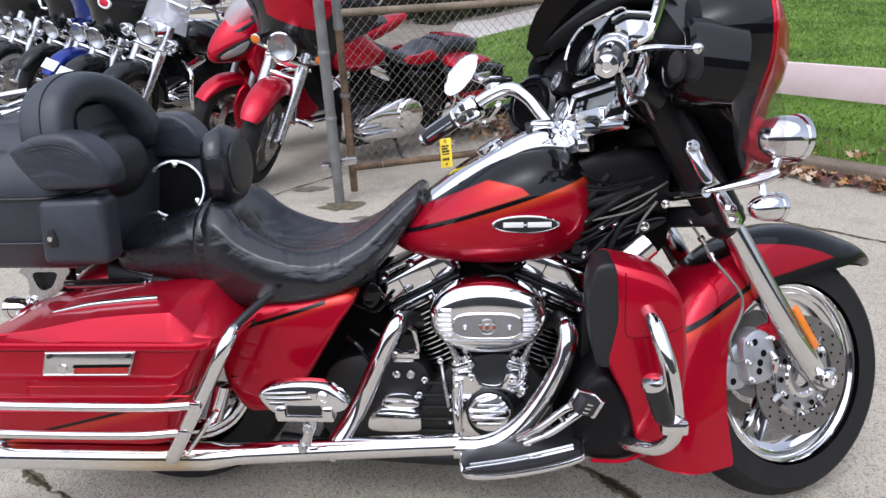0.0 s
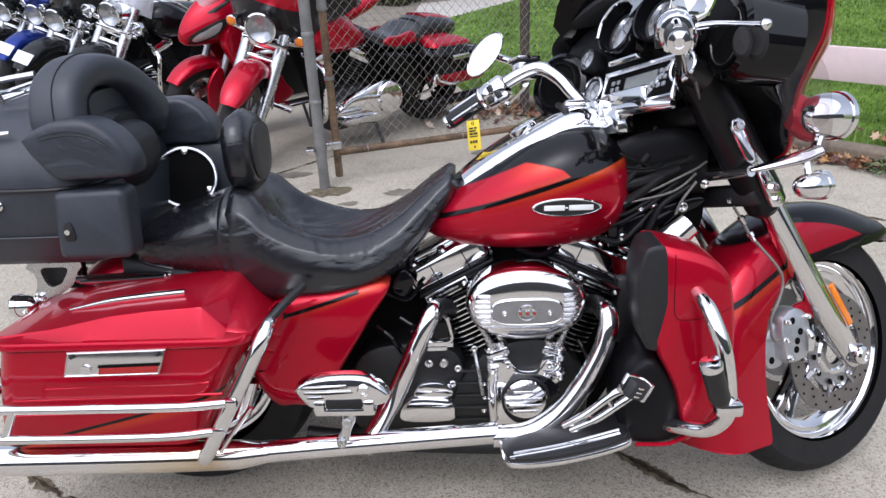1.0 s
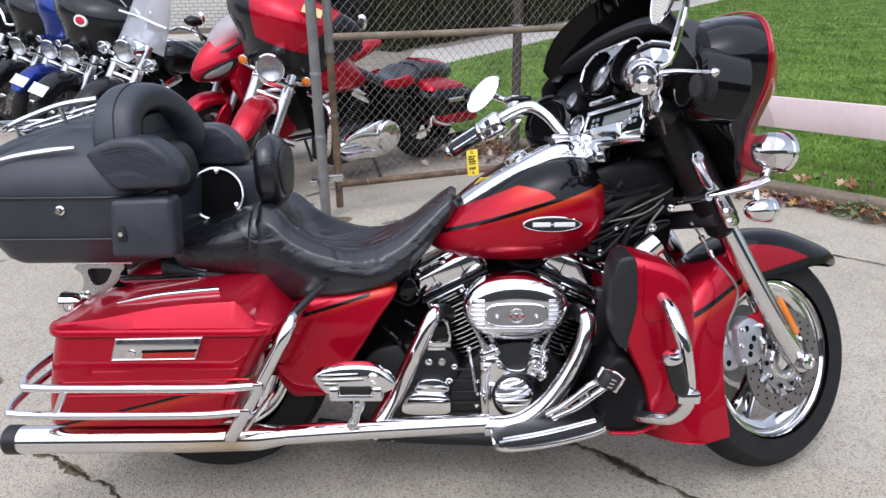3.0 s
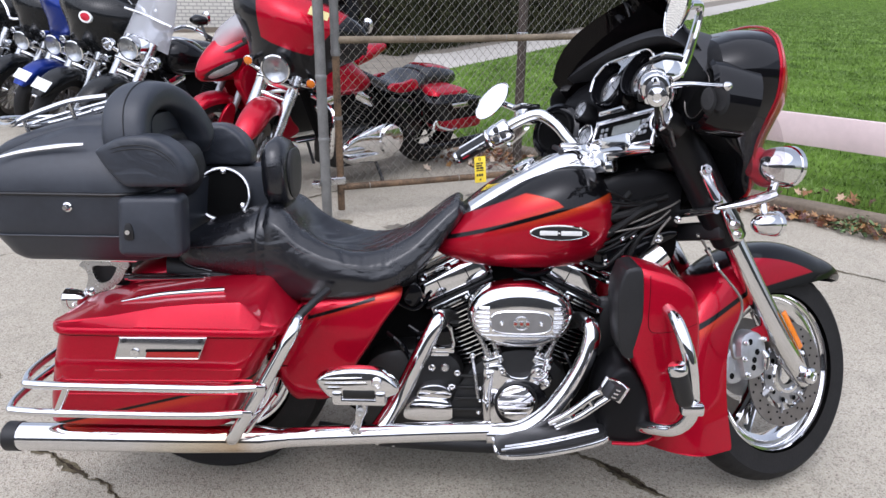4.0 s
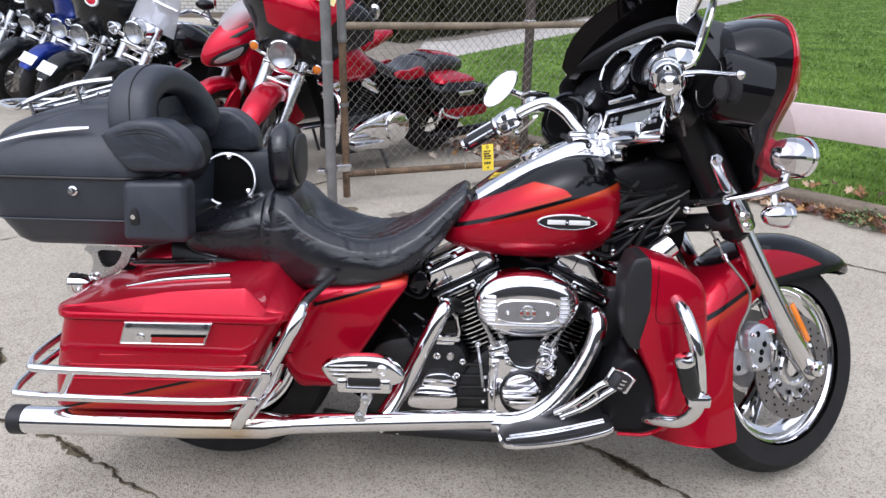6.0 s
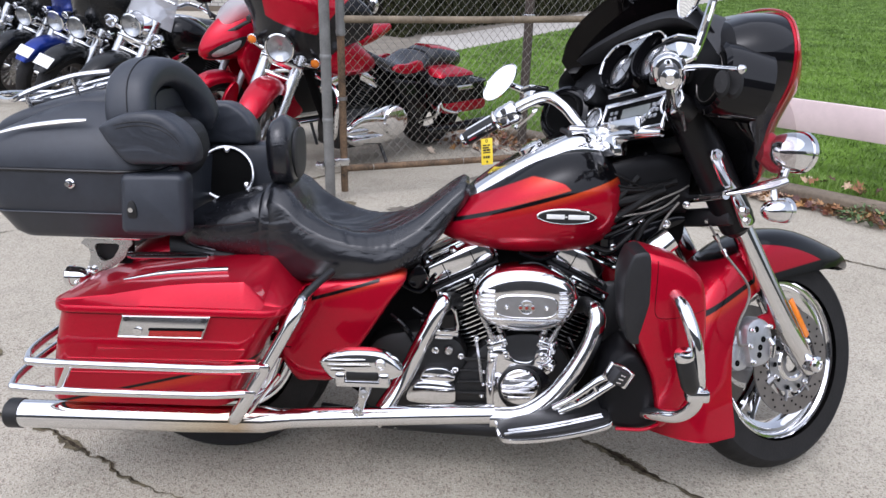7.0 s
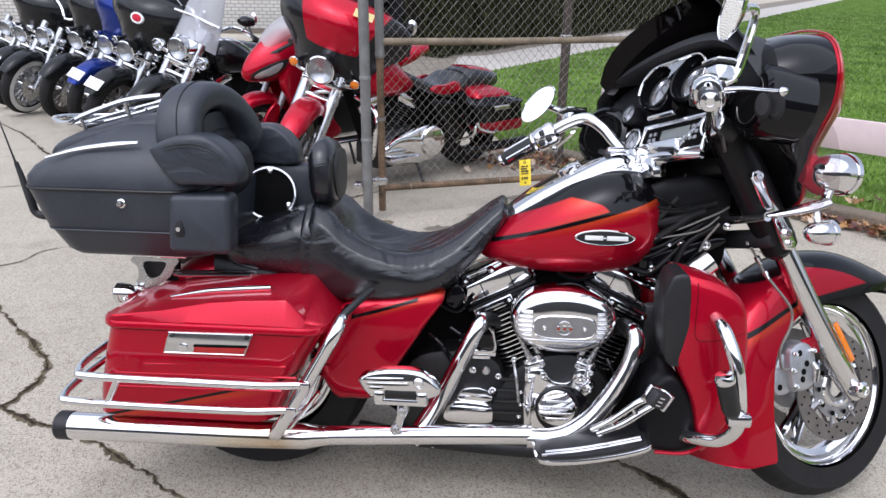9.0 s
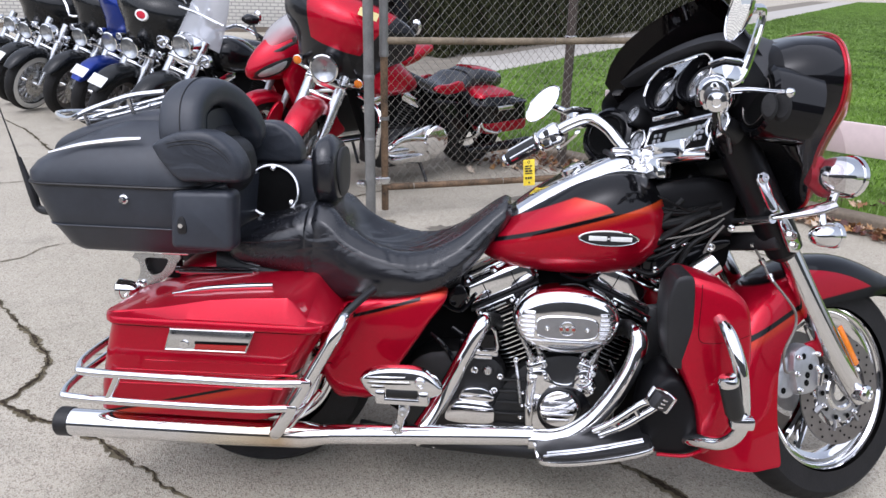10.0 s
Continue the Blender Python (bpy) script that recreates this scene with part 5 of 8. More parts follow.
# lamp bar with passing lamps and signals
part("lamp_bar", tube([(1.245, -0.18, 0.788), (1.26, 0, 0.785), (1.245, 0.18, 0.788)], 0.012, 12), CHROME, bike, "chrome lamp bar", S)
for s in (-1, 1):
    lamp = part("passing_lamp", bullet((1.436, s * 0.235, 0.892), (1, 0, -0.04), 0.050, 0.092), CHROME, bike, "chrome passing lamp", S)
    part("lens", lens_mesh((1.449, s * 0.235, 0.892), (1, 0, -0.04), 0.048), LENS, lamp)
    part("lamp_stem", tube([(1.392, s * 0.235, 0.85), (1.374, s * 0.235, 0.818)], 0.012, 10, straight=True), CHROME, lamp)
    sig = part("turn_signal", bullet((1.372, s * 0.24, 0.746), (1, 0, 0), 0.030, 0.066), CHROME, bike, "chrome bullet turn signal", S)
    part("lens", lens_mesh((1.379, s * 0.24, 0.746), (1, 0, 0), 0.030), AMBER, sig)
    part("signal_stem", tube([(1.345, s * 0.24, 0.772), (1.345, s * 0.235, 0.812)], 0.008, 10, straight=True), CHROME, sig)
    part("wind_deflector", pillow([(1.27, 0.80), (1.235, 0.90), (1.25, 0.98), (1.31, 1.03), (1.36, 0.99), (1.375, 0.90), (1.35, 0.81)], s * 0.275, s * 0.279, 0.012), CLEAR, bike, "clear wind deflector", S)
    part("fork_bracket", plate([(1.203, 0.884), (1.207, 0.898), (1.221, 0.904), (1.236, 0.897), (1.258, 0.845), (1.292, 0.806), (1.318, 0.770), (1.350, 0.722), (1.340, 0.704), (1.311, 0.706), (1.296, 0.732), (1.268, 0.792), (1.240, 0.815)], s * 0.165, s * 0.174, 0.003, smooth=False), CHROME, bike, "chrome bracket", S)
    part("lamp_arm", tube([(1.238, s * 0.185, 0.791), (1.275, s * 0.205, 0.797), (1.33, s * 0.230, 0.808), (1.378, s * 0.245, 0.822)], (0.007, 0.012, 0.017, 0.015), 14, flat=0.6), CHROME, bike, "polished arm of the lamp bar", S)
    part("fairing_cheek", hull([(1.335, s * 0.205, 0.87, 0.945, 0.014, 2.2), (1.365, s * 0.212, 0.845, 0.945, 0.022, 2.2), (1.395, s * 0.212, 0.840, 0.925, 0.022, 2.2), (1.415, s * 0.205, 0.855, 0.895, 0.012, 2.2)], 20), RED_PAINT, bike, "red lower cheek of the fairing", S)
    for x, z, size in ((1.221, 0.887, 0.012), (1.316, 0.747, 0.011), (1.323, 0.722, 0.008)):
        part("bracket_bolt", bolt_mesh((x, s * 0.173, z), (0, s, 0), size), CHROME, bike, "", S)

# handlebar and controls
part("handlebar", tube([(0.90, 0.345, 1.03), (0.962, 0.28, 1.076), (1.009, 0.24, 1.090), (1.038, 0.20, 1.057), (1.052, 0.16, 1.008), (1.058, 0.11, 0.968), (1.07, 0.05, 0.962), (1.09, 0.0, 0.965), (1.10, -0.06, 0.985), (1.12, -0.13, 1.035), (1.095, -0.20, 1.085), (1.03, -0.245, 1.095), (0.955, -0.28, 1.065), (0.90, -0.345, 1.03)], 0.0168, 14), CHROME, bike, "chrome handlebar", S)
part("riser", block((0.07, 0.16, 0.06), (1.09, 0, 0.965), 0.014), CHROME, bike, "chrome bar clamp", S)
for s in (-1, 1):
    a, b, c = (Vector((0.955, 0.28, 1.065)), Vector((0.905, 0.335, 1.035)), Vector((0.835, 0.42, 0.985))) if s > 0 else (Vector((0.965, -0.27, 1.068)), Vector((0.918, -0.326, 1.040)), Vector((0.858, -0.394, 1.005)))
    d = (c - b).normalized()
    grip = part("grip", tube([b, b + d * 0.02, b + d * 0.055, c - d * 0.012, c], (0.018, 0.0215, 0.021, 0.0205, 0.019), 16, straight=True), BLACK_PLASTIC, bike, "black rubber grip with chrome band", S)
    up = (Vector((0, 0, 1)) - d * d.z).normalized()
    sd = d.cross(up)
    for k in range(3):
        o = up * 0.019 * math.cos(k * 2.1) + sd * 0.019 * math.sin(k * 2.1)
        part("grip_band", tube([b + d * 0.020 + o, c - d * 0.018 + o], 0.008, 8, straight=True), CHROME, grip)
    part("grip_end", lathe([(0.0195, -0.004), (0.0205, 0.0), (0.019, 0.006), (0.009, 0.009), (0.008, 0.006), (0.0004, 0.006)], 20, aim(c, d)), CHROME, grip)
    part("switch_housing", lathe([(0.020, -0.034), (0.029, -0.032), (0.033, -0.026), (0.033, -0.004), (0.0305, -0.002), (0.0305, 0.0), (0.033, 0.002), (0.033, 0.024), (0.029, 0.031), (0.020, 0.033)], 28, aim(a * 0.35 + b * 0.65, d)), CHROME, bike, "chrome switch housing", S)
    part("grip_flange", lathe([(0.018, -0.006), (0.030, -0.004), (0.031, 0.0), (0.028, 0.004), (0.018, 0.006)], 28, aim(b + d * 0.008, d)), CHROME, grip)
    for dx, dz in ((-0.018, 0.012), (-0.018, -0.012), (0.006, 0.0)):
        for side in (-1, 1):
            part("switch", block((0.012, 0.018, 0.016), (side * 0.029, dx, dz), 0.003, m=aim(a * 0.35 + b * 0.65, d)), BLACK_PLASTIC, bike, "", S)
    part("master_cylinder", block((0.062, 0.046, 0.042), (a.x + 0.042, a.y + s * 0.006, a.z + 0.028), 0.008, m=Matrix()), CHROME, bike, "chrome brake reservoir", S)
    part("reservoir_gasket", block((0.066, 0.050, 0.005), (a.x + 0.042, a.y + s * 0.006, a.z + 0.0515), 0.001), BLACK_PLASTIC, bike, "", S)
    part("reservoir_cap", block((0.066, 0.050, 0.008), (a.x + 0.042, a.y + s * 0.006, a.z + 0.058), 0.003), CHROME, bike, "", S)
    lever = [(0.995, s * 0.285, 1.06), (1.015, s * 0.33, 1.055), (1.02, s * 0.38, 1.042), (1.022, s * 0.425, 1.030)]
    hand_lever = part("lever", tube(lever, (0.009, 0.007, 0.0055, 0.006), 10, flat=0.7), CHROME, bike, "chrome hand lever", S)
    part("lever_ball", lathe([(0.0004, -0.010), (0.007, -0.007), (0.010, 0.0), (0.007, 0.007), (0.0004, 0.010)], 14, aim(lever[-1], (0, s, 0))), CHROME, hand_lever)
    stem = [(0.985, s * 0.29, 1.08), (0.99, s * 0.315, 1.115), (0.975, s * 0.36, 1.140), (0.958, s * 0.378, 1.150)] if s > 0 else [(1.0, s * 0.285, 1.075), (1.030, s * 0.292, 1.095), (1.045, s * 0.312, 1.155), (1.052, s * 0.332, 1.225), (1.010, s * 0.345, 1.225)]
    part("mirror_stem", tube(stem, (0.012, 0.010, 0.009), 10), CHROME, bike, "chrome mirror stem", S)
    mc = Vector((0.940, s * 0.385, 1.155)) if s > 0 else Vector((0.972, s * 0.345, 1.216))
    mn = Vector((-0.82, -0.50, 0.10)).normalized() if s > 0 else Vector((-0.93, 0.22, 0.10)).normalized()
    shape = aim(mc, mn) @ Matrix.Diagonal((1.0, 1.0, 1.0, 1)) @ Matrix.Rotation(radians(-48 if s > 0 else -30), 4, "Z") @ Matrix.Diagonal((0.54 if s > 0 else 0.62, 1.0, 1.0, 1))
    mir = part("mirror", lathe([(0.0005, -0.024), (0.035, -0.020), (0.060, -0.008), (0.068, 0.0), (0.066, 0.003), (0.0635, 0.001)], 32, shape), CHROME, bike, "chrome teardrop mirror", S)
    part("mirror_glass", lathe([(0.064, 0.0005), (0.0005, 0.001)], 32, shape), mat("mirror_silver", (0.9, 0.9, 0.9), 0.01, 1.0) if "mirror_silver" not in MATS else MATS["mirror_silver"], mir)
for pts, r in (
        ([(1.03, -0.10, 0.735), (1.08, -0.115, 0.742), (1.12, -0.12, 0.765), (1.17, -0.12, 0.805), (1.22, -0.10, 0.83)], 0.013),
        ([(1.02, -0.09, 0.695), (1.08, -0.115, 0.700), (1.14, -0.122, 0.735), (1.21, -0.11, 0.785)], 0.006),
        ([(1.03, -0.09, 0.715), (1.09, -0.12, 0.722), (1.15, -0.125, 0.755), (1.22, -0.11, 0.795)], 0.005),
        ([(1.04, -0.09, 0.79), (1.08, -0.11, 0.775), (1.10, -0.12, 0.80), (1.15, -0.11, 0.86)], 0.008),
        ([(1.05, -0.08, 0.83), (1.09, -0.10, 0.815), (1.13, -0.10, 0.85), (1.17, -0.09, 0.92)], 0.006),
        ([(1.04, -0.09, 0.665), (1.09, -0.11, 0.655), (1.13, -0.11, 0.69), (1.17, -0.10, 0.73)], 0.007)):
    part("cable", tube(pts, r, 10), HOSE_BLACK, bike, "black control cable")
part("cable", tube([(0.945, -0.30, 1.03), (0.955, -0.29, 0.995), (0.99, -0.25, 0.97), (1.06, -0.19, 0.955), (1.13, -0.14, 0.94)], 0.006, 10), GLOSS_BLACK, bike, "black throttle cable", S)
part("cable", tube([(0.955, -0.285, 1.035), (0.985, -0.27, 1.005), (1.02, -0.24, 0.985), (1.08, -0.20, 0.98), (1.14, -0.15, 0.95)], 0.005, 10), DULL_CHROME, bike, "braided steel throttle cable", S)
for pts, r, mt, note in (
        ([(1.113, -0.128, 0.765), (1.170, -0.128, 0.786), (1.215, -0.128, 0.808), (1.256, -0.124, 0.827), (1.283, -0.11, 0.840)], 0.0026, HOSE_GREY, "thin steel line"),
        ([(1.09, -0.128, 0.752), (1.138, -0.130, 0.761), (1.195, -0.130, 0.774), (1.227, -0.130, 0.791), (1.258, -0.118, 0.815)], 0.0026, HOSE_GREY, "thin steel line"),
        ([(1.06, -0.11, 0.874), (1.095, -0.122, 0.862), (1.130, -0.124, 0.846), (1.172, -0.122, 0.831), (1.202, -0.122, 0.843), (1.240, -0.110, 0.851)], 0.0032, HOSE_BLACK, "thin black cable"),
        ([(1.06, -0.11, 0.842), (1.09, -0.122, 0.837), (1.141, -0.124, 0.832), (1.18, -0.115, 0.840)], 0.0036, HOSE_BLACK, "thin black cable"),
        ([(1.05, -0.105, 0.782), (1.13, -0.118, 0.797), (1.22, -0.112, 0.828)], 0.014, HOSE_BLACK, "black rubber hose"),
        ([(1.06, -0.095, 0.82), (1.11, -0.11, 0.825), (1.17, -0.11, 0.828), (1.25, -0.10, 0.850)], 0.013, HOSE_BLACK, "black rubber hose"),
        ([(1.202, -0.118, 0.670), (1.212, -0.122, 0.704), (1.226, -0.124, 0.750), (1.259, -0.122, 0.797)], 0.0034, HOSE_GREY, "pale grey hose"),
        ([(1.15, -0.11, 0.66), (1.165, -0.12, 0.71), (1.19, -0.12, 0.75), (1.25, -0.11, 0.785)], 0.008, HOSE_BLACK, "black cable")):
    part("cable", tube(pts, r, 10), mt, bike, note)
part("neck_shroud", hull([(1.04, -0.085, 0.74, 0.87, 0.020, 3), (1.10, -0.085, 0.745, 0.90, 0.026, 3.4), (1.20, -0.085, 0.755, 0.92, 0.026, 3.4), (1.29, -0.075, 0.76, 0.90, 0.022, 3)], 20), LINER, bike, "black cover of the steering neck")
for x, z in ((1.135, 0.737), (1.279, 0.790), (1.342, 0.750)):
    part("neck_bolt", bolt_mesh((x, -0.118, z), (0, -1, 0), 0.008), CHROME, bike)
part("wiring_box", block((0.07, 0.05, 0.09), (1.10, -0.075, 0.68), 0.012), GLOSS_BLACK, bike)
for c, r in (((1.01, -0.385, 1.008), 0.030), ((1.045, -0.385, 1.012), 0.036)):
    part("lever_cover", lathe([(0.0005, -0.010), (r * 0.8, -0.008), (r, 0.0), (r * 0.8, 0.008), (0.0005, 0.010)], 20, aim(c, (-0.8, -0.5, 0.2)) @ Matrix.Diagonal((0.55, 1.0, 1.0, 1))), RUBBER, bike, "black lever cover", S)
for k, (x, z) in enumerate(((1.055, 0.715), (1.10, 0.665), (1.165, 0.745), (1.235, 0.735), (1.09, 0.80))):
    part("neck_bolt", bolt_mesh((x, -0.108, z), (0, -1, 0), 0.009), CHROME, bike)
part("neck_plate", plate([(1.10, 0.70), (1.26, 0.755), (1.275, 0.735), (1.12, 0.665)], -0.085, -0.105, 0.004), GLOSS_BLACK, bike)
part("dash_trim", tube([(1.085, 0.135, 0.940), (1.070, 0.06, 0.948), (1.067, -0.03, 0.950), (1.082, -0.135, 0.942)], (0.010, 0.017, 0.017, 0.010), 14), CHROME, bike, "chrome lower dash trim", S)
part("ignition_switch", block((0.055, 0.055, 0.045), (1.062, 0.088, 0.962), 0.010), CHROME, bike, "chrome ignition switch", S)
part("fork_cap", block((0.05, 0.06, 0.055), (1.07, 0.03, 0.925), 0.012), CHROME, bike, "", S)
# near-black filler: the shade round the steering neck is put into its colour
part("neck_cover", hull([(1.05, 0, 0.66, 0.88, 0.06, 3), (1.13, 0, 0.60, 0.92, 0.075, 3), (1.22, 0, 0.58, 0.95, 0.08, 3), (1.30, 0, 0.66, 0.90, 0.06, 3)]), DARK, bike, "black block standing for the steering neck, frame and the shade between them")
part("fork_crown", block((0.09, 0.28, 0.05), (1.235, 0, 0.925), 0.018), WRINKLE, bike, "black fork yoke", S)
part("headlamp_case", hull([(1.27, 0, 0.80, 1.02, 0.09, 2.4), (1.36, 0, 0.80, 1.03, 0.11, 2.4), (1.42, 0, 0.82, 1.0, 0.10, 2.4)], 20), DARK, bike, "", S)
part("fork_clamp", block((0.10, 0.30, 0.05), (1.335, 0, 0.735), 0.015, m=Matrix()), BLACK_PLASTIC, bike, "", S)

# tank, console, badge
TANK = [(0.612, 0, 0.684, 0.706, 0.030, 2.2), (0.655, 0, 0.660, 0.748, 0.085, 2.3), (0.72, 0, 0.642, 0.798, 0.130, 2.4), (0.80, 0, 0.633, 0.856, 0.165, 2.4), (0.88, 0, 0.630, 0.906, 0.182, 2.4), (0.96, 0, 0.633, 0.934, 0.186, 2.4), (1.03, 0, 0.645, 0.934, 0.174, 2.4), (1.085, 0, 0.672, 0.910, 0.146, 2.3), (1.118, 0, 0.712, 0.868, 0.095, 2.2), (1.134, 0, 0.765, 0.820, 0.030, 2.1)]
part("fuel_tank", hull(TANK, 40), TANK_PAINT, bike, "red and black teardrop tank with orange sweep")
part("tank_console", hull([(0.690, 0, 0.735, 0.783, 0.030, 2.6), (0.712, 0, 0.735, 0.808, 0.066, 3.0), (0.784, 0, 0.77, 0.862, 0.092, 3.4), (0.861, 0, 0.81, 0.907, 0.102, 3.6), (0.929, 0, 0.835, 0.944, 0.106, 3.6), (0.972, 0, 0.84, 0.962, 0.106, 3.6), (1.02, 0, 0.84, 0.966, 0.10, 3.4), (1.06, 0, 0.84, 0.945, 0.075, 3), (1.075, 0, 0.85, 0.92, 0.04, 2.5)], 40), CHROME, bike, "broad chrome tank console")
part("console_door", block((0.07, 0.07, 0.02), (1.005, 0, 0.968), 0.008, m=Matrix()), CHROME, bike)
part("console_strip", block((0.016, 0.150, 0.05), (0.968, 0, 0.942), 0.006), BLACK_PLASTIC, bike)
for s in (-1, 1):
    # dark reflection along the console's flank, modelled as a black strip
    part("console_inlay", tube([(0.80, s * 0.101, 0.842), (0.87, s * 0.108, 0.876), (0.94, s * 0.112, 0.906)], (0.003, 0.008, 0.006), 8, flat=0.6), BLACK_PLASTIC, bike, "black streak standing for a dark reflection in the console")
part("fuel_cap", lathe([(0.036, 0), (0.036, 0.008), (0.030, 0.012), (0.0005, 0.014)], 28, pose(0.875, 0, 0.914, 0, -28, 0)), CHROME, bike, "chrome fuel cap")
for s in (-1, 1):
    badge = part("tank_badge", oval_disc(0.957, 0.762, 0.077, 0.021, [(1, 1, -0.160), (1, 1, -0.1875), (0.96, 0.9, -0.190), (0.94, 0.80, -0.1895)]), CHROME, bike, "white oval tank badge with a dark rim")
    part("badge_face", oval_disc(0.957, 0.762, 0.071, 0.0165, [(1, 1, -0.188), (1, 1, -0.1905), (0.5, 0.5, -0.1912)]), BLACK_PLASTIC, badge)
    part("badge_bar", block((0.046, 0.003, 0.0120), (0.929, -0.1915, 0.762), 0.001), WHITE_PAINT, badge)
    part("badge_bar", block((0.006, 0.003, 0.003), (0.956, -0.1915, 0.762), 0.0005), WHITE_PAINT, badge)
    part("badge_bar", block((0.054, 0.003, 0.0120), (0.988, -0.1915, 0.762), 0.001), WHITE_PAINT, badge)
    if s > 0:
        for o in (badge, *badge.children):
            o.data.transform(Matrix.Diagonal((1, -1, 1, 1)))

# seats and backrests
SEAT = [(0.165, 0.168, 0.790, 0.792, 0.745, 0.60), (0.20, 0.182, 0.806, 0.806, 0.755, 0.578), (0.235, 0.192, 0.776, 0.792, 0.738, 0.566), (0.28, 0.200, 0.712, 0.748, 0.706, 0.562), (0.34, 0.206, 0.680, 0.714, 0.682, 0.565), (0.42, 0.205, 0.674, 0.692, 0.662, 0.572), (0.50, 0.190, 0.698, 0.698, 0.654, 0.586), (0.57, 0.162, 0.740, 0.731, 0.684, 0.622), (0.622, 0.132, 0.778, 0.772, 0.728, 0.668), (0.664, 0.110, 0.812, 0.806, 0.772, 0.722), (0.692, 0.096, 0.830, 0.824, 0.796, 0.756), (0.708, 0.078, 0.824, 0.820, 0.802, 0.778)]
for s in (-1, 1):
    part("seat_rail", tube([(-0.186, s * 0.172, 0.613), (-0.08, s * 0.174, 0.617), (0.019, s * 0.172, 0.621)], 0.0055, 10), CHROME, bike, "thin chrome rail under the pillion")
seat = part("rider_seat", saddle_mesh(SEAT), LEATHER, bike, "black leather bucket saddle with creases", None, 60)
part("passenger_seat", hull([(-0.06, 0, 0.64, 0.715, 0.14, 3.5), (-0.03, 0, 0.625, 0.735, 0.165, 3.5), (0.04, 0, 0.61, 0.755, 0.175, 3.3), (0.12, 0, 0.595, 0.785, 0.178, 3.2), (0.172, 0, 0.59, 0.80, 0.174, 3.2), (0.185, 0, 0.60, 0.79, 0.160, 3.2)], 36), LEATHER, bike, "black leather pillion cushion")
part("seat_skirt", hull([(-0.10, 0, 0.56, 0.68, 0.13, 4), (0.05, 0, 0.555, 0.65, 0.16, 4), (0.25, 0, 0.545, 0.62, 0.17, 4), (0.42, 0, 0.545, 0.61, 0.16, 4), (0.58, 0, 0.58, 0.68, 0.10, 3)], 24), BLACK_PLASTIC, bike)
bm = bmesh.new()
loops = []
for i in range(13):
    t = -1 + 2 * i / 12
    k = max(0.02, (1 - abs(t) ** 3.2)) ** 0.5
    x = 0.042 * k
    w = 0.108 * k
    z = 0.884 + 0.102 * t
    loop = []
    for j in range(28):
        a = math.tau * j / 28
        c, s_ = math.cos(a), math.sin(a)
        loop.append(Vector((0.194 - 0.004 * t + x * math.copysign(abs(c) ** 0.75, c), w * math.copysign(abs(s_) ** 0.7, s_), z)))
    loops.append(loop)
rest = part("rider_backrest", rings(bm, loops), LEATHER, bike, "padded black rider backrest")
face_rows = [[Vector((0.194 + dx, 0.074 * k * math.copysign(abs(math.cos(a)) ** 0.8, math.cos(a)), 0.884 + 0.068 * k * math.copysign(abs(math.sin(a)) ** 0.8, math.sin(a)))) for a in (math.tau * j / 32 for j in range(32))] for k, dx in ((1.0, 0.030), (1.0, 0.0395), (0.94, 0.0420), (0.6, 0.0435), (0.05, 0.044))]
part("backrest_face", rings(bmesh.new(), face_rows), DASH_MATT, rest, "dull fabric front of the pad", None, 60)
part("backrest_piping", tube(face_rows[1], 0.0022, 6, closed=True, straight=True), BLACK_PLASTIC, rest)
part("backrest_post", tube([(0.20, 0, 0.74), (0.20, 0, 0.82)], 0.02, 10, straight=True), BLACK_PLASTIC, bike)

part("seat_strap", hull([(0.160, 0, 0.575, 0.806, 0.181, 3.2), (0.168, 0, 0.572, 0.811, 0.184, 3.2), (0.182, 0, 0.572, 0.811, 0.184, 3.2), (0.190, 0, 0.575, 0.806, 0.181, 3.2)], 36, per=2), LEATHER, bike, "black strap across the saddle")
for s in (-1, 1):
    part("seat_piping", tube([(x, s * w * 1.004, ze + 0.001) for x, w, zc, zm, ze, zb in SEAT[2:7]], 0.0009, 6), LEATHER, seat)
    part("top_piping", tube([(x, s * w * 0.70, zm + 0.0008) for x, w, zc, zm, ze, zb in SEAT[6:11]], 0.0007, 6), LEATHER, seat)
    part("seat_seam", tube([(x, s * w * 1.020, (ze + zb) / 2 + 0.012) for x, w, zc, zm, ze, zb in SEAT[5:10]], 0.0012, 6), LEATHER, seat)
    part("pillion_piping", tube([(-0.03, s * 0.163, 0.70), (0.05, s * 0.174, 0.708), (0.15, s * 0.176, 0.72)], 0.0025, 6), BLACK_PLASTIC, bike)

# trunk with wrap-round pads
trunk = part("trunk", stack([(0.675, -0.465, -0.08, -0.215, 0.215, 0.06), (0.69, -0.480, -0.07, -0.235, 0.235, 0.07), (0.745, -0.512, -0.06, -0.255, 0.255, 0.075), (0.752, -0.516, -0.06, -0.260, 0.260, 0.075), (0.80, -0.535, -0.06, -0.268, 0.268, 0.08), (0.853, -0.555, -0.06, -0.276, 0.276, 0.08)], n=8), SMOOTH_VINYL, bike, "black vinyl-covered trunk")
part("trunk_lid", stack([(0.862, -0.558, -0.08, -0.278, 0.278, 0.085), (0.885, -0.558, -0.08, -0.278, 0.278, 0.09), (0.91, -0.542, -0.09, -0.272, 0.272, 0.10), (0.94, -0.500, -0.07, -0.258, 0.258, 0.11), (0.965, -0.450, -0.09, -0.235, 0.235, 0.11), (0.99, -0.405, -0.10, -0.205, 0.205, 0.10), (1.015, -0.350, -0.11, -0.165, 0.165, 0.08), (1.03, -0.310, -0.12, -0.12, 0.12, 0.06)], n=8), SMOOTH_VINYL, trunk, "domed trunk lid")
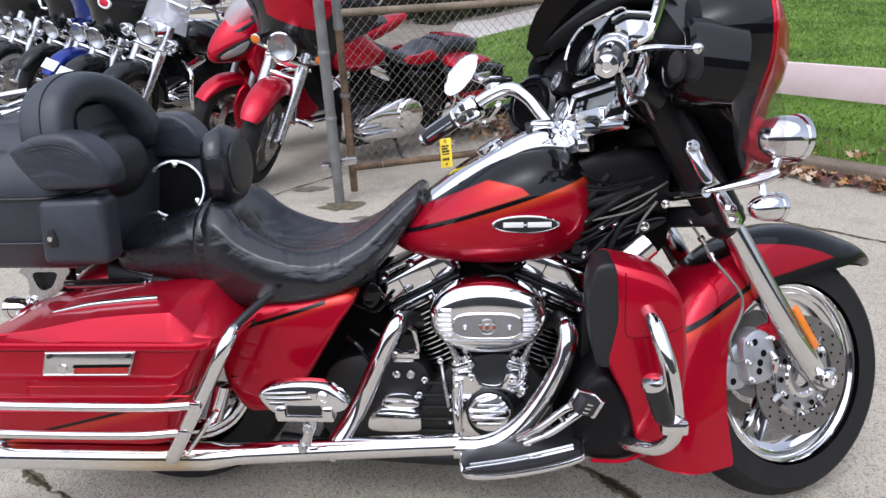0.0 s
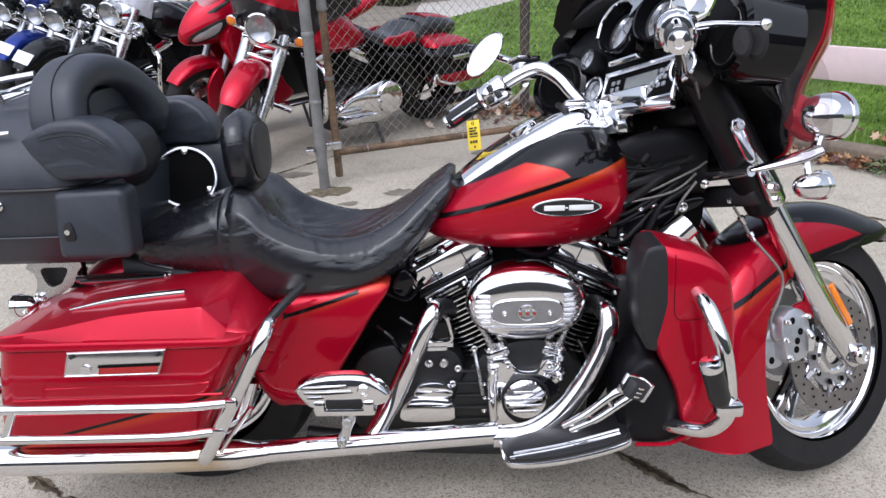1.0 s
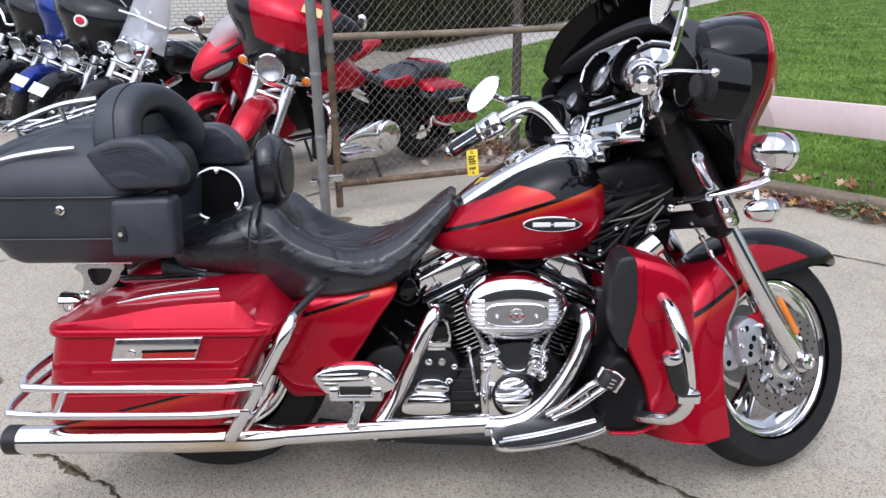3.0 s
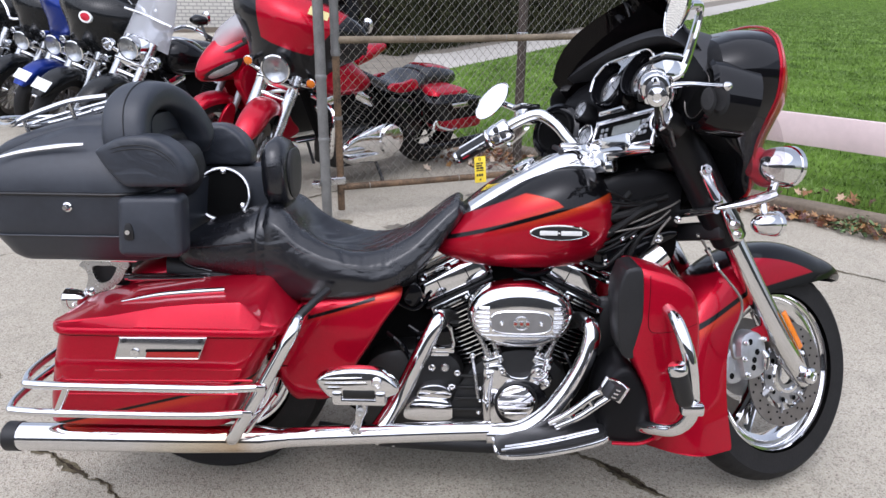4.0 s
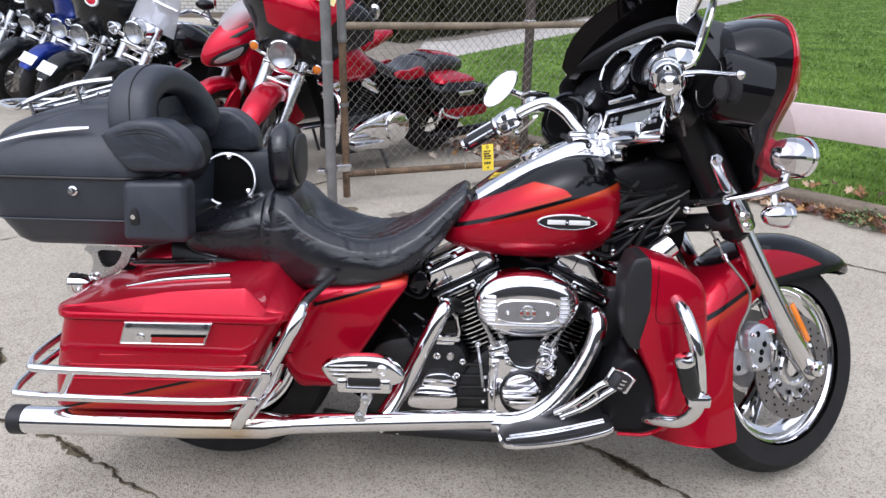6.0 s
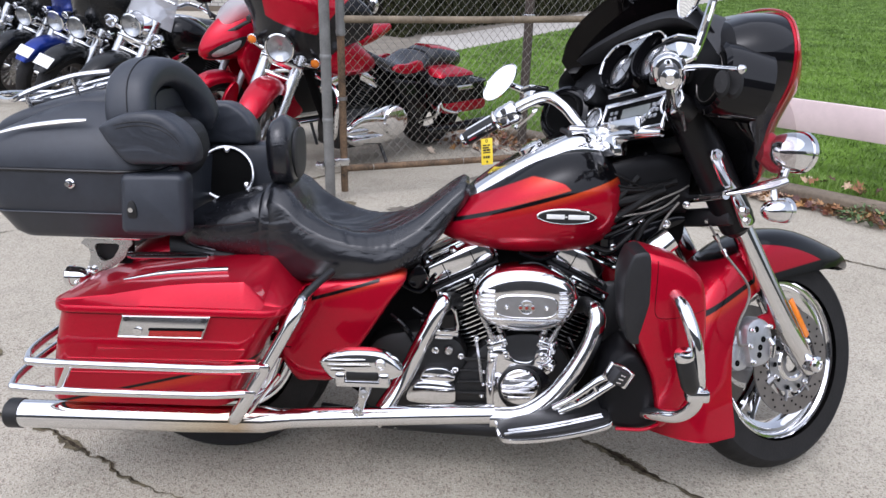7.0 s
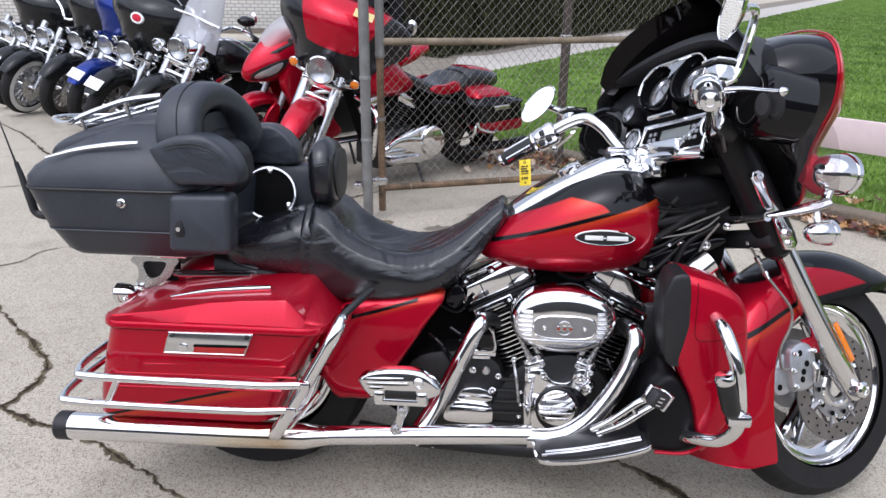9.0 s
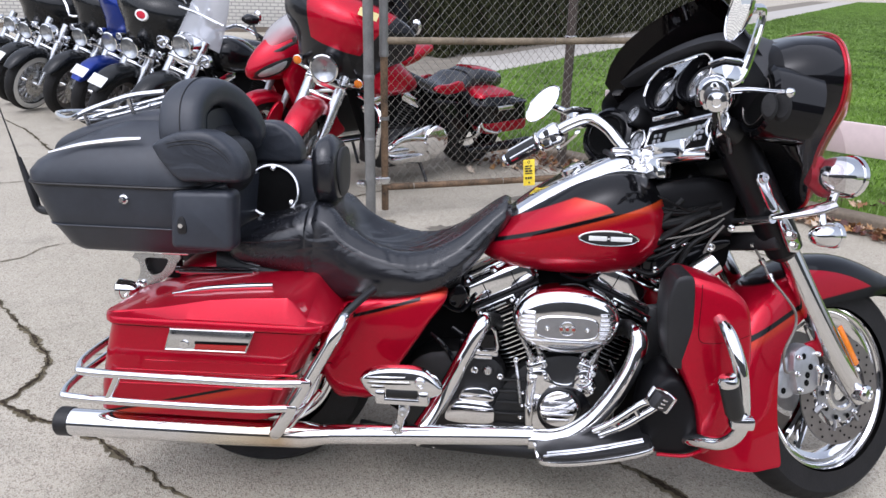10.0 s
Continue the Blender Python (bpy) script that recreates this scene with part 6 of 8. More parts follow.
part("lid_crown", hull([(-0.545, 0, 0.90, 0.925, 0.105, 3.0), (-0.535, 0, 0.90, 0.950, 0.135, 3.4), (-0.505, 0, 0.90, 0.974, 0.152, 3.8), (-0.45, 0, 0.91, 0.998, 0.158, 4), (-0.38, 0, 0.92, 1.020, 0.160, 4), (-0.28, 0, 0.93, 1.043, 0.160, 4), (-0.16, 0, 0.95, 1.055, 0.158, 4), (-0.10, 0, 0.96, 1.050, 0.15, 4)], 40), SMOOTH_VINYL, trunk, "raised middle of the trunk lid")
part("trunk_seam", tube([Vector(p) for p in ring_rect(-0.557, -0.08, -0.2785, 0.2785, 0.085, 0.8575, 8)], 0.004, 6, closed=True, straight=True), BLACK_PLASTIC, trunk)
part("trunk_piping", tube([Vector(p) for p in ring_rect(-0.515, -0.08, -0.261, 0.261, 0.076, 0.7485, 8)], 0.0025, 6, closed=True, straight=True), SMOOTH_VINYL, trunk)
for s in (-1, 1):
    part("lid_trim", tube([(-0.47, s * 0.264, 0.936), (-0.39, s * 0.254, 0.958), (-0.30, s * 0.246, 0.972), (-0.235, s * 0.244, 0.978)], (0.003, 0.006, 0.007, 0.004), 10, flat=0.5), CHROME, trunk, "chrome trim strip")
    lock = part("trunk_lock", lathe([(0.012, 0), (0.012, 0.004), (0.008, 0.006), (0.008, 0.014), (0.006, 0.017), (0.0004, 0.017)], 20, aim((-0.275, s * 0.272, 0.825), (0, s, 0))), CHROME, trunk, "chrome lock")
    pod_face = [(px + 0.020 * math.cos(a), pz + 0.020 * math.sin(a)) for px, pz, a0 in ((-0.008, 0.838, 0), (-0.128, 0.834, 90), (-0.134, 0.722, 180), (-0.012, 0.722, 270)) for a in (radians(a0 + 15 * k) for k in range(7))]
    pod = part("speaker_pod", plate(pod_face, s * 0.215, s * 0.289, 0.014, smooth=False), SMOOTH_VINYL, trunk, "black vinyl speaker pod", None, 60)
    part("pod_latch", plate([(-0.132, 0.768), (-0.126, 0.788), (-0.114, 0.788), (-0.108, 0.768), (-0.110, 0.748), (-0.130, 0.748)], s * 0.286, s * 0.292, 0.002), BLACK_PLASTIC, pod, "black latch")
    part("latch_key", lathe([(0.006, 0), (0.006, 0.008), (0.0004, 0.008)], 12, aim((-0.120, s * 0.291, 0.768), (0, s, 0))), CHROME, pod)
    o = 0.0 if s < 0 else 0.024
    w = 0.0 if s < 0 else -0.035
    bm = hull([(o - 0.186, s * (0.250 + w), 0.955, 0.970, 0.034, 3.0), (o - 0.166, s * (0.249 + w), 0.928, 0.982, 0.045, 5.0), (o - 0.122, s * (0.250 + w), 0.882, 1.000, 0.050, 6.5), (o - 0.075, s * (0.250 + w), 0.879, 1.006, 0.051, 6.5), (o - 0.037, s * (0.250 + w), 0.879, 1.001, 0.050, 6.5), (o - 0.002, s * (0.248 + w), 0.879, 0.980, 0.048, 6.0), (o + 0.022, s * (0.246 + w), 0.880, 0.952, 0.045, 5.0), (o + 0.034, s * (0.244 + w), 0.884, 0.930, 0.036, 3.6), (o + 0.038, s * (0.243 + w), 0.892, 0.918, 0.026, 2.6)], 44)
    pad = part("arm_pad", bm, PAD_VINYL, trunk, "padded vinyl armrest")
    for dz in (0.0, 0.009):
        part("stitching", tube([(o - 0.160, s * (0.2935 + w), 0.966 - dz), (o - 0.12, s * (0.3000 + w), 0.978 - dz), (o - 0.075, s * (0.3008 + w), 0.983 - dz), (o - 0.037, s * (0.2998 + w), 0.976 - dz), (o - 0.004, s * (0.2955 + w), 0.954 - dz), (o + 0.016, s * (0.2915 + w), 0.925 - dz), (o + 0.024, s * (0.288 + w), 0.900 - dz)], 0.0014, 6), BLACK_PLASTIC, pad)
far_at, far_n = Vector((-0.021, 0.132, 0.797)), Vector((0.30, -0.91, 0.28)).normalized()
sp = part("speaker", lathe([(0.0005, 0.003), (0.071, 0.0), (0.077, 0.004), (0.079, 0.0), (0.081, -0.03)], 36, aim(far_at, far_n)), DARK, trunk, "black passenger speaker with a chrome ring")
bm = tube([aim(far_at, far_n) @ Vector((0.0785 * math.cos(0.1745 * k), 0.0785 * math.sin(0.1745 * k), 0.004)) for k in range(36)], 0.0052, 10, closed=True, straight=True)
for k in range(3):
    lathe([(0.009, 0.0), (0.009, 0.008), (0.004, 0.010), (0.0004, 0.010)], 12, aim(far_at, far_n) @ Matrix.Rotation(2.1 * k + 1.5, 4, "Z") @ Matrix.Translation((0.070, 0, 0)), bm)
part("speaker_ring", bm, BRIGHT_RING, sp)
part("pod_box", block((0.21, 0.10, 0.20), (0.005, 0.225, 0.785), 0.03), SMOOTH_VINYL, trunk)
arch = [(-0.138, -0.205, 0.94), (-0.143, -0.198, 1.00), (-0.145, -0.165, 1.052), (-0.138, -0.09, 1.084), (-0.125, 0.0, 1.086), (-0.105, 0.09, 1.055), (-0.085, 0.155, 1.00), (-0.075, 0.185, 0.93)]
arch = [(x, (-0.205 + (y + 0.205) * 0.80) * 1.02, z + 0.005) for x, y, z in arch]
part("passenger_backrest", sweep_band(arch, 0.056, 0.037, 3.2, 32), SMOOTH_VINYL, trunk, "wrap-round padded passenger backrest")
line = spline(arch, 6)
seam = []
for i in range(1, 26):
    t = (line[i + 1] - line[i - 1]).normalized()
    n = t.cross(Vector((1, 0, 0))).normalized()
    seam.append(line[i] - n * 0.0380 + Vector((0.012 - 0.0006 * i, 0, 0)))
part("backrest_seam", tube(seam, 0.0016, 6, straight=True), BLACK_PLASTIC, trunk)
part("lumbar_pad", hull([(-0.19, -0.03, 0.86, 0.985, 0.09, 3.2), (-0.14, -0.03, 0.84, 1.010, 0.105, 3.4), (-0.105, -0.03, 0.83, 1.006, 0.105, 3.4), (-0.082, -0.03, 0.84, 0.990, 0.09, 3.0)], 32), CUSHION, trunk, "black upper back cushion")
part("lumbar_cushion", hull([(-0.11, -0.050, 0.84, 0.940, 0.070, 2.6), (-0.085, -0.050, 0.82, 0.972, 0.086, 2.8), (-0.058, -0.050, 0.82, 0.974, 0.088, 2.8), (-0.036, -0.050, 0.84, 0.960, 0.080, 2.6), (-0.022, -0.050, 0.87, 0.930, 0.056, 2.4)], 32), CUSHION, trunk, "black lumbar cushion")
part("trunk_front", block((0.05, 0.34, 0.16), (-0.128, 0, 0.79), 0.02), BLACK_PLASTIC, trunk)
side = [(-0.215, 1.092), (-0.306, 1.079), (-0.381, 1.055), (-0.440, 1.032)]
rail = [(x, -0.14, z) for x, z in side] + [(-0.482, -0.128, 1.014), (-0.535, -0.085, 1.012), (-0.585, -0.03, 1.018), (-0.592, 0.0, 1.020), (-0.590, 0.05, 1.021), (-0.560, 0.105, 1.020), (-0.500, 0.135, 1.022)] + [(x, 0.14, z) for x, z in reversed(side)]
rack = part("luggage_rack", tube(rail, 0.0072, 10), CHROME, trunk, "chrome luggage rack")
for y, x, drop in ((-0.075, -0.245, 0.0), (-0.028, -0.255, 0.010), (0.028, -0.255, 0.010), (0.075, -0.245, 0.0)):
    part("rack_bar", tube([(x, y, 1.075 - drop), (-0.36, y, 1.044 - drop), (-0.47, y, 1.013 - drop * 0.6), (-0.545, y, 1.006)], 0.0048, 8), CHROME, rack)
for s in (-1, 1):
    for x, z in ((-0.315, 1.072), (-0.44, 1.028)):
        part("rack_foot", tube([(x, s * 0.14, z), (x + 0.004, s * 0.122, z - 0.045)], 0.0055, 8, straight=True), DULL_CHROME, rack)
for x, z in ((-0.315, 1.054), (-0.44, 1.016)):
    part("rack_bar", tube([(x, -0.135, z), (x, 0.135, z)], 0.0045, 8, straight=True), CHROME, rack)
part("antenna", tube([(-0.662, -0.10, 0.885), (-0.69, -0.10, 0.98), (-0.80, -0.10, 1.36)], (0.004, 0.002, 0.0016), 8), BLACK_PLASTIC, trunk, "black whip antenna")
part("antenna_base", tube([(-0.56, -0.10, 0.75), (-0.618, -0.10, 0.755), (-0.635, -0.10, 0.80), (-0.665, -0.10, 0.90)], (0.012, 0.011, 0.012, 0.006), 10), BLACK_PLASTIC, trunk, "black antenna mount")
for s in (-1, 1):
    part("trunk_bracket", framed([(-0.345, 0.645), (-0.27, 0.648), (-0.196, 0.648), (-0.212, 0.628), (-0.226, 0.598), (-0.265, 0.568), (-0.320, 0.545), (-0.345, 0.546), (-0.322, 0.585), (-0.322, 0.62)], [(-0.302, 0.634), (-0.268, 0.637), (-0.238, 0.634), (-0.248, 0.610), (-0.262, 0.594), (-0.286, 0.588), (-0.300, 0.606)], s * 0.122, s * 0.130), DULL_CHROME, bike, "cast metal trunk bracket with a window")
    part("lamp_housing", block((0.11, 0.03, 0.075), (-0.268, s * 0.095, 0.610), 0.012), BLACK_PLASTIC, bike, "black rear lamp housing")
    part("bracket_rail", block((0.17, 0.014, 0.010), (-0.262, s * 0.128, 0.654), 0.003), CHROME, bike)
    part("bracket_bolt", bolt_mesh((-0.315, s * 0.130, 0.562), (0, s, 0), 0.009), CHROME, bike)
    sig = part("rear_signal", bullet((-0.365, s * 0.14, 0.545), (-1, 0, 0), 0.027, 0.045), CHROME, bike, "chrome rear signal")
    part("lens", lens_mesh((-0.372, s * 0.14, 0.545), (-1, 0, 0), 0.026), LENS, sig)
    part("mount_bar", tube([(-0.205, s * 0.15, 0.612), (0.03, s * 0.152, 0.621)], 0.009, 10, straight=True), CHROME, bike)
part("rear_fender", fender_mesh(rear_c, [(8, 0.345, 0.30, 0.10), (50, 0.35, 0.27, 0.11), (100, 0.36, 0.26, 0.115), (140, 0.37, 0.26, 0.115), (175, 0.38, 0.30, 0.11), (200, 0.38, 0.33, 0.10)], 0.11), RED_PAINT, bike, "red rear fender")

def brown_tint(name, x0, x1):
    """Chrome with a straw and brown tint between two places along the pipe."""
    m = mat(name, (0.78, 0.78, 0.79), 0.07, 1.0)
    nt = m.node_tree
    b = nt.nodes["Principled BSDF"]
    co, sep = nt.nodes.new("ShaderNodeTexCoord"), nt.nodes.new("ShaderNodeSeparateXYZ")
    nt.links.new(co.outputs["Object"], sep.inputs[0])
    up, ramp = nt.nodes.new("ShaderNodeMapRange"), nt.nodes.new("ShaderNodeValToRGB")
    up.inputs["From Min"].default_value, up.inputs["From Max"].default_value = x0, x1
    nt.links.new(sep.outputs["X"], up.inputs[0])
    nt.links.new(up.outputs[0], ramp.inputs[0])
    e = ramp.color_ramp.elements
    e[0].position, e[0].color = 0.0, (0.78, 0.78, 0.79, 1)
    e[1].position, e[1].color = 1.0, (0.78, 0.78, 0.79, 1)
    for p, c in ((0.35, (0.76, 0.70, 0.58, 1)), (0.62, (0.62, 0.50, 0.36, 1)), (0.72, (0.74, 0.70, 0.66, 1))):
        e.new(p).color = c
    nt.links.new(ramp.outputs[0], b.inputs["Base Color"])
    return m


SATIN = mat("satin_plate", (0.70, 0.70, 0.71), 0.16, 1.0, noise_scale=6, noise_amount=0.05, rough_var=0.05)
TINTED_CHROME = brown_tint("brown_tinted_chrome", -0.15, 0.30)

# hard bags with lids, latches and guard rails
BAG = [(0.262, -0.345, 0.100, 0.150, 0.320, 0.05), (0.272, -0.362, 0.118, 0.145, 0.338, 0.055), (0.34, -0.350, 0.155, 0.142, 0.352, 0.06), (0.45, -0.322, 0.208, 0.140, 0.366, 0.06), (0.515, -0.302, 0.245, 0.140, 0.373, 0.06), (0.528, -0.300, 0.250, 0.140, 0.373, 0.06)]
LID_RIDGE = [(-0.308, 0.549), (-0.278, 0.554), (-0.161, 0.568), (-0.034, 0.594), (0.05, 0.603), (0.166, 0.610), (0.178, 0.600), (0.215, 0.558), (0.272, 0.550)]
LID_TOP = [(-0.308, 0.550), (-0.296, 0.555), (-0.232, 0.576), (-0.143, 0.599), (0.0, 0.615), (0.10, 0.624), (0.195, 0.631), (0.207, 0.626), (0.257, 0.570), (0.272, 0.551)]
for s in (-1, 1):
    def sided(rows):
        return stack([(z, x0, x1, min(s * a, s * b), max(s * a, s * b), r) for z, x0, x1, a, b, r in rows], n=7)
    bag = part("saddlebag", sided(BAG), BAG_PAINT, bike, "red hard saddlebag with a black and orange stripe")
    part("bag_lid", lid_mesh(s, LID_RIDGE, LID_TOP), RED_PAINT, bag, "red bevelled bag lid")
    part("bag_seam", tube([Vector(p) for p in ring_rect(-0.303, 0.256, min(s * 0.14, s * 0.376), max(s * 0.14, s * 0.376), 0.06, 0.529, 7)], 0.003, 6, closed=True, straight=True), DARK, bag)
    part("lid_strip", tube([(-0.158, s * 0.280, 0.584), (-0.06, s * 0.281, 0.602), (0.03, s * 0.282, 0.612), (0.110, s * 0.282, 0.619)], (0.003, 0.0085, 0.0095, 0.0085), 12, flat=1.2), CHROME, bag, "chrome lid strip")
    for z, x0, x1 in ((0.435, -0.20, 0.165), (0.405, -0.28, 0.19), (0.365, -0.30, 0.15)):
        part("bag_crease", tube([(x0, s * 0.3575 + s * (z - 0.40) * 0.12, z - 0.004), (x1, s * 0.3575 + s * (z - 0.40) * 0.12, z + 0.004)], 0.0035, 6, straight=True), RED_PAINT, bag)
    latch = part("bag_latch", plate([(-0.121, 0.530), (0.093, 0.533), (0.072, 0.474), (-0.137, 0.471)], s * 0.368, s * 0.388, 0.004, smooth=False), SATIN, bag, "brushed chrome latch plate")
    part("latch_slot", plate([(-0.055, 0.497), (0.075, 0.500), (0.068, 0.479), (-0.060, 0.477)], s * 0.386, s * 0.3895, 0.001, smooth=False), RED_LENS, latch)
    part("slot_shadow", plate([(-0.057, 0.4985), (0.077, 0.5015), (0.0755, 0.4955), (-0.0585, 0.4925)], s * 0.3885, s * 0.3905, 0.0005, smooth=False), DARK, latch)
    part("latch_rim", tube([(-0.118, s * 0.388, 0.527), (0.089, s * 0.388, 0.530), (0.069, s * 0.388, 0.477), (-0.134, s * 0.388, 0.474)], 0.0022, 8, closed=True, straight=True), CHROME, latch)
    for x, z in ((-0.108, 0.521), (0.078, 0.524)):
        part("latch_screw", bolt_mesh((x, s * 0.388, z), (0, s, 0), 0.004), BLACK_PLASTIC, latch)
    bm = lathe([(0.011, 0), (0.011, 0.004), (0.006, 0.005), (0.0004, 0.004)], 16, aim((-0.085, s * 0.388, 0.489), (0, s, 0)))
    part("latch_lock", bm, CHROME, latch)
    guard = part("bag_guard", tube([(0.300, s * 0.23, 0.553), (0.304, s * 0.31, 0.562), (0.305, s * 0.355, 0.562), (0.293, s * 0.380, 0.535), (0.256, s * 0.385, 0.467), (0.195, s * 0.392, 0.359), (0.150, s * 0.39, 0.28), (0.130, s * 0.36, 0.252), (0.12, s * 0.30, 0.24)], 0.0165, 14), CHROME, bike, "chrome bag guard")
    part("guard_stay", tube([(0.300, s * 0.34, 0.565), (0.330, s * 0.30, 0.592), (0.362, s * 0.24, 0.612)], 0.010, 10), BLACK_PLASTIC, guard, "black stay up to the saddle")
    part("guard_rail", tube([(0.212, s * 0.405, 0.412), (0.10, s * 0.418, 0.412), (-0.20, s * 0.420, 0.413), (-0.325, s * 0.418, 0.414), (-0.352, s * 0.405, 0.416), (-0.375, s * 0.33, 0.418), (-0.38, s * 0.16, 0.42)], 0.0105, 12), CHROME, guard)
    part("guard_rail", tube([(0.175, s * 0.402, 0.342), (0.06, s * 0.418, 0.342), (-0.25, s * 0.420, 0.342), (-0.372, s * 0.418, 0.344), (-0.398, s * 0.405, 0.347), (-0.412, s * 0.33, 0.352), (-0.41, s * 0.16, 0.36)], 0.0105, 12), CHROME, guard)
    part("guard_link", tube([(-0.242, s * 0.420, 0.413), (-0.275, s * 0.420, 0.343)], 0.009, 10, straight=True, flat=0.6), CHROME, guard)
    cover = part("side_cover", pillow([(0.225, 0.50), (0.29, 0.560), (0.42, 0.578), (0.545, 0.590), (0.50, 0.51), (0.446, 0.425), (0.395, 0.345), (0.352, 0.292), (0.30, 0.286), (0.248, 0.290), (0.205, 0.385)], s * 0.12, s * 0.19, 0.030), COVER_PAINT, bike, "red side cover with a black stripe", None, 50)
    part("cover_crease", tube([(0.225, s * 0.2075, 0.387), (0.40, s * 0.2085, 0.398)], 0.002, 6, straight=True), DARK, cover)
    muf = part("muffler", tube([(-0.452, s * 0.30, 0.213), (0.0, s * 0.30, 0.216), (0.19, s * 0.30, 0.219), (0.27, s * 0.295, 0.222)], (0.037, 0.037, 0.034, 0.022), 24, straight=True), TINTED_CHROME, bike, "long chrome muffler")
    part("muffler_tip", tube([(-0.488, s * 0.30, 0.213), (-0.482, s * 0.30, 0.213), (-0.448, s * 0.30, 0.213)], (0.034, 0.039, 0.039), 24, straight=True), BLACK_PLASTIC, muf, "black end cap")
    part("heat_shield", tube([(0.24, s * 0.295, 0.222), (0.45, s * 0.275, 0.226), (0.65, s * 0.255, 0.228), (0.79, s * 0.235, 0.225)], 0.026, 20), CHROME, muf, "chrome exhaust shield")

for s in (-1, 1):
    part("guard_strut", tube([(0.245, s * 0.35, 0.37), (0.165, s * 0.355, 0.265)], 0.006, 8, straight=True), CHROME, bike, "thin chrome strut")
    part("shock_absorber", tube([(0.20, s * 0.20, 0.36), (0.17, s * 0.21, 0.27)], (0.022, 0.026, 0.022), 14, straight=True), CHROME, bike, "chrome shock cover")
    part("guard_clamp", block((0.030, 0.026, 0.020), (0.222, s * 0.40, 0.412), 0.006), CHROME, bike)
    part("guard_clamp", block((0.030, 0.026, 0.020), (0.185, s * 0.398, 0.343), 0.006), CHROME, bike)

# engine
FIN = mat("fin_black", (0.03, 0.03, 0.032), 0.22, 0.6, noise_scale=30, noise_amount=0.3)
CRANK = Vector((0.868, 0, 0.235))
part("crankcase", plate([(0.70, 0.14), (0.68, 0.25), (0.74, 0.36), (0.83, 0.41), (0.93, 0.41), (1.01, 0.33), (1.02, 0.20), (0.96, 0.13)], -0.125, 0.125, 0.02), WRINKLE, bike, "black crankcase")
part("gearbox", plate([(0.44, 0.16), (0.43, 0.33), (0.50, 0.40), (0.66, 0.40), (0.72, 0.33), (0.72, 0.15)], -0.115, 0.12, 0.02), WRINKLE, bike, "black gearbox")
for ang, face in ((-27, -1), (25, 1)):
    d = Vector((math.sin(radians(ang)), 0, math.cos(radians(ang))))
    cyl = part("cylinder", cylinder_mesh(CRANK, ang, 0.165, 0.33, 0.094, 12), FIN, bike, "black finned cylinder with polished fin edges")
    part("cylinder_head", cylinder_mesh(CRANK, ang, 0.325, 0.365, 0.088, 3), FIN, cyl)
    m = Matrix.Translation(CRANK) @ Matrix.Rotation(radians(ang), 4, "Y") @ Matrix.Translation((0, 0, 0.395))
    bm = block((0.212, 0.156, 0.078), (0, 0, 0.012), 0.022, m=m, segments=5)
    part("rocker_base", bm, CHROME, cyl, "chrome rocker box")
    part("rocker_gasket", block((0.206, 0.150, 0.008), (0, 0, -0.030), 0.002, m=m), BLACK_PLASTIC, cyl)
    for x in (-0.040, 0.045):
        part("rocker_seam", tube([m @ Vector((x, -0.0775, -0.022)), m @ Vector((x, -0.0785, 0.025)), m @ Vector((x, -0.072, 0.044)), m @ Vector((x, -0.055, 0.0515)), m @ Vector((x, 0.03, 0.0515))], 0.0014, 6, straight=True), DARK, cyl)
    for x in (-0.078, 0.002, 0.080):
        part("rocker_bolt", bolt_mesh(m @ Vector((x, -0.060, 0.050)), m.to_3x3() @ Vector((0, -0.5, 1)), 0.009), CHROME, cyl)
    bm = block((0.116, 0.010, 0.026), (face * 0.030, -0.094, -0.040), 0.003, m=m)
    part("head_trim", bm, CHROME, cyl)
    part("trim_bar", block((0.108, 0.003, 0.018), (face * 0.030, -0.0985, -0.040), 0.001, m=m), GLOSS_BLACK, cyl)
    part("trim_line", block((0.060, 0.002, 0.004), (face * 0.030, -0.1005, -0.040), 0.0005, m=m), DULL_CHROME, cyl)
    bm = block((0.178, 0.112, 0.022), (0, 0.006, 0.056), 0.009, m=m, segments=3)
    part("rocker_cap", bm, CHROME, cyl, "chrome rocker cap")
    for x in (-0.105, 0.105):
        part("rocker_end", block((0.012, 0.118, 0.056), (x, 0.004, 0.004), 0.005, m=m), CHROME, cyl)
    for x in (-0.047, 0.047):
        part("trim_screw", bolt_mesh(m @ Vector((x + face * 0.030, -0.0995, -0.040)), (0, -1, 0), 0.0045), CHROME, cyl)
    for x in (0.0, 0.030):
        base = Vector((CRANK.x + face * (0.050 + x), -0.112 - x * 0.2, 0.392))
        top = base + d * 0.12
        part("pushrod_tube", tube([base, base.lerp(top, 0.16), base.lerp(top, 0.17), base.lerp(top, 0.30), base.lerp(top, 0.31), top], (0.011, 0.011, 0.0085, 0.0085, 0.0065, 0.0065), 12, straight=True), DULL_CHROME, cyl, "chrome pushrod tube")
    bm = bmesh.new()
    fm = aim(CRANK, d)
    for k in range(12):
        h = 0.165 + 0.165 * (k + 0.5) / 12
        r = 0.0945 * (1.0 + 0.06 * (k > 7))
        lathe([(r - 0.001, h - 0.0021), (r + 0.0008, h - 0.0014), (r + 0.0008, h + 0.0014), (r - 0.001, h + 0.0021)], 36, fm, bm, power=3.4)
    part("fin_edge", bm, BRIGHT_RING, cyl, "polished fin edges")["kind"] = "stuff"
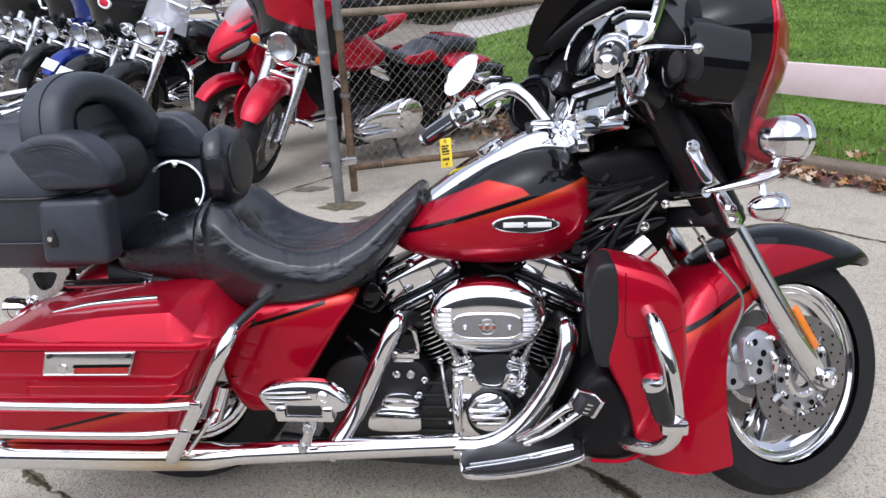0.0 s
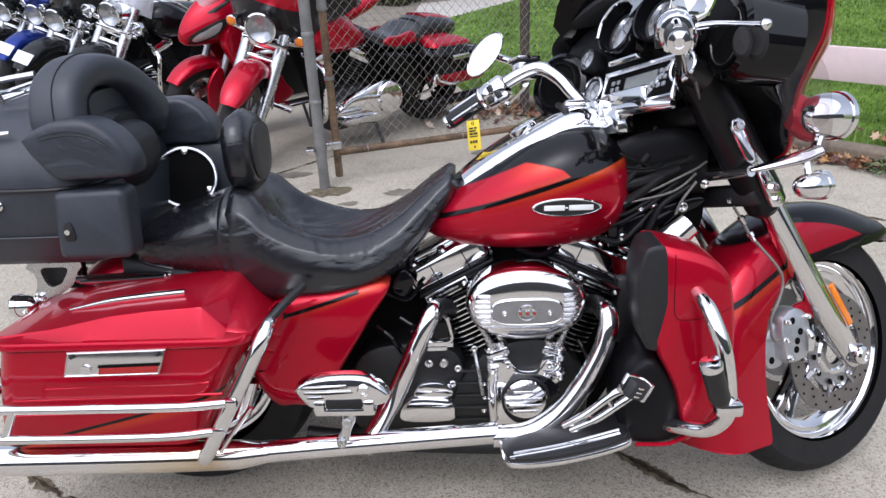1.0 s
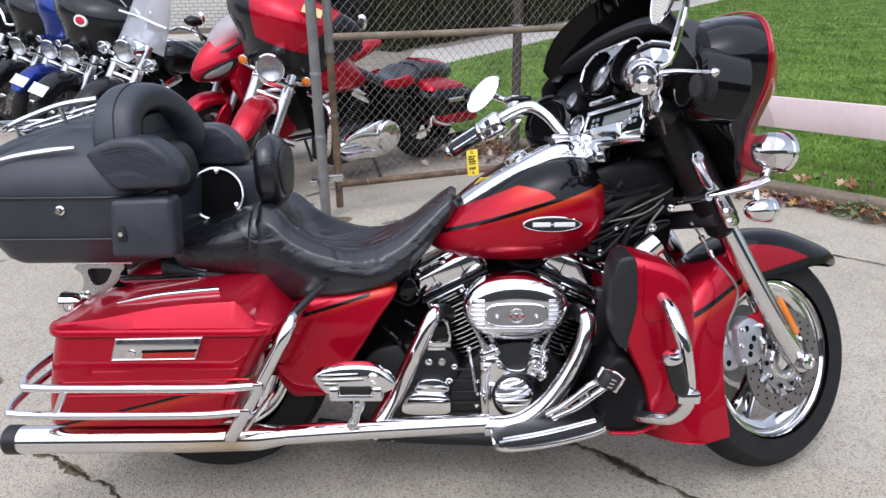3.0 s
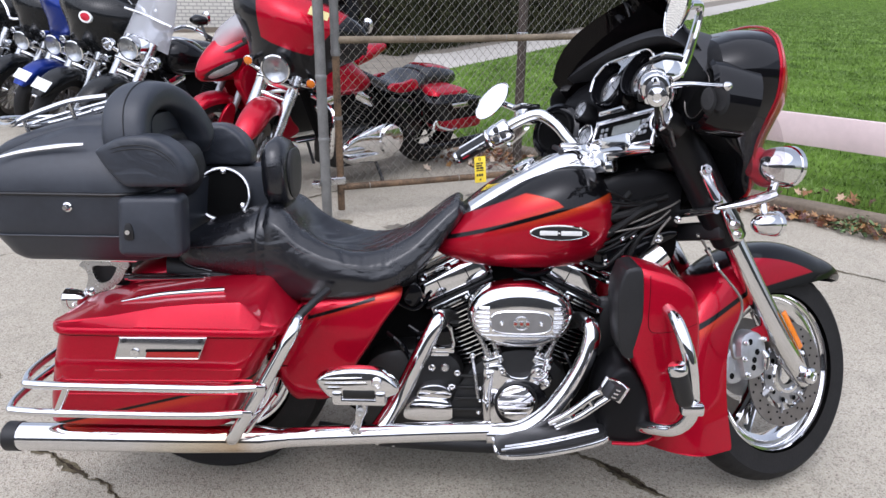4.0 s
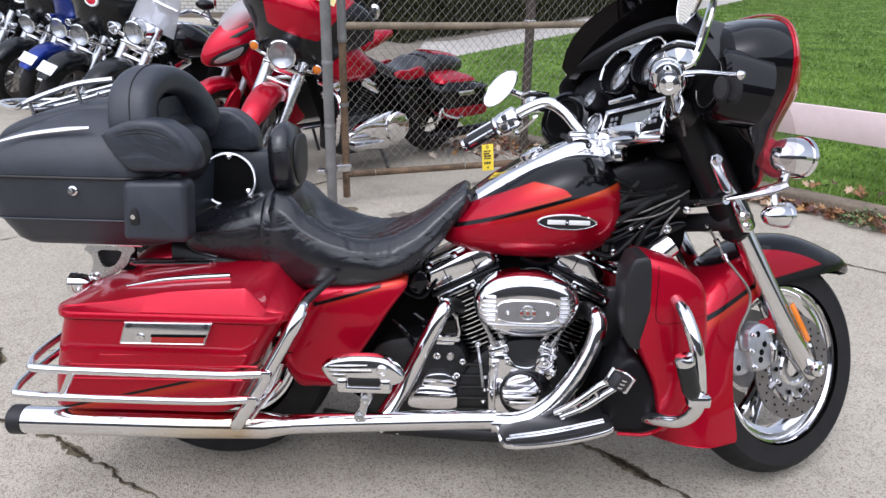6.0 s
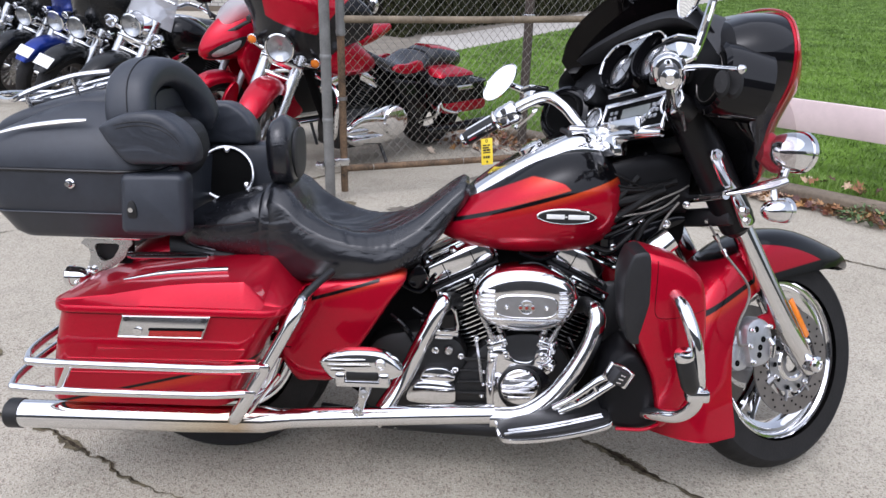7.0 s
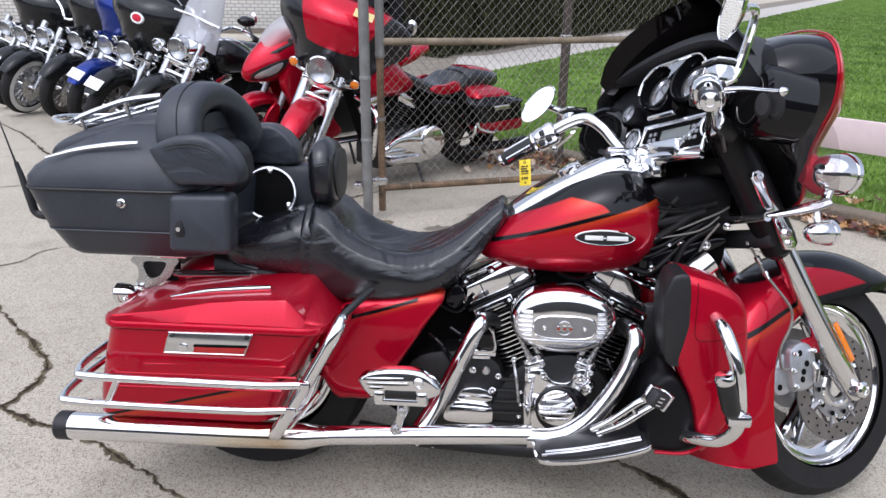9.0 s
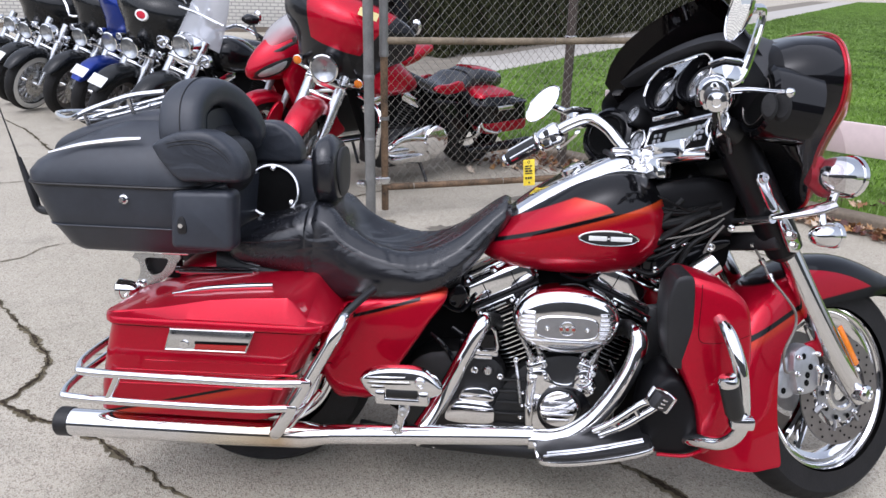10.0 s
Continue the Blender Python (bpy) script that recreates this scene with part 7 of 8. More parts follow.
cam_c = part("cam_cover", plate([(0.778, 0.192), (0.774, 0.25), (0.774, 0.31), (0.772, 0.362), (0.790, 0.376), (0.822, 0.378), (0.836, 0.360), (0.850, 0.346), (0.880, 0.342), (0.898, 0.350), (0.908, 0.374), (0.928, 0.386), (0.950, 0.374), (0.962, 0.346), (0.952, 0.312), (0.935, 0.296), (0.92, 0.25), (0.90, 0.21), (0.86, 0.190), (0.82, 0.190)], -0.10, -0.148, 0.008), CHROME, bike, "chrome cam cover")
part("timer_well", oval_disc(0.880, 0.262, 0.074, 0.072, [(1, 1, -0.120), (1, 1, -0.1495), (0.96, 0.96, -0.1515), (0.90, 0.90, -0.1505)]), GLOSS_BLACK, cam_c, "gloss black recess round the timer cover")
part("cover_strip", tube([(0.785, -0.150, 0.20), (0.783, -0.152, 0.26), (0.784, -0.152, 0.32), (0.790, -0.150, 0.36)], (0.010, 0.013, 0.013, 0.011), 12), CHROME, cam_c)
part("cover_ear", block((0.058, 0.030, 0.038), (0.934, -0.140, 0.345), 0.008, m=Matrix.Translation((0.934, 0, 0.345)) @ Matrix.Rotation(radians(32), 4, "Y") @ Matrix.Translation((-0.934, 0, -0.345))), CHROME, cam_c)
for x, z in ((0.786, 0.205), (0.780, 0.275), (0.786, 0.352), (0.822, 0.365), (0.922, 0.362), (0.948, 0.330), (0.975, 0.285)):
    part("cover_bolt", bolt_mesh((x, -0.156, z), (0, -1, 0), 0.008), CHROME, cam_c)
part("timer_ring", oval_disc(0.865, 0.270, 0.060, 0.060, [(1, 1, -0.145), (1, 1, -0.152), (0.93, 0.93, -0.155), (0.90, 0.90, -0.152)]), BLACK_PLASTIC, cam_c)
tc = part("timer_cover", oval_disc(0.865, 0.270, 0.053, 0.053, [(1, 1, -0.148), (1, 1, -0.160), (0.93, 0.93, -0.164), (0.3, 0.3, -0.1655)]), CHROME, cam_c, "round chrome timer cover")
for z, w in ((0.286, 0.060), (0.268, 0.082), (0.250, 0.082), (0.234, 0.064)):
    part("cover_rib", block((w, 0.004, 0.007), (0.865, -0.1655, z + 0.006), 0.002), DULL_CHROME, tc)
for side in (-1, 1):
    lm = Matrix.Translation((CRANK.x + side * 0.068, -0.118, 0.382)) @ Matrix.Rotation(radians(side * 26), 4, "Y")
    lifter = part("lifter_block", block((0.060, 0.040, 0.024), (0, 0, 0), 0.007, m=lm), CHROME, bike, "chrome lifter block")
    for dx in (-0.020, 0.020):
        part("lifter_bolt", bolt_mesh(lm @ Vector((dx, -0.021, -0.002)), (0, -1, 0), 0.006), DULL_CHROME, lifter)
        part("lifter_collar", lathe([(0.010, -0.008), (0.013, -0.006), (0.013, 0.004), (0.010, 0.007)], 16, lm @ Matrix.Translation((dx * 0.75, 0.0, 0.016))), CHROME, lifter)

INSERT_GREY = mat("satin_grey", (0.33, 0.33, 0.34), 0.35, 0.8, noise_scale=40, noise_amount=0.12)
air = part("air_cleaner", oval_disc(0.866, 0.532, 0.141, 0.090, [(0.93, 0.9, -0.115), (1.0, 1.0, -0.122), (1.0, 1.0, -0.168), (0.985, 0.98, -0.182), (0.94, 0.92, -0.194), (0.86, 0.80, -0.202), (0.70, 0.60, -0.206), (0.3, 0.3, -0.208)], 64, 2.15), CHROME, bike, "chrome oval air cleaner with ribs")
part("filter_band", oval_disc(0.866, 0.531, 0.131, 0.081, [(1, 1, -0.085), (1, 1, -0.12)], 48, 2.15), BLACK_PLASTIC, air, "black filter band")
for k in range(8):
    z = 0.560 - 0.0125 * k
    x_out = 0.129 * math.sqrt(max(0.05, 1 - ((z - 0.531) / 0.087) ** 2))
    rise = 0.012 * max(0.0, (0.485 - z) / 0.03)
    if z < 0.490:
        p = [(0.866 - x_out, -0.190 + rise * 0.4, z), (0.866 - x_out + 0.020, -0.2015 + rise, z), (0.866, -0.2065 + rise, z), (0.866 + x_out - 0.020, -0.2015 + rise, z), (0.866 + x_out, -0.190 + rise * 0.4, z)]
        part("air_rib", tube(p, (0.0035, 0.0048, 0.0048, 0.0048, 0.0035), 10, per=3), BRIGHT_RING, air)
        continue
    for s in (-1, 1):
        p = [(0.866 + s * x_out, -0.190, z), (0.866 + s * (x_out - 0.016), -0.203, z), (0.866 + s * 0.084, -0.2085, z)]
        part("air_rib", tube(p, (0.0035, 0.0052, 0.0050), 10, per=3), BRIGHT_RING, air)
insert = part("air_insert", oval_disc(0.866, 0.523, 0.083, 0.033, [(1, 1, -0.200), (1, 1, -0.2105), (0.965, 0.92, -0.2125), (0.94, 0.85, -0.2105)], 48, 3.4), CHROME, air, "oval badge plate")
part("insert_face", oval_disc(0.866, 0.523, 0.079, 0.0295, [(1, 1, -0.2095), (1, 1, -0.2118), (0.5, 0.5, -0.2122)], 48, 3.4), INSERT_GREY, insert)
for x in (-0.052, 0.052):
    part("insert_screw", bolt_mesh((0.866 + x, -0.212, 0.522), (0, -1, 0), 0.005), CHROME, insert)
part("insert_disc", lathe([(0.021, 0), (0.021, 0.002), (0.018, 0.003), (0.016, 0.002), (0.0004, 0.0022)], 24, aim((0.866, -0.212, 0.522), (0, -1, 0))), DULL_CHROME, insert)
RED_ENAMEL = mat("dull_red_enamel", (0.30, 0.05, 0.035), 0.45, 0.3, noise_scale=60, noise_amount=0.2)
for k, x in enumerate((-0.016, 0.0, 0.016)):
    part("insert_bar", block((0.012, 0.003, 0.013), (0.866 + x, -0.2160, 0.522), 0.001), DULL_CHROME, insert)
    part("insert_bar", block((0.008, 0.002, 0.007), (0.866 + x, -0.2180, 0.522), 0.0008), RED_ENAMEL, insert, "red lettering bar")

# exhaust and covers on the engine's side
part("rear_header", tube([(0.652, -0.165, 0.526), (0.645, -0.185, 0.518), (0.632, -0.198, 0.493), (0.602, -0.205, 0.43), (0.545, -0.215, 0.31), (0.490, -0.262, 0.228), (0.474, -0.270, 0.214)], (0.016, 0.021, 0.022, 0.023, 0.025, 0.027), 18), CHROME, bike, "chrome rear exhaust pipe")
part("front_header", tube([(1.048, -0.175, 0.520), (1.052, -0.195, 0.510), (1.053, -0.210, 0.485), (1.035, -0.22, 0.42), (0.99, -0.225, 0.335), (0.93, -0.23, 0.262), (0.86, -0.235, 0.222), (0.78, -0.238, 0.218)], (0.017, 0.022, 0.023, 0.024, 0.025, 0.026, 0.027, 0.027), 18), CHROME, bike, "chrome front exhaust pipe")
part("exhaust_port", tube([(0.72, -0.05, 0.47), (0.66, -0.12, 0.505), (0.648, -0.175, 0.508)], 0.022, 14), WRINKLE, bike, "black rear exhaust port")
part("exhaust_port", tube([(1.0, -0.05, 0.47), (1.035, -0.12, 0.505), (1.048, -0.185, 0.508)], 0.022, 14), WRINKLE, bike, "black front exhaust port")
oil = part("gearbox_cover", plate([(0.558, 0.205), (0.552, 0.245), (0.58, 0.272), (0.64, 0.272), (0.682, 0.262), (0.692, 0.230), (0.675, 0.203)], -0.11, -0.150, 0.014), CHROME, bike, "polished gearbox cover")
part("starter_end", plate([(0.585, 0.278), (0.60, 0.305), (0.65, 0.312), (0.685, 0.290), (0.675, 0.268), (0.60, 0.268)], -0.11, -0.142, 0.008), CHROME, bike, "chrome starter cover")
part("filler_cap", lathe([(0.012, 0), (0.012, 0.008), (0.009, 0.012), (0.0004, 0.0125)], 20, aim((0.665, -0.122, 0.358), (0, -1, 0))), DULL_CHROME, bike)
coil = part("coil_cover", block((0.060, 0.08, 0.072), (0.655, -0.090, 0.452), 0.012), GLOSS_BLACK, bike, "black coil cover with a chrome frame")
part("coil_frame", tube([(0.628, -0.131, 0.420), (0.624, -0.131, 0.455), (0.636, -0.131, 0.486), (0.672, -0.131, 0.486), (0.684, -0.131, 0.455), (0.684, -0.131, 0.420)], 0.005, 8, closed=True), CHROME, coil)
part("coil_foot", block((0.070, 0.014, 0.018), (0.656, -0.128, 0.412), 0.004), CHROME, coil)
part("lower_frame", tube([(0.30, -0.10, 0.15), (0.6, -0.12, 0.125), (0.95, -0.12, 0.13), (1.10, -0.11, 0.25), (1.17, -0.08, 0.5), (1.18, -0.05, 0.75)], 0.022, 12), BLACK_PLASTIC, bike, "black frame tube")
# solid near-black plate that stands for the shaded depth behind the engine
part("frame_core", plate([(0.20, 0.30), (0.25, 0.58), (0.60, 0.62), (1.12, 0.66), (1.20, 0.62), (1.14, 0.30), (1.05, 0.15), (0.45, 0.13)], -0.02, 0.06, 0.01, smooth=False), DARK, bike, "black plate standing for frame, wiring and the shade behind the engine")
part("voltage_box", block((0.10, 0.16, 0.18), (1.14, -0.02, 0.47), 0.02), BLACK_PLASTIC, bike)
part("stand", tube([(0.66, 0.14, 0.16), (0.70, 0.26, 0.07), (0.74, 0.36, -0.03)], (0.014, 0.012, 0.016), 10), BLACK_PLASTIC, bike, "black side stand")

rng = random.Random(5)
for k in range(5):
    z = 0.20 + 0.034 * k
    part("gearbox_rib", block((0.10 - 0.008 * k, 0.010, 0.009), (0.735, -0.128, z), 0.003), WRINKLE, bike)
for pts, r, mt in (([(0.58, -0.118, 0.40), (0.62, -0.13, 0.43), (0.66, -0.125, 0.415), (0.70, -0.12, 0.44)], 0.006, GLOSS_BLACK), ([(0.56, -0.10, 0.47), (0.60, -0.115, 0.455), (0.63, -0.11, 0.49)], 0.007, GLOSS_BLACK), ([(0.52, -0.09, 0.54), (0.58, -0.10, 0.52), (0.62, -0.095, 0.56)], 0.006, GLOSS_BLACK), ([(0.74, -0.10, 0.39), (0.75, -0.13, 0.34), (0.76, -0.13, 0.27)], 0.005, DULL_CHROME), ([(1.0, -0.10, 0.40), (1.02, -0.12, 0.36), (1.01, -0.12, 0.30)], 0.006, GLOSS_BLACK), ([(0.85, -0.09, 0.64), (0.90, -0.10, 0.625), (0.95, -0.09, 0.635)], 0.008, GLOSS_BLACK), ([(0.50, -0.10, 0.45), (0.54, -0.115, 0.42), (0.57, -0.11, 0.37)], 0.008, GLOSS_BLACK)):
    part("engine_hose", tube(pts, r, 10), mt, bike, "black engine hose")
part("regulator_box", block((0.060, 0.05, 0.05), (0.612, -0.105, 0.425), 0.010), GLOSS_BLACK, bike, "gloss black electrical box")
part("cap_bracket", block((0.052, 0.012, 0.016), (0.650, -0.130, 0.402), 0.004), CHROME, bike)
part("horn_bracket", plate([(0.545, 0.555), (0.575, 0.60), (0.60, 0.565), (0.575, 0.53)], -0.10, -0.112, 0.004), GLOSS_BLACK, bike)
for x, z, r in ((0.628, 0.357, 0.008), (0.700, 0.342, 0.007), (0.685, 0.300, 0.007), (0.672, 0.250, 0.005), (0.676, 0.225, 0.005), (0.742, 0.395, 0.006), (0.762, 0.225, 0.005), (0.765, 0.262, 0.005), (0.765, 0.300, 0.005)):
    part("engine_bolt", bolt_mesh((x, -0.124, z), (0, -1, 0), r), CHROME, bike)
part("oil_pan", plate([(0.42, 0.135), (0.48, 0.105), (0.80, 0.095), (0.93, 0.115), (0.95, 0.16), (0.45, 0.17)], -0.125, 0.125, 0.012), WRINKLE, bike, "black oil pan under the engine")
for x in (0.52, 0.62, 0.73, 0.85):
    part("pan_bolt", bolt_mesh((x, -0.125, 0.118), (0, -1, 0), 0.005), DULL_CHROME, bike)

# floorboards, pedal, guard, lower fairings
for s in (-1, 1):
    tilt = Matrix.Translation((0.80, 0, 0.205)) @ Matrix.Rotation(radians(-14), 4, "Y")
    top = [(0.0, 0.255), (0.0, 0.315), (0.025, 0.348), (0.10, 0.370), (0.20, 0.376), (0.275, 0.365), (0.295, 0.335), (0.285, 0.26), (0.26, 0.238), (0.05, 0.235)]
    def deck(pts, z0, z1, k, bev):
        pp = [(0.147 + (x - 0.147) * k, 0.305 + (y - 0.305) * k) for x, y in pts]
        b = plate(pp, z0, z1, bev)
        for v in b.verts:
            v.co = tilt @ Vector((v.co.x, s * v.co.z, v.co.y))
        return b
    board = part("floorboard", deck(top, -0.012, 0.003, 1.0, 0.005), CHROME, bike, "chrome-edged rider floorboard")
    part("rubber_pad", deck(top, 0.001, 0.015, 0.95, 0.004), BLACK_PLASTIC, board, "black rubber pad")
    for k in range(2):
        y = s * (0.340 - 0.014 * k)
        part("pad_strip", tube([tilt @ Vector((0.02 + 0.01 * k, y, 0.015)), tilt @ Vector((0.14, y + s * 0.012, 0.016)), tilt @ Vector((0.27, y + s * 0.004, 0.015))], 0.0035, 8, per=3), CHROME, board)
    BOARD = [(0.347, 0.409), (0.355, 0.421), (0.372, 0.431), (0.404, 0.438), (0.437, 0.441), (0.474, 0.441), (0.507, 0.436), (0.530, 0.421), (0.549, 0.399), (0.554, 0.388), (0.548, 0.377), (0.526, 0.367), (0.498, 0.365), (0.416, 0.363), (0.380, 0.364), (0.364, 0.379), (0.352, 0.396)]
    pb = part("passenger_board", pillow(BOARD, -0.322, -0.346, 0.014), CHROME, bike, "folded chrome passenger footboard", None, 60)
    lift = panel_face(BOARD, -0.346, -0.014)
    for x0, z0, x1, z1 in ((0.362, 0.413, 0.466, 0.418), (0.367, 0.402, 0.476, 0.406), (0.374, 0.391, 0.412, 0.393)):
        mid = ((x0 + x1) / 2, (z0 + z1) / 2)
        part("board_groove", tube([(x, lift(x, z) - 0.0002, z) for x, z in ((x0, z0), mid, (x1, z1))], (0.0010, 0.0022, 0.0010), 8, per=3), DARK, pb)
        part("board_rib", tube([(x, lift(x, z + 0.005) - 0.0004, z + 0.005) for x, z in ((x0 + 0.004, z0), mid, (x1 - 0.004, z1))], (0.0010, 0.0026, 0.0010), 8, per=3), CHROME, pb)
    part("board_notch", block((0.082, 0.010, 0.024), (0.454, -0.356, 0.379), 0.005), WRINKLE, pb, "dark notch for the hinge")
    part("board_hinge", block((0.135, 0.034, 0.019), (0.455, -0.343, 0.357), 0.006), CHROME, pb)
    for x in (0.399, 0.508):
        part("hinge_knuckle", block((0.026, 0.034, 0.030), (x, -0.347, 0.370), 0.007), CHROME, pb)
    part("hinge_bolt", lathe([(0.0135, 0), (0.0135, 0.005), (0.010, 0.009), (0.006, 0.009), (0.005, 0.006), (0.0004, 0.006)], 20, aim((0.499, -0.357, 0.411), (0, -1, 0))), BRIGHT_RING, pb)
    part("board_arm", tube([(0.460, -0.332, 0.345), (0.457, -0.336, 0.326), (0.450, -0.336, 0.300), (0.440, -0.334, 0.276)], (0.018, 0.018, 0.012, 0.017), 14, flat=0.7), SATIN, pb)
    part("arm_bolt", bolt_mesh((0.457, -0.350, 0.326), (0, -1, 0), 0.010), DULL_CHROME, pb)
    part("arm_bolt", bolt_mesh((0.440, -0.348, 0.276), (0, -1, 0), 0.010), DULL_CHROME, pb)
    if s > 0:
        for o in (pb, *pb.children):
            o.data.transform(Matrix.Diagonal((1, -1, 1, 1)))
    guard = part("engine_guard", tube([(1.16, s * 0.06, 0.63), (1.19, s * 0.22, 0.625), (1.212, s * 0.355, 0.602), (1.223, s * 0.404, 0.572), (1.240, s * 0.425, 0.515), (1.255, s * 0.425, 0.43), (1.258, s * 0.418, 0.368), (1.234, s * 0.39, 0.320), (1.19, s * 0.34, 0.296), (1.12, s * 0.20, 0.24), (1.06, s * 0.08, 0.20)], 0.017, 14), CHROME, bike, "chrome engine guard")
    peg = part("highway_peg", tube([(1.235, s * 0.445, 0.415), (1.226, s * 0.46, 0.432), (1.202, s * 0.472, 0.500), (1.198, s * 0.474, 0.512)], (0.016, 0.0215, 0.0215, 0.019), 16, straight=True), BLACK_PLASTIC, guard, "black rubber highway peg")
    part("peg_cap", tube([(1.201, s * 0.473, 0.503), (1.198, s * 0.474, 0.513), (1.195, s * 0.475, 0.521), (1.1945, s * 0.475, 0.523)], (0.0225, 0.0235, 0.019, 0.006), 16, straight=True), CHROME, guard)
    part("peg_clamp", block((0.055, 0.05, 0.030), (1.250, s * 0.435, 0.400), 0.008), CHROME, guard)
    LOWER = [(1.115, 0.702), (1.17, 0.700), (1.235, 0.678), (1.275, 0.640), (1.292, 0.566), (1.298, 0.446), (1.280, 0.36), (1.243, 0.285), (1.21, 0.25), (1.195, 0.30), (1.175, 0.385), (1.135, 0.47), (1.122, 0.52), (1.135, 0.62)]
    lower = part("lower_fairing", pillow(LOWER, s * 0.20, s * 0.315, 0.030), RED_PAINT, bike, "red lower fairing", None, 50)
    face = panel_face(LOWER, s * 0.315, s * 0.030)
    part("glove_lid_gap", tube([(x, face(x, z) - s * 0.0006, z) for x, z in ((1.162, 0.690), (1.163, 0.65), (1.162, 0.59), (1.164, 0.562), (1.176, 0.550), (1.21, 0.552), (1.25, 0.560), (1.283, 0.572))], 0.0011, 6), DARK, lower)
    part("vent_panel", pillow([(1.098, 0.694), (1.112, 0.708), (1.138, 0.708), (1.146, 0.67), (1.150, 0.60), (1.157, 0.515), (1.147, 0.482), (1.108, 0.484), (1.092, 0.55), (1.086, 0.64)], s * 0.22, s * 0.330, 0.008), BLACK_PLASTIC, lower, "matt black vent", None, 50)
    part("lower_pocket", pillow([(1.085, 0.415), (1.130, 0.445), (1.170, 0.402), (1.218, 0.322), (1.224, 0.266), (1.18, 0.238), (1.10, 0.236), (1.065, 0.27), (1.065, 0.35)], s * 0.16, s * 0.30, 0.020), LINER, lower, "black lower scoop", None, 50)
    part("scoop_lip", tube([(1.10, s * 0.315, 0.238), (1.17, s * 0.318, 0.240), (1.212, s * 0.322, 0.262)], 0.005, 8), RED_PAINT, lower)
part("horn_cover", tube([(1.14, -0.16, 0.62), (1.24, -0.13, 0.70)], 0.034, 18, straight=True), CHROME, bike, "chrome tube behind the fairing", None)
bm = tube([(0.935, -0.335, 0.300), (0.98, -0.352, 0.338), (1.035, -0.365, 0.392), (1.062, -0.370, 0.408)], 0.0085, 10, flat=0.7)
tube([(0.95, -0.338, 0.292), (1.005, -0.356, 0.330), (1.05, -0.368, 0.372), (1.072, -0.372, 0.392)], 0.0085, 10, bm, flat=0.7)
for f in (0.35, 0.75):
    tube([(0.935 + 0.12 * f, -0.335 - 0.034 * f, 0.300 + 0.108 * f), (0.95 + 0.115 * f, -0.338 - 0.034 * f, 0.292 + 0.096 * f)], 0.008, 8, bm, straight=True)
pedal = part("brake_pedal", bm, CHROME, bike, "chrome truss brake pedal")
pm = Matrix.Translation((1.076, -0.374, 0.415)) @ Matrix.Rotation(radians(-62), 4, "Y") @ Matrix.Rotation(radians(28), 4, "X") @ Matrix.Scale(0.86, 4)
part("pedal_pad", block((0.048, 0.030, 0.056), (0, -0.012, 0), 0.008, m=pm), DASH_MATT, pedal, "black pedal rubber")
part("pedal_frame", block((0.054, 0.030, 0.014), (0, -0.010, -0.032), 0.004, m=pm), CHROME, pedal)
part("pedal_back", block((0.056, 0.014, 0.064), (0, 0.010, 0), 0.006, m=pm), CHROME, pedal)
for x in (-0.012, 0.0, 0.012):
    part("pad_stud", block((0.005, 0.004, 0.018), (x, -0.0275, 0.006), 0.001, m=pm), CHROME, pedal)

# paper sale tag hanging on the far end of the handlebar
tag = thing("sale_tag", "yellow card tag with dark lettering hanging from the handlebar", "tag")
tag.matrix_basis = bike.matrix_basis @ S @ pose(0.855, 0.325, 0.950, 0, 0, -62)
part("card", block((0.038, 0.0015, 0.075), (0, 0, -0.01), 0.0005), YELLOW, tag)
for z, h, cells in ((0.008, 0.004, ((-0.006, 0.012), (0.007, 0.008))), (0.001, 0.004, ((-0.003, 0.020),)), (-0.006, 0.005, ((-0.007, 0.010), (0.006, 0.012))), (-0.013, 0.003, ((0.0, 0.024),)), (-0.026, 0.007, ((-0.009, 0.005), (-0.001, 0.006), (0.007, 0.006))), (-0.039, 0.005, ((0.001, 0.005),))):
    for x, w in cells:
        part("lettering_bar", block((w, 0.0012, h), (x, -0.0014, z), 0.0002), INK, tag)
part("eyelet", lathe([(0.0025, 0), (0.0042, 0.0008), (0.0045, 0)], 14, aim((0, -0.001, 0.020), (0, -1, 0))), INK, tag)
part("tie", tube([(0, 0, 0.03), (0, 0.005, 0.055), (0, 0, 0.062)], 0.0012, 6), BLACK_PLASTIC, tag)

# ---- the row of parked motorcycles behind ----
FAIRING_RED = paint("red_black_fairing", (0.018, 0.018, 0.020), [(RED, masked(masked(above(0, -1.0, 0.45, 0.325, 0.004), above(0, 1.0, 0.45, 0.325, 0.004)), above(0, 0, 1.0, 1.02, 0.004)))])
FENDER_RED = paint("red_grey_fender", RED, [((0.10, 0.10, 0.11), above(-1.0, 0, 0, -1.32, 0.003))])
DEEP_BLACK = mat("black_fender_lacquer", (0.008, 0.009, 0.010), 0.24, ior=1.25, coat=0.25, noise_scale=6, noise_amount=0.2)
SEAT_RED = paint("red_panel", RED, [])
GREY_BLACK = mat("worn_black_lacquer", (0.010, 0.011, 0.012), 0.24, ior=1.25, coat=0.3, noise_scale=6, noise_amount=0.25, rough_var=0.08)
LAMP_BOWL = mat("lamp_bowl", (0.66, 0.67, 0.67), 0.28, 0.8, noise_scale=40, noise_amount=0.3)
WHITEWALL = mat("whitewall_rubber", (0.62, 0.61, 0.57), 0.7, noise_scale=20, noise_amount=0.12)
FORK_ALLOY = mat("fork_alloy", (0.52, 0.53, 0.54), 0.24, 1.0, noise_scale=18, noise_amount=0.12, rough_var=0.08)
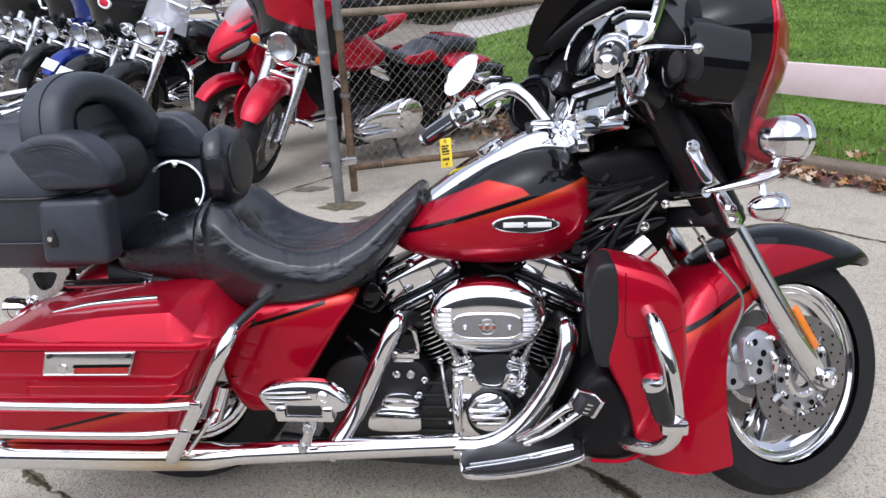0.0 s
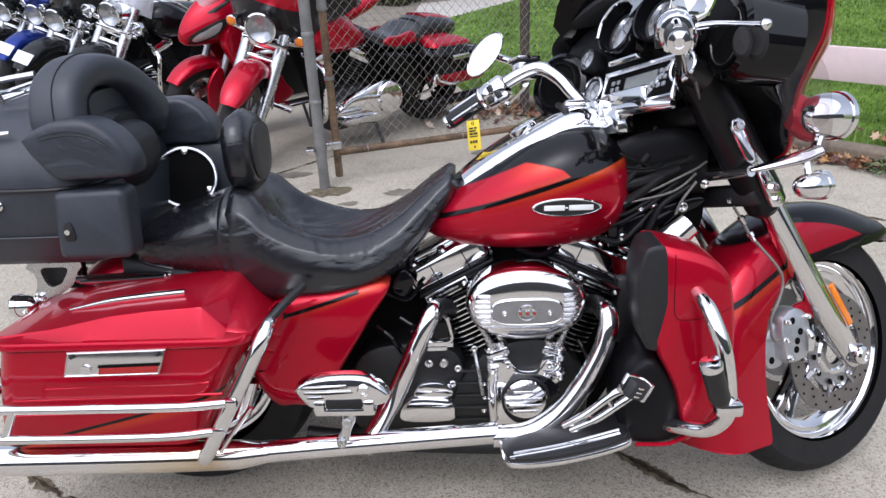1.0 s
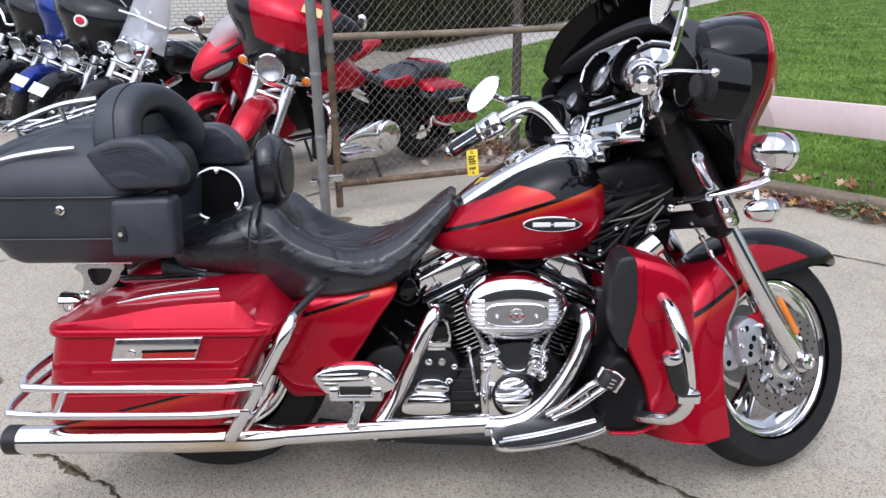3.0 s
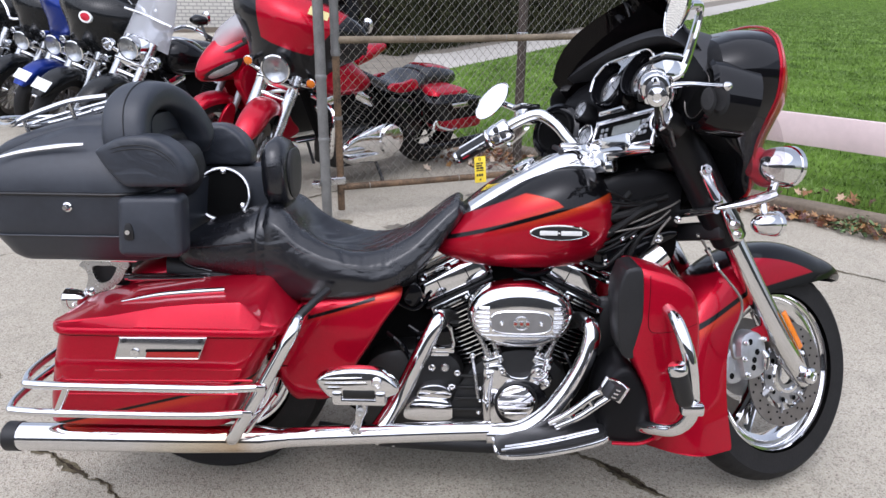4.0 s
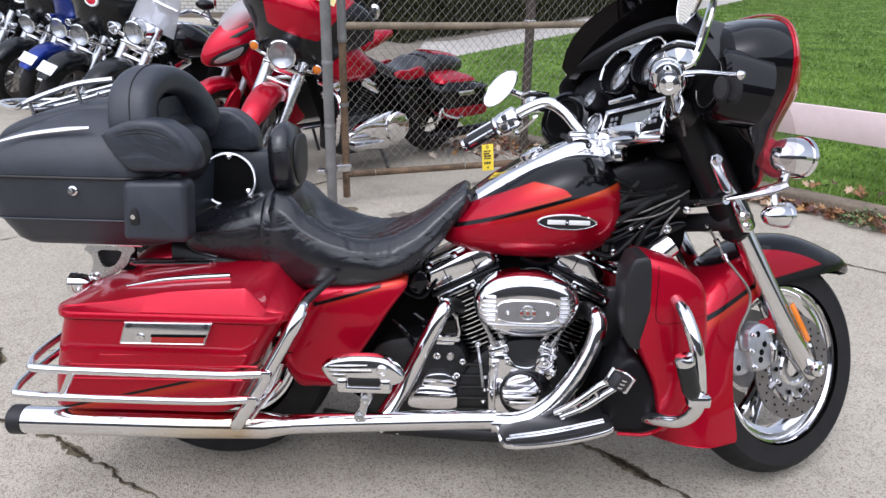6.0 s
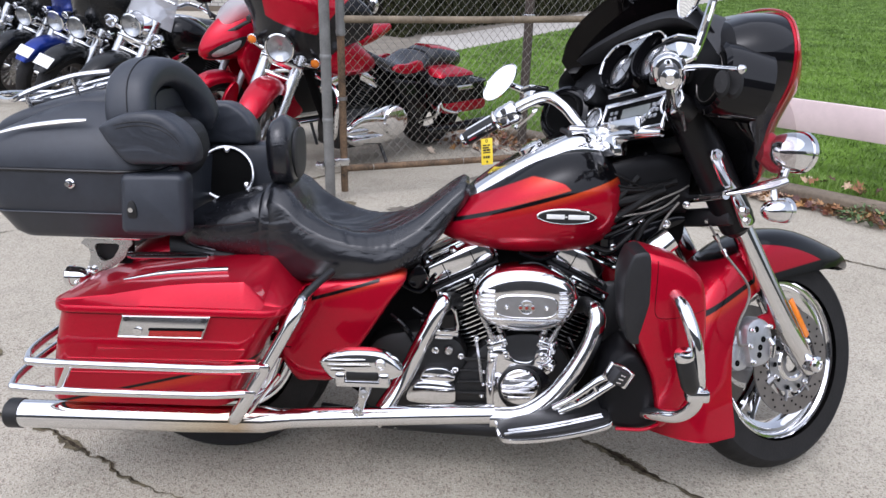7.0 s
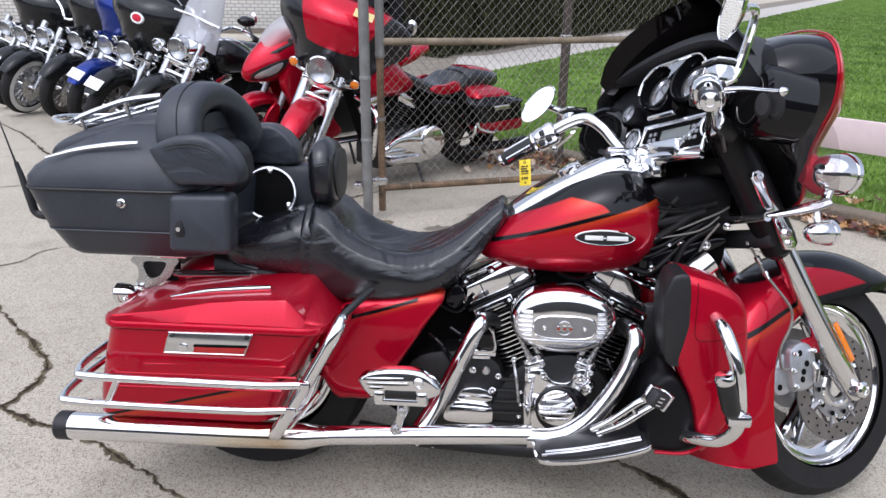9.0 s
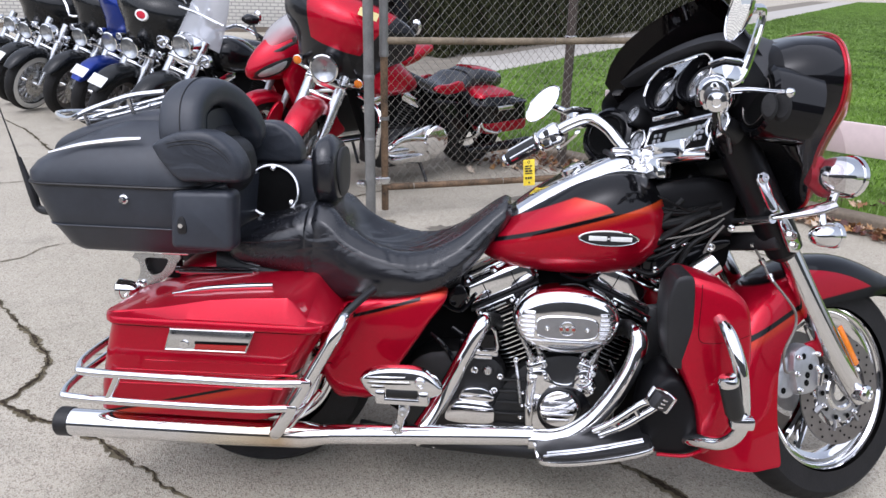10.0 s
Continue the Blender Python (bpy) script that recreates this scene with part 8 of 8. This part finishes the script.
SPORT_BOWL = mat("bright_lamp_bowl", (0.85, 0.85, 0.84), 0.30, 0.6, noise_scale=40, noise_amount=0.15)
PAPER = mat("white_paper", (0.78, 0.78, 0.76), 0.7, noise_scale=20, noise_amount=0.05)


def parked(label, lamp, turn=-136, lean=7, steer=31, style="bat", fairing=GREY_BLACK, fender=DEEP_BLACK, tank=BLACK_PAINT, bags=BLACK_PAINT, screen=SMOKE, paper=False, whitewall=False, seat_panel=False, front_tip=None):
    """A touring motorcycle that stands in the row. lamp: where its headlamp is on the ground plan."""
    c, s_ = math.cos(radians(turn)), math.sin(radians(turn))
    off = 0.10 * math.sin(radians(lean)) * 8
    reach = 1.470 if style == "bat" else 1.40
    ob = motorcycle_frame(label, lamp[0] - reach * c + s_ * off * 0.9, lamp[1] - reach * s_ - c * off * 0.9, turn, lean, "row of parked motorcycles")
    T = steering(steer)
    fw = wheel("front_wheel", ob, AXLE, 0.222, 0.042, 9, DULL_CHROME if whitewall else DISC_STEEL, "", T, 0.045, 0.320, 0.062)
    if whitewall:
        for k in (-1, 1):
            part("whitewall", lathe([(0.235, 0.0), (0.260, 0.004), (0.285, 0.0)], 40, aim((AXLE.x, k * 0.058, AXLE.z), (0, k, 0))), WHITEWALL, fw, "white tyre band")
    for k in (-1, 1):
        part("brake_disc", disc_mesh(AXLE, k * 0.07, 0.146, 0.07), DULL_CHROME, fw)
        part("fork_leg", tube([(1.61, k * 0.105, 0.315), (1.48, k * 0.105, 0.52), (1.24, k * 0.105, 0.92)], (0.030, 0.040, 0.042), 16, per=3), FORK_ALLOY, ob, "polished alloy fork leg", T)
        part("passing_lamp" if style != "bat" or not seat_panel else "turn_signal", bullet((1.37, k * 0.215, 0.83), (1, 0, -0.05), 0.048 if style == "screen" else 0.03, 0.07), CHROME, ob, "", T)
        part("signal_lens", lens_mesh((1.385, k * 0.215, 0.83), (1, 0, -0.05), 0.045 if style == "screen" else 0.028), AMBER if seat_panel else LENS, ob, "", T)
        part("mirror_stem", tube([(1.0, k * 0.30, 1.07), (1.03, k * 0.36, 1.14), (1.03, k * 0.40, 1.20)], 0.006, 8), CHROME, ob, "", T)
        part("mirror", lathe([(0.0005, -0.02), (0.04, -0.016), (0.058, 0.0), (0.0005, 0.002)], 20, aim((1.03, k * 0.41, 1.22), (-1, 0, 0.1)) @ Matrix.Diagonal((0.7, 1, 1, 1))), CHROME, ob, "", T)
        part("grip", tube([(0.905, k * 0.335, 1.035), (0.835, k * 0.42, 0.985)], 0.018, 12, straight=True), BLACK_PLASTIC, ob, "", T)
    part("axle", tube([(1.62, -0.13, 0.318), (1.62, 0.13, 0.318)], 0.018, 12, straight=True), CHROME, ob, "", T)
    part("lamp_bar", tube([(1.33, -0.23, 0.80), (1.31, -0.12, 0.775), (1.31, 0.12, 0.775), (1.33, 0.23, 0.80)], 0.016, 10), CHROME, ob, "", T)
    part("fork_clamp", block((0.07, 0.29, 0.06), (1.35, 0, 0.745), 0.015), CHROME, ob, "", T)
    part("fork_crossbar", tube([(1.405, -0.11, 0.665), (1.405, 0.11, 0.665)], 0.020, 12, straight=True), CHROME, ob, "", T)
    part("handlebar", tube(handlebar_line(1)[::-1] + handlebar_line(-1)[1:], 0.0145, 10), CHROME, ob, "", T)
    part("front_fender", fender_mesh(AXLE, [(36, 0.390, 0.36, 0.050), (45, 0.388, 0.335, 0.070), (60, 0.385, 0.31, 0.082), (95, 0.38, 0.30, 0.086), (130, 0.385, 0.29, 0.088), (160, 0.40, 0.30, 0.09), (185, 0.415, 0.33, 0.09)], 0.09), fender, ob, "", T)
    if paper:
        part("paper_slip", block((0.10, 0.14, 0.002), (0, 0, 0), 0, m=Matrix.Translation((1.866, 0.010, 0.625)) @ Matrix.Rotation(radians(40), 4, "Y")), PAPER, ob, "white paper slip on the fender", T)
    lamp_z, lx = 0.88 if style == "screen" or seat_panel else 0.825, 1.490 if style == "bat" else 1.40
    nac = part("headlamp", bullet((lx, 0, lamp_z), (1, 0, -0.06), 0.088, 0.13, 32), CHROME, ob, "round chrome headlamp", T)
    part("reflector", lathe([(0.084, 0.004), (0.06, -0.02), (0.03, -0.035), (0.0005, -0.04)], 28, aim((lx + 0.006, 0, lamp_z), (1, 0, -0.06))), LAMP_BOWL, nac)
    part("bulb_cap", lathe([(0.016, 0.0), (0.014, 0.006), (0.0004, 0.008)], 16, aim((lx - 0.006, 0, lamp_z), (1, 0, -0.06))), DULL_CHROME, nac)
    part("lens", lens_mesh((lx + 0.012, 0, lamp_z), (1, 0, -0.06), 0.085, 0.2, 32), LENS, nac)
    if style == "bat":
        rows = [(k, 0.115 * (1 - k ** 2.4), 1.0, 0.05 * (1 - k)) for k in (0.03, 0.12, 0.25, 0.40, 0.55, 0.70, 0.82, 0.91, 0.97)] + [(1.0, 0.0, 1.0, 0), (0.985, -0.04, 1.0, 0), (0.90, -0.12, 1.0, 0), (0.6, -0.17, 0.8, 0)]
        F = T @ Matrix.Translation((1.305, 0, 0.90)) @ Matrix.Scale(1.28, 4) @ Matrix.Translation((-1.40, 0, -0.94))
        part("fairing", rings(bmesh.new(), fairing_loops(rows, 1.08)), fairing, ob, "fork-mounted fairing", F, 80)
        part("windscreen", windscreen_mesh(0.157, 0.985, 0.266, 1.304, 1.204, 0.176, 0.004, 0.02), screen, ob, "", F)
        if seat_panel:
            part("sticker", block((0.002, 0.10, 0.04), (0, 0, 0), 0, m=Matrix.Translation((1.455, 0.12, 1.235)) @ Matrix.Rotation(radians(-32), 4, "Y")), PALE_YELLOW, ob, "pale yellow sticker", F)
        elif "badge" in label:
            part("fairing_badge", lathe([(0.050, -0.008), (0.048, 0.006), (0.0005, 0.009)], 20, aim((1.494, 0.03, 1.119), (1, 0, 0.35)) @ Matrix.Diagonal((1, 0.75, 1, 1))), WHITE_PAINT, ob, "small oval badge", F)
            part("badge_centre", lathe([(0.036, 0.004), (0.034, 0.0095), (0.0005, 0.012)], 20, aim((1.494, 0.03, 1.119), (1, 0, 0.35)) @ Matrix.Diagonal((1, 0.7, 1, 1))), SEAT_RED, ob, "red badge centre", F)
    elif style == "screen":
        part("windscreen", windscreen_mesh(0.60, 0.42, 0.215, 1.30, 0.92, 0.10, 0.004, 0.12), HAZY, ob, "tall clear windscreen", T)
        part("screen_strut", tube([(1.24, 0, 0.93), (1.08, 0, 1.30)], 0.012, 8, straight=True), CHROME, ob, "", T)
        part("screen_band", tube([(1.19, -0.22, 1.10), (1.215, 0, 1.12), (1.19, 0.22, 1.10)], 0.010, 8), CHROME, ob, "", T)
        part("nacelle", hull([(1.10, 0, 0.80, 1.00, 0.10, 2.6), (1.20, 0, 0.76, 0.98, 0.13, 2.6), (1.30, 0, 0.76, 0.96, 0.12, 2.4), (1.37, 0, 0.79, 0.94, 0.09, 2.2)], 20), CHROME, ob, "chrome nacelle", T)
    part("fuel_tank", hull(TANK, 24), tank, ob, "teardrop tank")
    part("tank_console", hull([(0.70, 0, 0.795, 0.812, 0.018, 2.6), (0.86, 0, 0.88, 0.922, 0.05, 3), (1.03, 0, 0.895, 0.945, 0.05, 3), (1.07, 0, 0.875, 0.92, 0.04, 3)], 16), CHROME, ob)
    part("rider_seat", hull([(0.16, 0, 0.60, 0.745, 0.15, 3), (0.22, 0, 0.57, 0.765, 0.18, 3), (0.33, 0, 0.57, 0.72, 0.19, 2.8), (0.45, 0, 0.58, 0.70, 0.185, 2.8), (0.58, 0, 0.64, 0.745, 0.13, 2.6), (0.70, 0, 0.73, 0.80, 0.07, 2.4)], 24), LEATHER, ob, "black saddle")
    part("passenger_seat", hull([(-0.22, 0, 0.62, 0.735, 0.10, 3), (-0.10, 0, 0.61, 0.765, 0.14, 3), (0.08, 0, 0.60, 0.79, 0.155, 3), (0.17, 0, 0.60, 0.77, 0.14, 3)], 24), LEATHER, ob, "black pillion pad")
    if seat_panel:
        for k in (-1, 1):
            part("seat_panel", pillow([(0.28, 0.645), (0.30, 0.715), (0.42, 0.70), (0.52, 0.70), (0.56, 0.665), (0.45, 0.63)], k * 0.16, k * 0.185, 0.012), SEAT_RED, ob, "red seat insert")
        part("pillion_panel", hull([(-0.20, 0, 0.70, 0.748, 0.07, 2.6), (-0.08, 0, 0.72, 0.779, 0.10, 2.6), (0.10, 0, 0.75, 0.80, 0.10, 2.6)], 20), SEAT_RED, ob, "red seat insert")
    part("rear_fender", fender_mesh(Vector((0, 0, 0.325)), [(15, 0.345, 0.30, 0.10), (60, 0.36, 0.27, 0.11), (110, 0.37, 0.26, 0.115), (150, 0.375, 0.28, 0.11), (190, 0.38, 0.33, 0.10)], 0.11), BLACK_PAINT if seat_panel else fender, ob)
    wheel("rear_wheel", ob, Vector((0, 0, 0.325)), 0.215, 0.05, 5, BLACK_PAINT if seat_panel else CHROME, "", None, 0.05, 0.325, 0.08)
    for k in (-1, 1):
        def sided(rows):
            return stack([(z, x0, x1, min(k * a, k * b), max(k * a, k * b), r) for z, x0, x1, a, b, r in rows], n=5)
        bag = part("saddlebag", sided(BAG), BLACK_PAINT if seat_panel else bags, ob, "hard saddlebag")
        part("bag_lid", lid_mesh(k, LID_RIDGE, LID_TOP), BLACK_PAINT if seat_panel else bags, bag)
        if seat_panel:
            part("lid_panel", sided([(0.600, -0.19, 0.22, 0.16, 0.340, 0.04), (0.625, -0.165, 0.21, 0.16, 0.335, 0.04), (0.648, -0.13, 0.20, 0.15, 0.285, 0.04), (0.672, -0.06, 0.175, 0.15, 0.21, 0.03)]), SEAT_RED, bag, "red lid panel")
        if seat_panel:
            part("bag_base", sided([(0.256, -0.35, 0.105, 0.146, 0.326, 0.05), (0.275, -0.367, 0.122, 0.141, 0.344, 0.055), (0.365, -0.350, 0.165, 0.139, 0.360, 0.06), (0.370, -0.346, 0.160, 0.142, 0.350, 0.06)]), SEAT_RED, bag, "red lower edge")
        part("bag_latch", plate([(-0.10, 0.528), (0.08, 0.530), (0.06, 0.485), (-0.115, 0.483)], k * 0.368, k * 0.387, 0.003, smooth=False), CHROME, bag)
        if seat_panel:
            raise_bag = Matrix.Translation((0.03, 0, 0.63)) @ Matrix.Diagonal((0.95, 1, 0.82, 1)) @ Matrix.Translation((0, 0, -0.63))
            for o in (bag, *bag.children):
                o.data.transform(raise_bag)
            part("bag_guard", tube([(0.30, k * 0.20, 0.27), (0.285, k * 0.35, 0.34), (0.265, k * 0.375, 0.43), (0.22, k * 0.372, 0.385), (0.10, k * 0.378, 0.345), (0.02, k * 0.36, 0.345)], 0.011, 10), CHROME, ob, "chrome saddlebag guard")
        part("muffler", tube([(-0.40, k * 0.29, 0.20), (0.1, k * 0.29, 0.205), (0.25, k * 0.28, 0.21), (0.8 if k < 0 else 0.27, k * (0.22 if k < 0 else 0.27), 0.20)], (0.038, 0.036, 0.026, 0.024), 14, straight=True), BLACK_PAINT if seat_panel else CHROME, ob)
        part("engine_guard", tube([(1.16, k * 0.06, 0.66), (1.20, k * 0.24, 0.65), (1.225, k * 0.385, 0.60), (1.25, k * 0.40, 0.46), (1.24, k * 0.37, 0.33), (1.12, k * 0.18, 0.24)], 0.016, 10), CHROME, ob)
        part("floorboard", block((0.28, 0.12, 0.02), (0.94, k * 0.30, 0.26), 0.008, m=Matrix()), CHROME, ob)
    part("crankcase", plate([(0.44, 0.16), (0.43, 0.33), (0.55, 0.40), (0.83, 0.41), (0.93, 0.41), (1.01, 0.33), (1.02, 0.20), (0.96, 0.13)], -0.12, 0.12, 0.02), WRINKLE, ob)
    for ang in (-27, 25):
        cyl = part("cylinder", cylinder_mesh(CRANK, ang, 0.165, 0.36, 0.068, 10), BLACK_PLASTIC, ob)
        m = Matrix.Translation(CRANK) @ Matrix.Rotation(radians(ang), 4, "Y") @ Matrix.Translation((0, 0, 0.40))
        part("rocker_box", block((0.195, 0.145, 0.075), (0, 0, 0), 0.018, m=m), CHROME, cyl)
    prim = part("primary_cover", pillow([(0.45, 0.20), (0.435, 0.31), (0.49, 0.405), (0.60, 0.425), (0.75, 0.395), (0.92, 0.345), (0.99, 0.27), (0.95, 0.185), (0.85, 0.15), (0.60, 0.15)], 0.10, 0.175, 0.045), CHROME, ob, "chrome primary cover", None, 60)
    part("derby_cover", lathe([(0.115, -0.02), (0.115, 0.012), (0.105, 0.026), (0.070, 0.034), (0.0005, 0.038)], 32, aim((0.565, 0.208, 0.305), (0, 1, 0))), CHROME, prim)
    part("shift_linkage", tube([(0.62, 0.215, 0.33), (0.85, 0.225, 0.36), (1.02, 0.27, 0.34)], 0.008, 8), CHROME, ob)
    # same near-black plate, standing for shade inside the parked machine
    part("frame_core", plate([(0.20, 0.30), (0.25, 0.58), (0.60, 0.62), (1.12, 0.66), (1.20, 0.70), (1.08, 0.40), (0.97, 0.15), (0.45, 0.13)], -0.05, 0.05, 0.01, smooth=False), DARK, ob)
    part("side_cover", pillow([(0.235, 0.50), (0.30, 0.556), (0.545, 0.592), (0.446, 0.425), (0.354, 0.300), (0.232, 0.296)], 0.12, 0.185, 0.02), BLACK_PAINT if seat_panel else tank, ob)
    part("stand", tube([(0.66, 0.14, 0.16), (0.70, 0.26, 0.07), (0.74, 0.36, -0.03)], (0.014, 0.012, 0.016), 8), BLACK_PLASTIC, ob)
    return ob


NOSE = [(1.02, 0, 0.72, 1.08, 0.185, 1.9), (1.16, 0, 0.70, 1.08, 0.178, 1.75), (1.28, 0, 0.695, 1.03, 0.152, 1.6), (1.38, 0, 0.70, 0.955, 0.110, 1.5), (1.45, 0, 0.71, 0.875, 0.066, 1.45), (1.49, 0, 0.74, 0.80, 0.016, 1.45)]


def nose_patch(rows, outline, side, proud):
    """A panel laid on the flank of a pointed nose."""
    pts = [(p.x, p.y) for p in spline([(x, z, 0) for x, z in outline], 4, True)]
    cx, cz = sum(p[0] for p in pts) / len(pts), sum(p[1] for p in pts) / len(pts)
    def flank(x, z):
        lo, hi, w, e = (table([(r[0], r[i]) for r in rows], x) for i in (2, 3, 4, 5))
        u = min(0.98, abs((z - (lo + hi) / 2) / ((hi - lo) / 2)))
        return w * (1 - u ** e) ** (1 / e)
    loops = []
    for k, extra in ((1.0, -0.03), (1.0, proud), (0.8, proud + 0.002), (0.5, proud + 0.004), (0.06, proud + 0.005)):
        loop = []
        for x, z in pts:
            qx, qz = cx + (x - cx) * k, cz + (z - cz) * k
            loop.append(Vector((qx, side * (flank(qx, qz) + extra), qz)))
        loops.append(loop)
    return rings(bmesh.new(), loops)


def sport_bike(label, at, turn, lean=8, steer=16):
    """A fully faired sport motorcycle. at: the tip of its nose on the ground plan."""
    c, s_ = math.cos(radians(turn)), math.sin(radians(turn))
    ob = motorcycle_frame(label, at[0] - 1.45 * c + s_ * 0.1, at[1] - 1.45 * s_ - c * 0.1, turn, lean, "row of parked motorcycles")
    T = Matrix.Translation((-0.22, 0, -0.02)) @ steering(steer, 24)
    fw = wheel("front_wheel", ob, AXLE, 0.218, 0.045, 3, BLACK_PAINT, "black cast wheel", T, 0.04, 0.302, 0.06)
    for k in (-1, 1):
        part("brake_disc", disc_mesh(AXLE, k * 0.06, 0.155, 0.09), DULL_CHROME, fw)
        part("fork_leg", tube([(1.61, k * 0.095, 0.315), (1.50, k * 0.095, 0.52), (1.36, k * 0.095, 0.82)], (0.022, 0.024, 0.028), 12, per=3), ALU, ob, "", T)
        part("fork_guard", plate([(1.65, 0.46), (1.60, 0.56), (1.53, 0.60), (1.50, 0.52), (1.56, 0.30), (1.62, 0.28)], k * 0.10, k * 0.125, 0.006), RED_PAINT, ob, "", T)
        part("lamp_shade", nose_patch(NOSE, [(1.465, 0.745), (1.42, 0.805), (1.34, 0.855), (1.235, 0.895), (1.215, 0.880), (1.25, 0.800), (1.34, 0.735), (1.42, 0.715)], k, 0.003), BLACK_PLASTIC, ob)
        part("lamp_bowl", nose_patch(NOSE, [(1.430, 0.757), (1.40, 0.795), (1.33, 0.838), (1.255, 0.870), (1.275, 0.805), (1.345, 0.755), (1.405, 0.738)], k, 0.006), SPORT_BOWL, ob, "slanted clear headlamp")
        part("headlamp_glass", nose_patch(NOSE, [(1.435, 0.755), (1.402, 0.798), (1.33, 0.842), (1.248, 0.876), (1.267, 0.803), (1.34, 0.750), (1.407, 0.733)], k, 0.010), LENS, ob)
        part("side_fairing", pillow([(1.25, 0.72), (1.20, 0.84), (1.10, 0.88), (1.02, 0.78), (0.92, 0.62), (0.80, 0.40), (0.72, 0.28), (0.95, 0.22), (1.08, 0.30), (1.16, 0.52)], k * 0.10, k * 0.165, 0.04), RED_PAINT, ob, "red side fairing", None, 50)
        part("mirror", hull([(1.22, k * 0.36, 1.03, 1.09, 0.055, 2.5), (1.27, k * 0.37, 1.02, 1.10, 0.06, 2.5), (1.32, k * 0.365, 1.045, 1.08, 0.03, 2.2)], 14), BLACK_PAINT, ob)
        part("mirror_stem", tube([(1.30, k * 0.18, 0.96), (1.27, k * 0.30, 1.03)], 0.010, 8, straight=True), BLACK_PLASTIC, ob)
        part("grip", tube([(1.12, k * 0.20, 0.92), (1.04, k * 0.33, 0.90)], 0.017, 10, straight=True), BLACK_PLASTIC, ob)
    part("front_fender", fender_mesh(AXLE, [(40, 0.335, 0.31, 0.055), (70, 0.335, 0.285, 0.075), (110, 0.335, 0.27, 0.08), (140, 0.335, 0.29, 0.07)], 0.07), RED_PAINT, ob, "red front fender", T)
    part("nose", hull(NOSE, 32), RED_PAINT, ob, "red pointed nose fairing")
    part("nose_vent", nose_patch(NOSE, [(1.33, 0.925), (1.25, 0.970), (1.19, 1.00), (1.20, 0.975), (1.27, 0.935)], 1, 0.003), BLACK_PLASTIC, ob)
    part("windscreen", hull([(1.05, 0, 0.97, 1.19, 0.13, 2.0), (1.15, 0, 0.97, 1.16, 0.13, 2.0), (1.28, 0, 0.93, 1.07, 0.10, 2.0), (1.36, 0, 0.88, 0.955, 0.04, 2.0)], 20), HAZY, ob, "clear windscreen")
    part("sticker", block((0.002, 0.055, 0.05), (0, 0, 0), 0, m=Matrix.Translation((1.13, 0.085, 1.155)) @ Matrix.Rotation(radians(35), 4, "Z") @ Matrix.Rotation(radians(-30), 4, "Y")), PALE_YELLOW, ob, "pale yellow paper slip on the windscreen")
    part("fuel_tank", hull([(0.55, 0, 0.72, 0.80, 0.07, 2.4), (0.68, 0, 0.70, 0.88, 0.14, 2.4), (0.85, 0, 0.70, 0.94, 0.17, 2.4), (1.0, 0, 0.72, 0.93, 0.14, 2.3), (1.08, 0, 0.76, 0.86, 0.06, 2.1)], 24), RED_PAINT, ob, "red tank")
    part("rider_seat", hull([(0.0, 0, 0.83, 0.90, 0.09, 2.8), (0.18, 0, 0.80, 0.86, 0.11, 2.8), (0.35, 0, 0.74, 0.80, 0.13, 2.8), (0.55, 0, 0.73, 0.79, 0.09, 2.6)], 20), LEATHER, ob)
    part("tail", hull([(-0.25, 0, 0.84, 0.90, 0.04, 2.3), (-0.05, 0, 0.76, 0.89, 0.10, 2.4), (0.25, 0, 0.68, 0.82, 0.12, 2.4), (0.50, 0, 0.62, 0.76, 0.12, 2.4)], 20), RED_PAINT, ob)
    wheel("rear_wheel", ob, Vector((0, 0, 0.315)), 0.218, 0.06, 3, BLACK_PAINT, "", None, 0.05, 0.315, 0.085)
    part("engine", block((0.50, 0.30, 0.40), (0.72, 0, 0.45), 0.05), WRINKLE, ob)
    part("swing_arm", tube([(0, -0.10, 0.315), (0.45, -0.10, 0.38), (0.45, 0.10, 0.38), (0, 0.10, 0.315)], 0.03, 10, straight=True), ALU, ob)
    part("stand", tube([(0.62, 0.12, 0.22), (0.64, 0.30, -0.02)], 0.012, 8, straight=True), BLACK_PLASTIC, ob)
    return ob


parked("red and black touring motorcycle with a fairing, parked behind the gate", (-1.135, 4.985), -136, lean=3, fairing=FAIRING_RED, fender=FENDER_RED, tank=RED_PAINT, bags=RED_PAINT, seat_panel=True, steer=42)
sport_bike("bright red sport motorcycle with full fairing, parked in the row", (-1.70, 5.52), -137)
parked("black touring motorcycle with a tall clear windscreen, parked", (-2.48, 6.24), -136, style="screen", steer=30)
parked("black touring motorcycle with a fairing and an oval badge", (-3.09, 6.66), -136, paper=True)
parked("glossy blue touring motorcycle with a blue fairing, parked", (-3.55, 7.28), -136, fairing=BLUE_PAINT, fender=BLUE_PAINT, tank=BLUE_PAINT, bags=BLUE_PAINT, paper=True)
parked("dark touring motorcycle with a fairing, parked in the row", (-4.06, 7.74), -137)
parked("black and chrome cruiser with whitewall tyres, parked", (-4.60, 8.12), -136, style="none", whitewall=True)
parked("dark grey touring motorcycle with a fairing, parked far down the row", (-5.08, 8.55), -136, paper=True)
parked("black chrome-trimmed cruiser, last in the row", (-5.72, 9.35), -137, style="none")
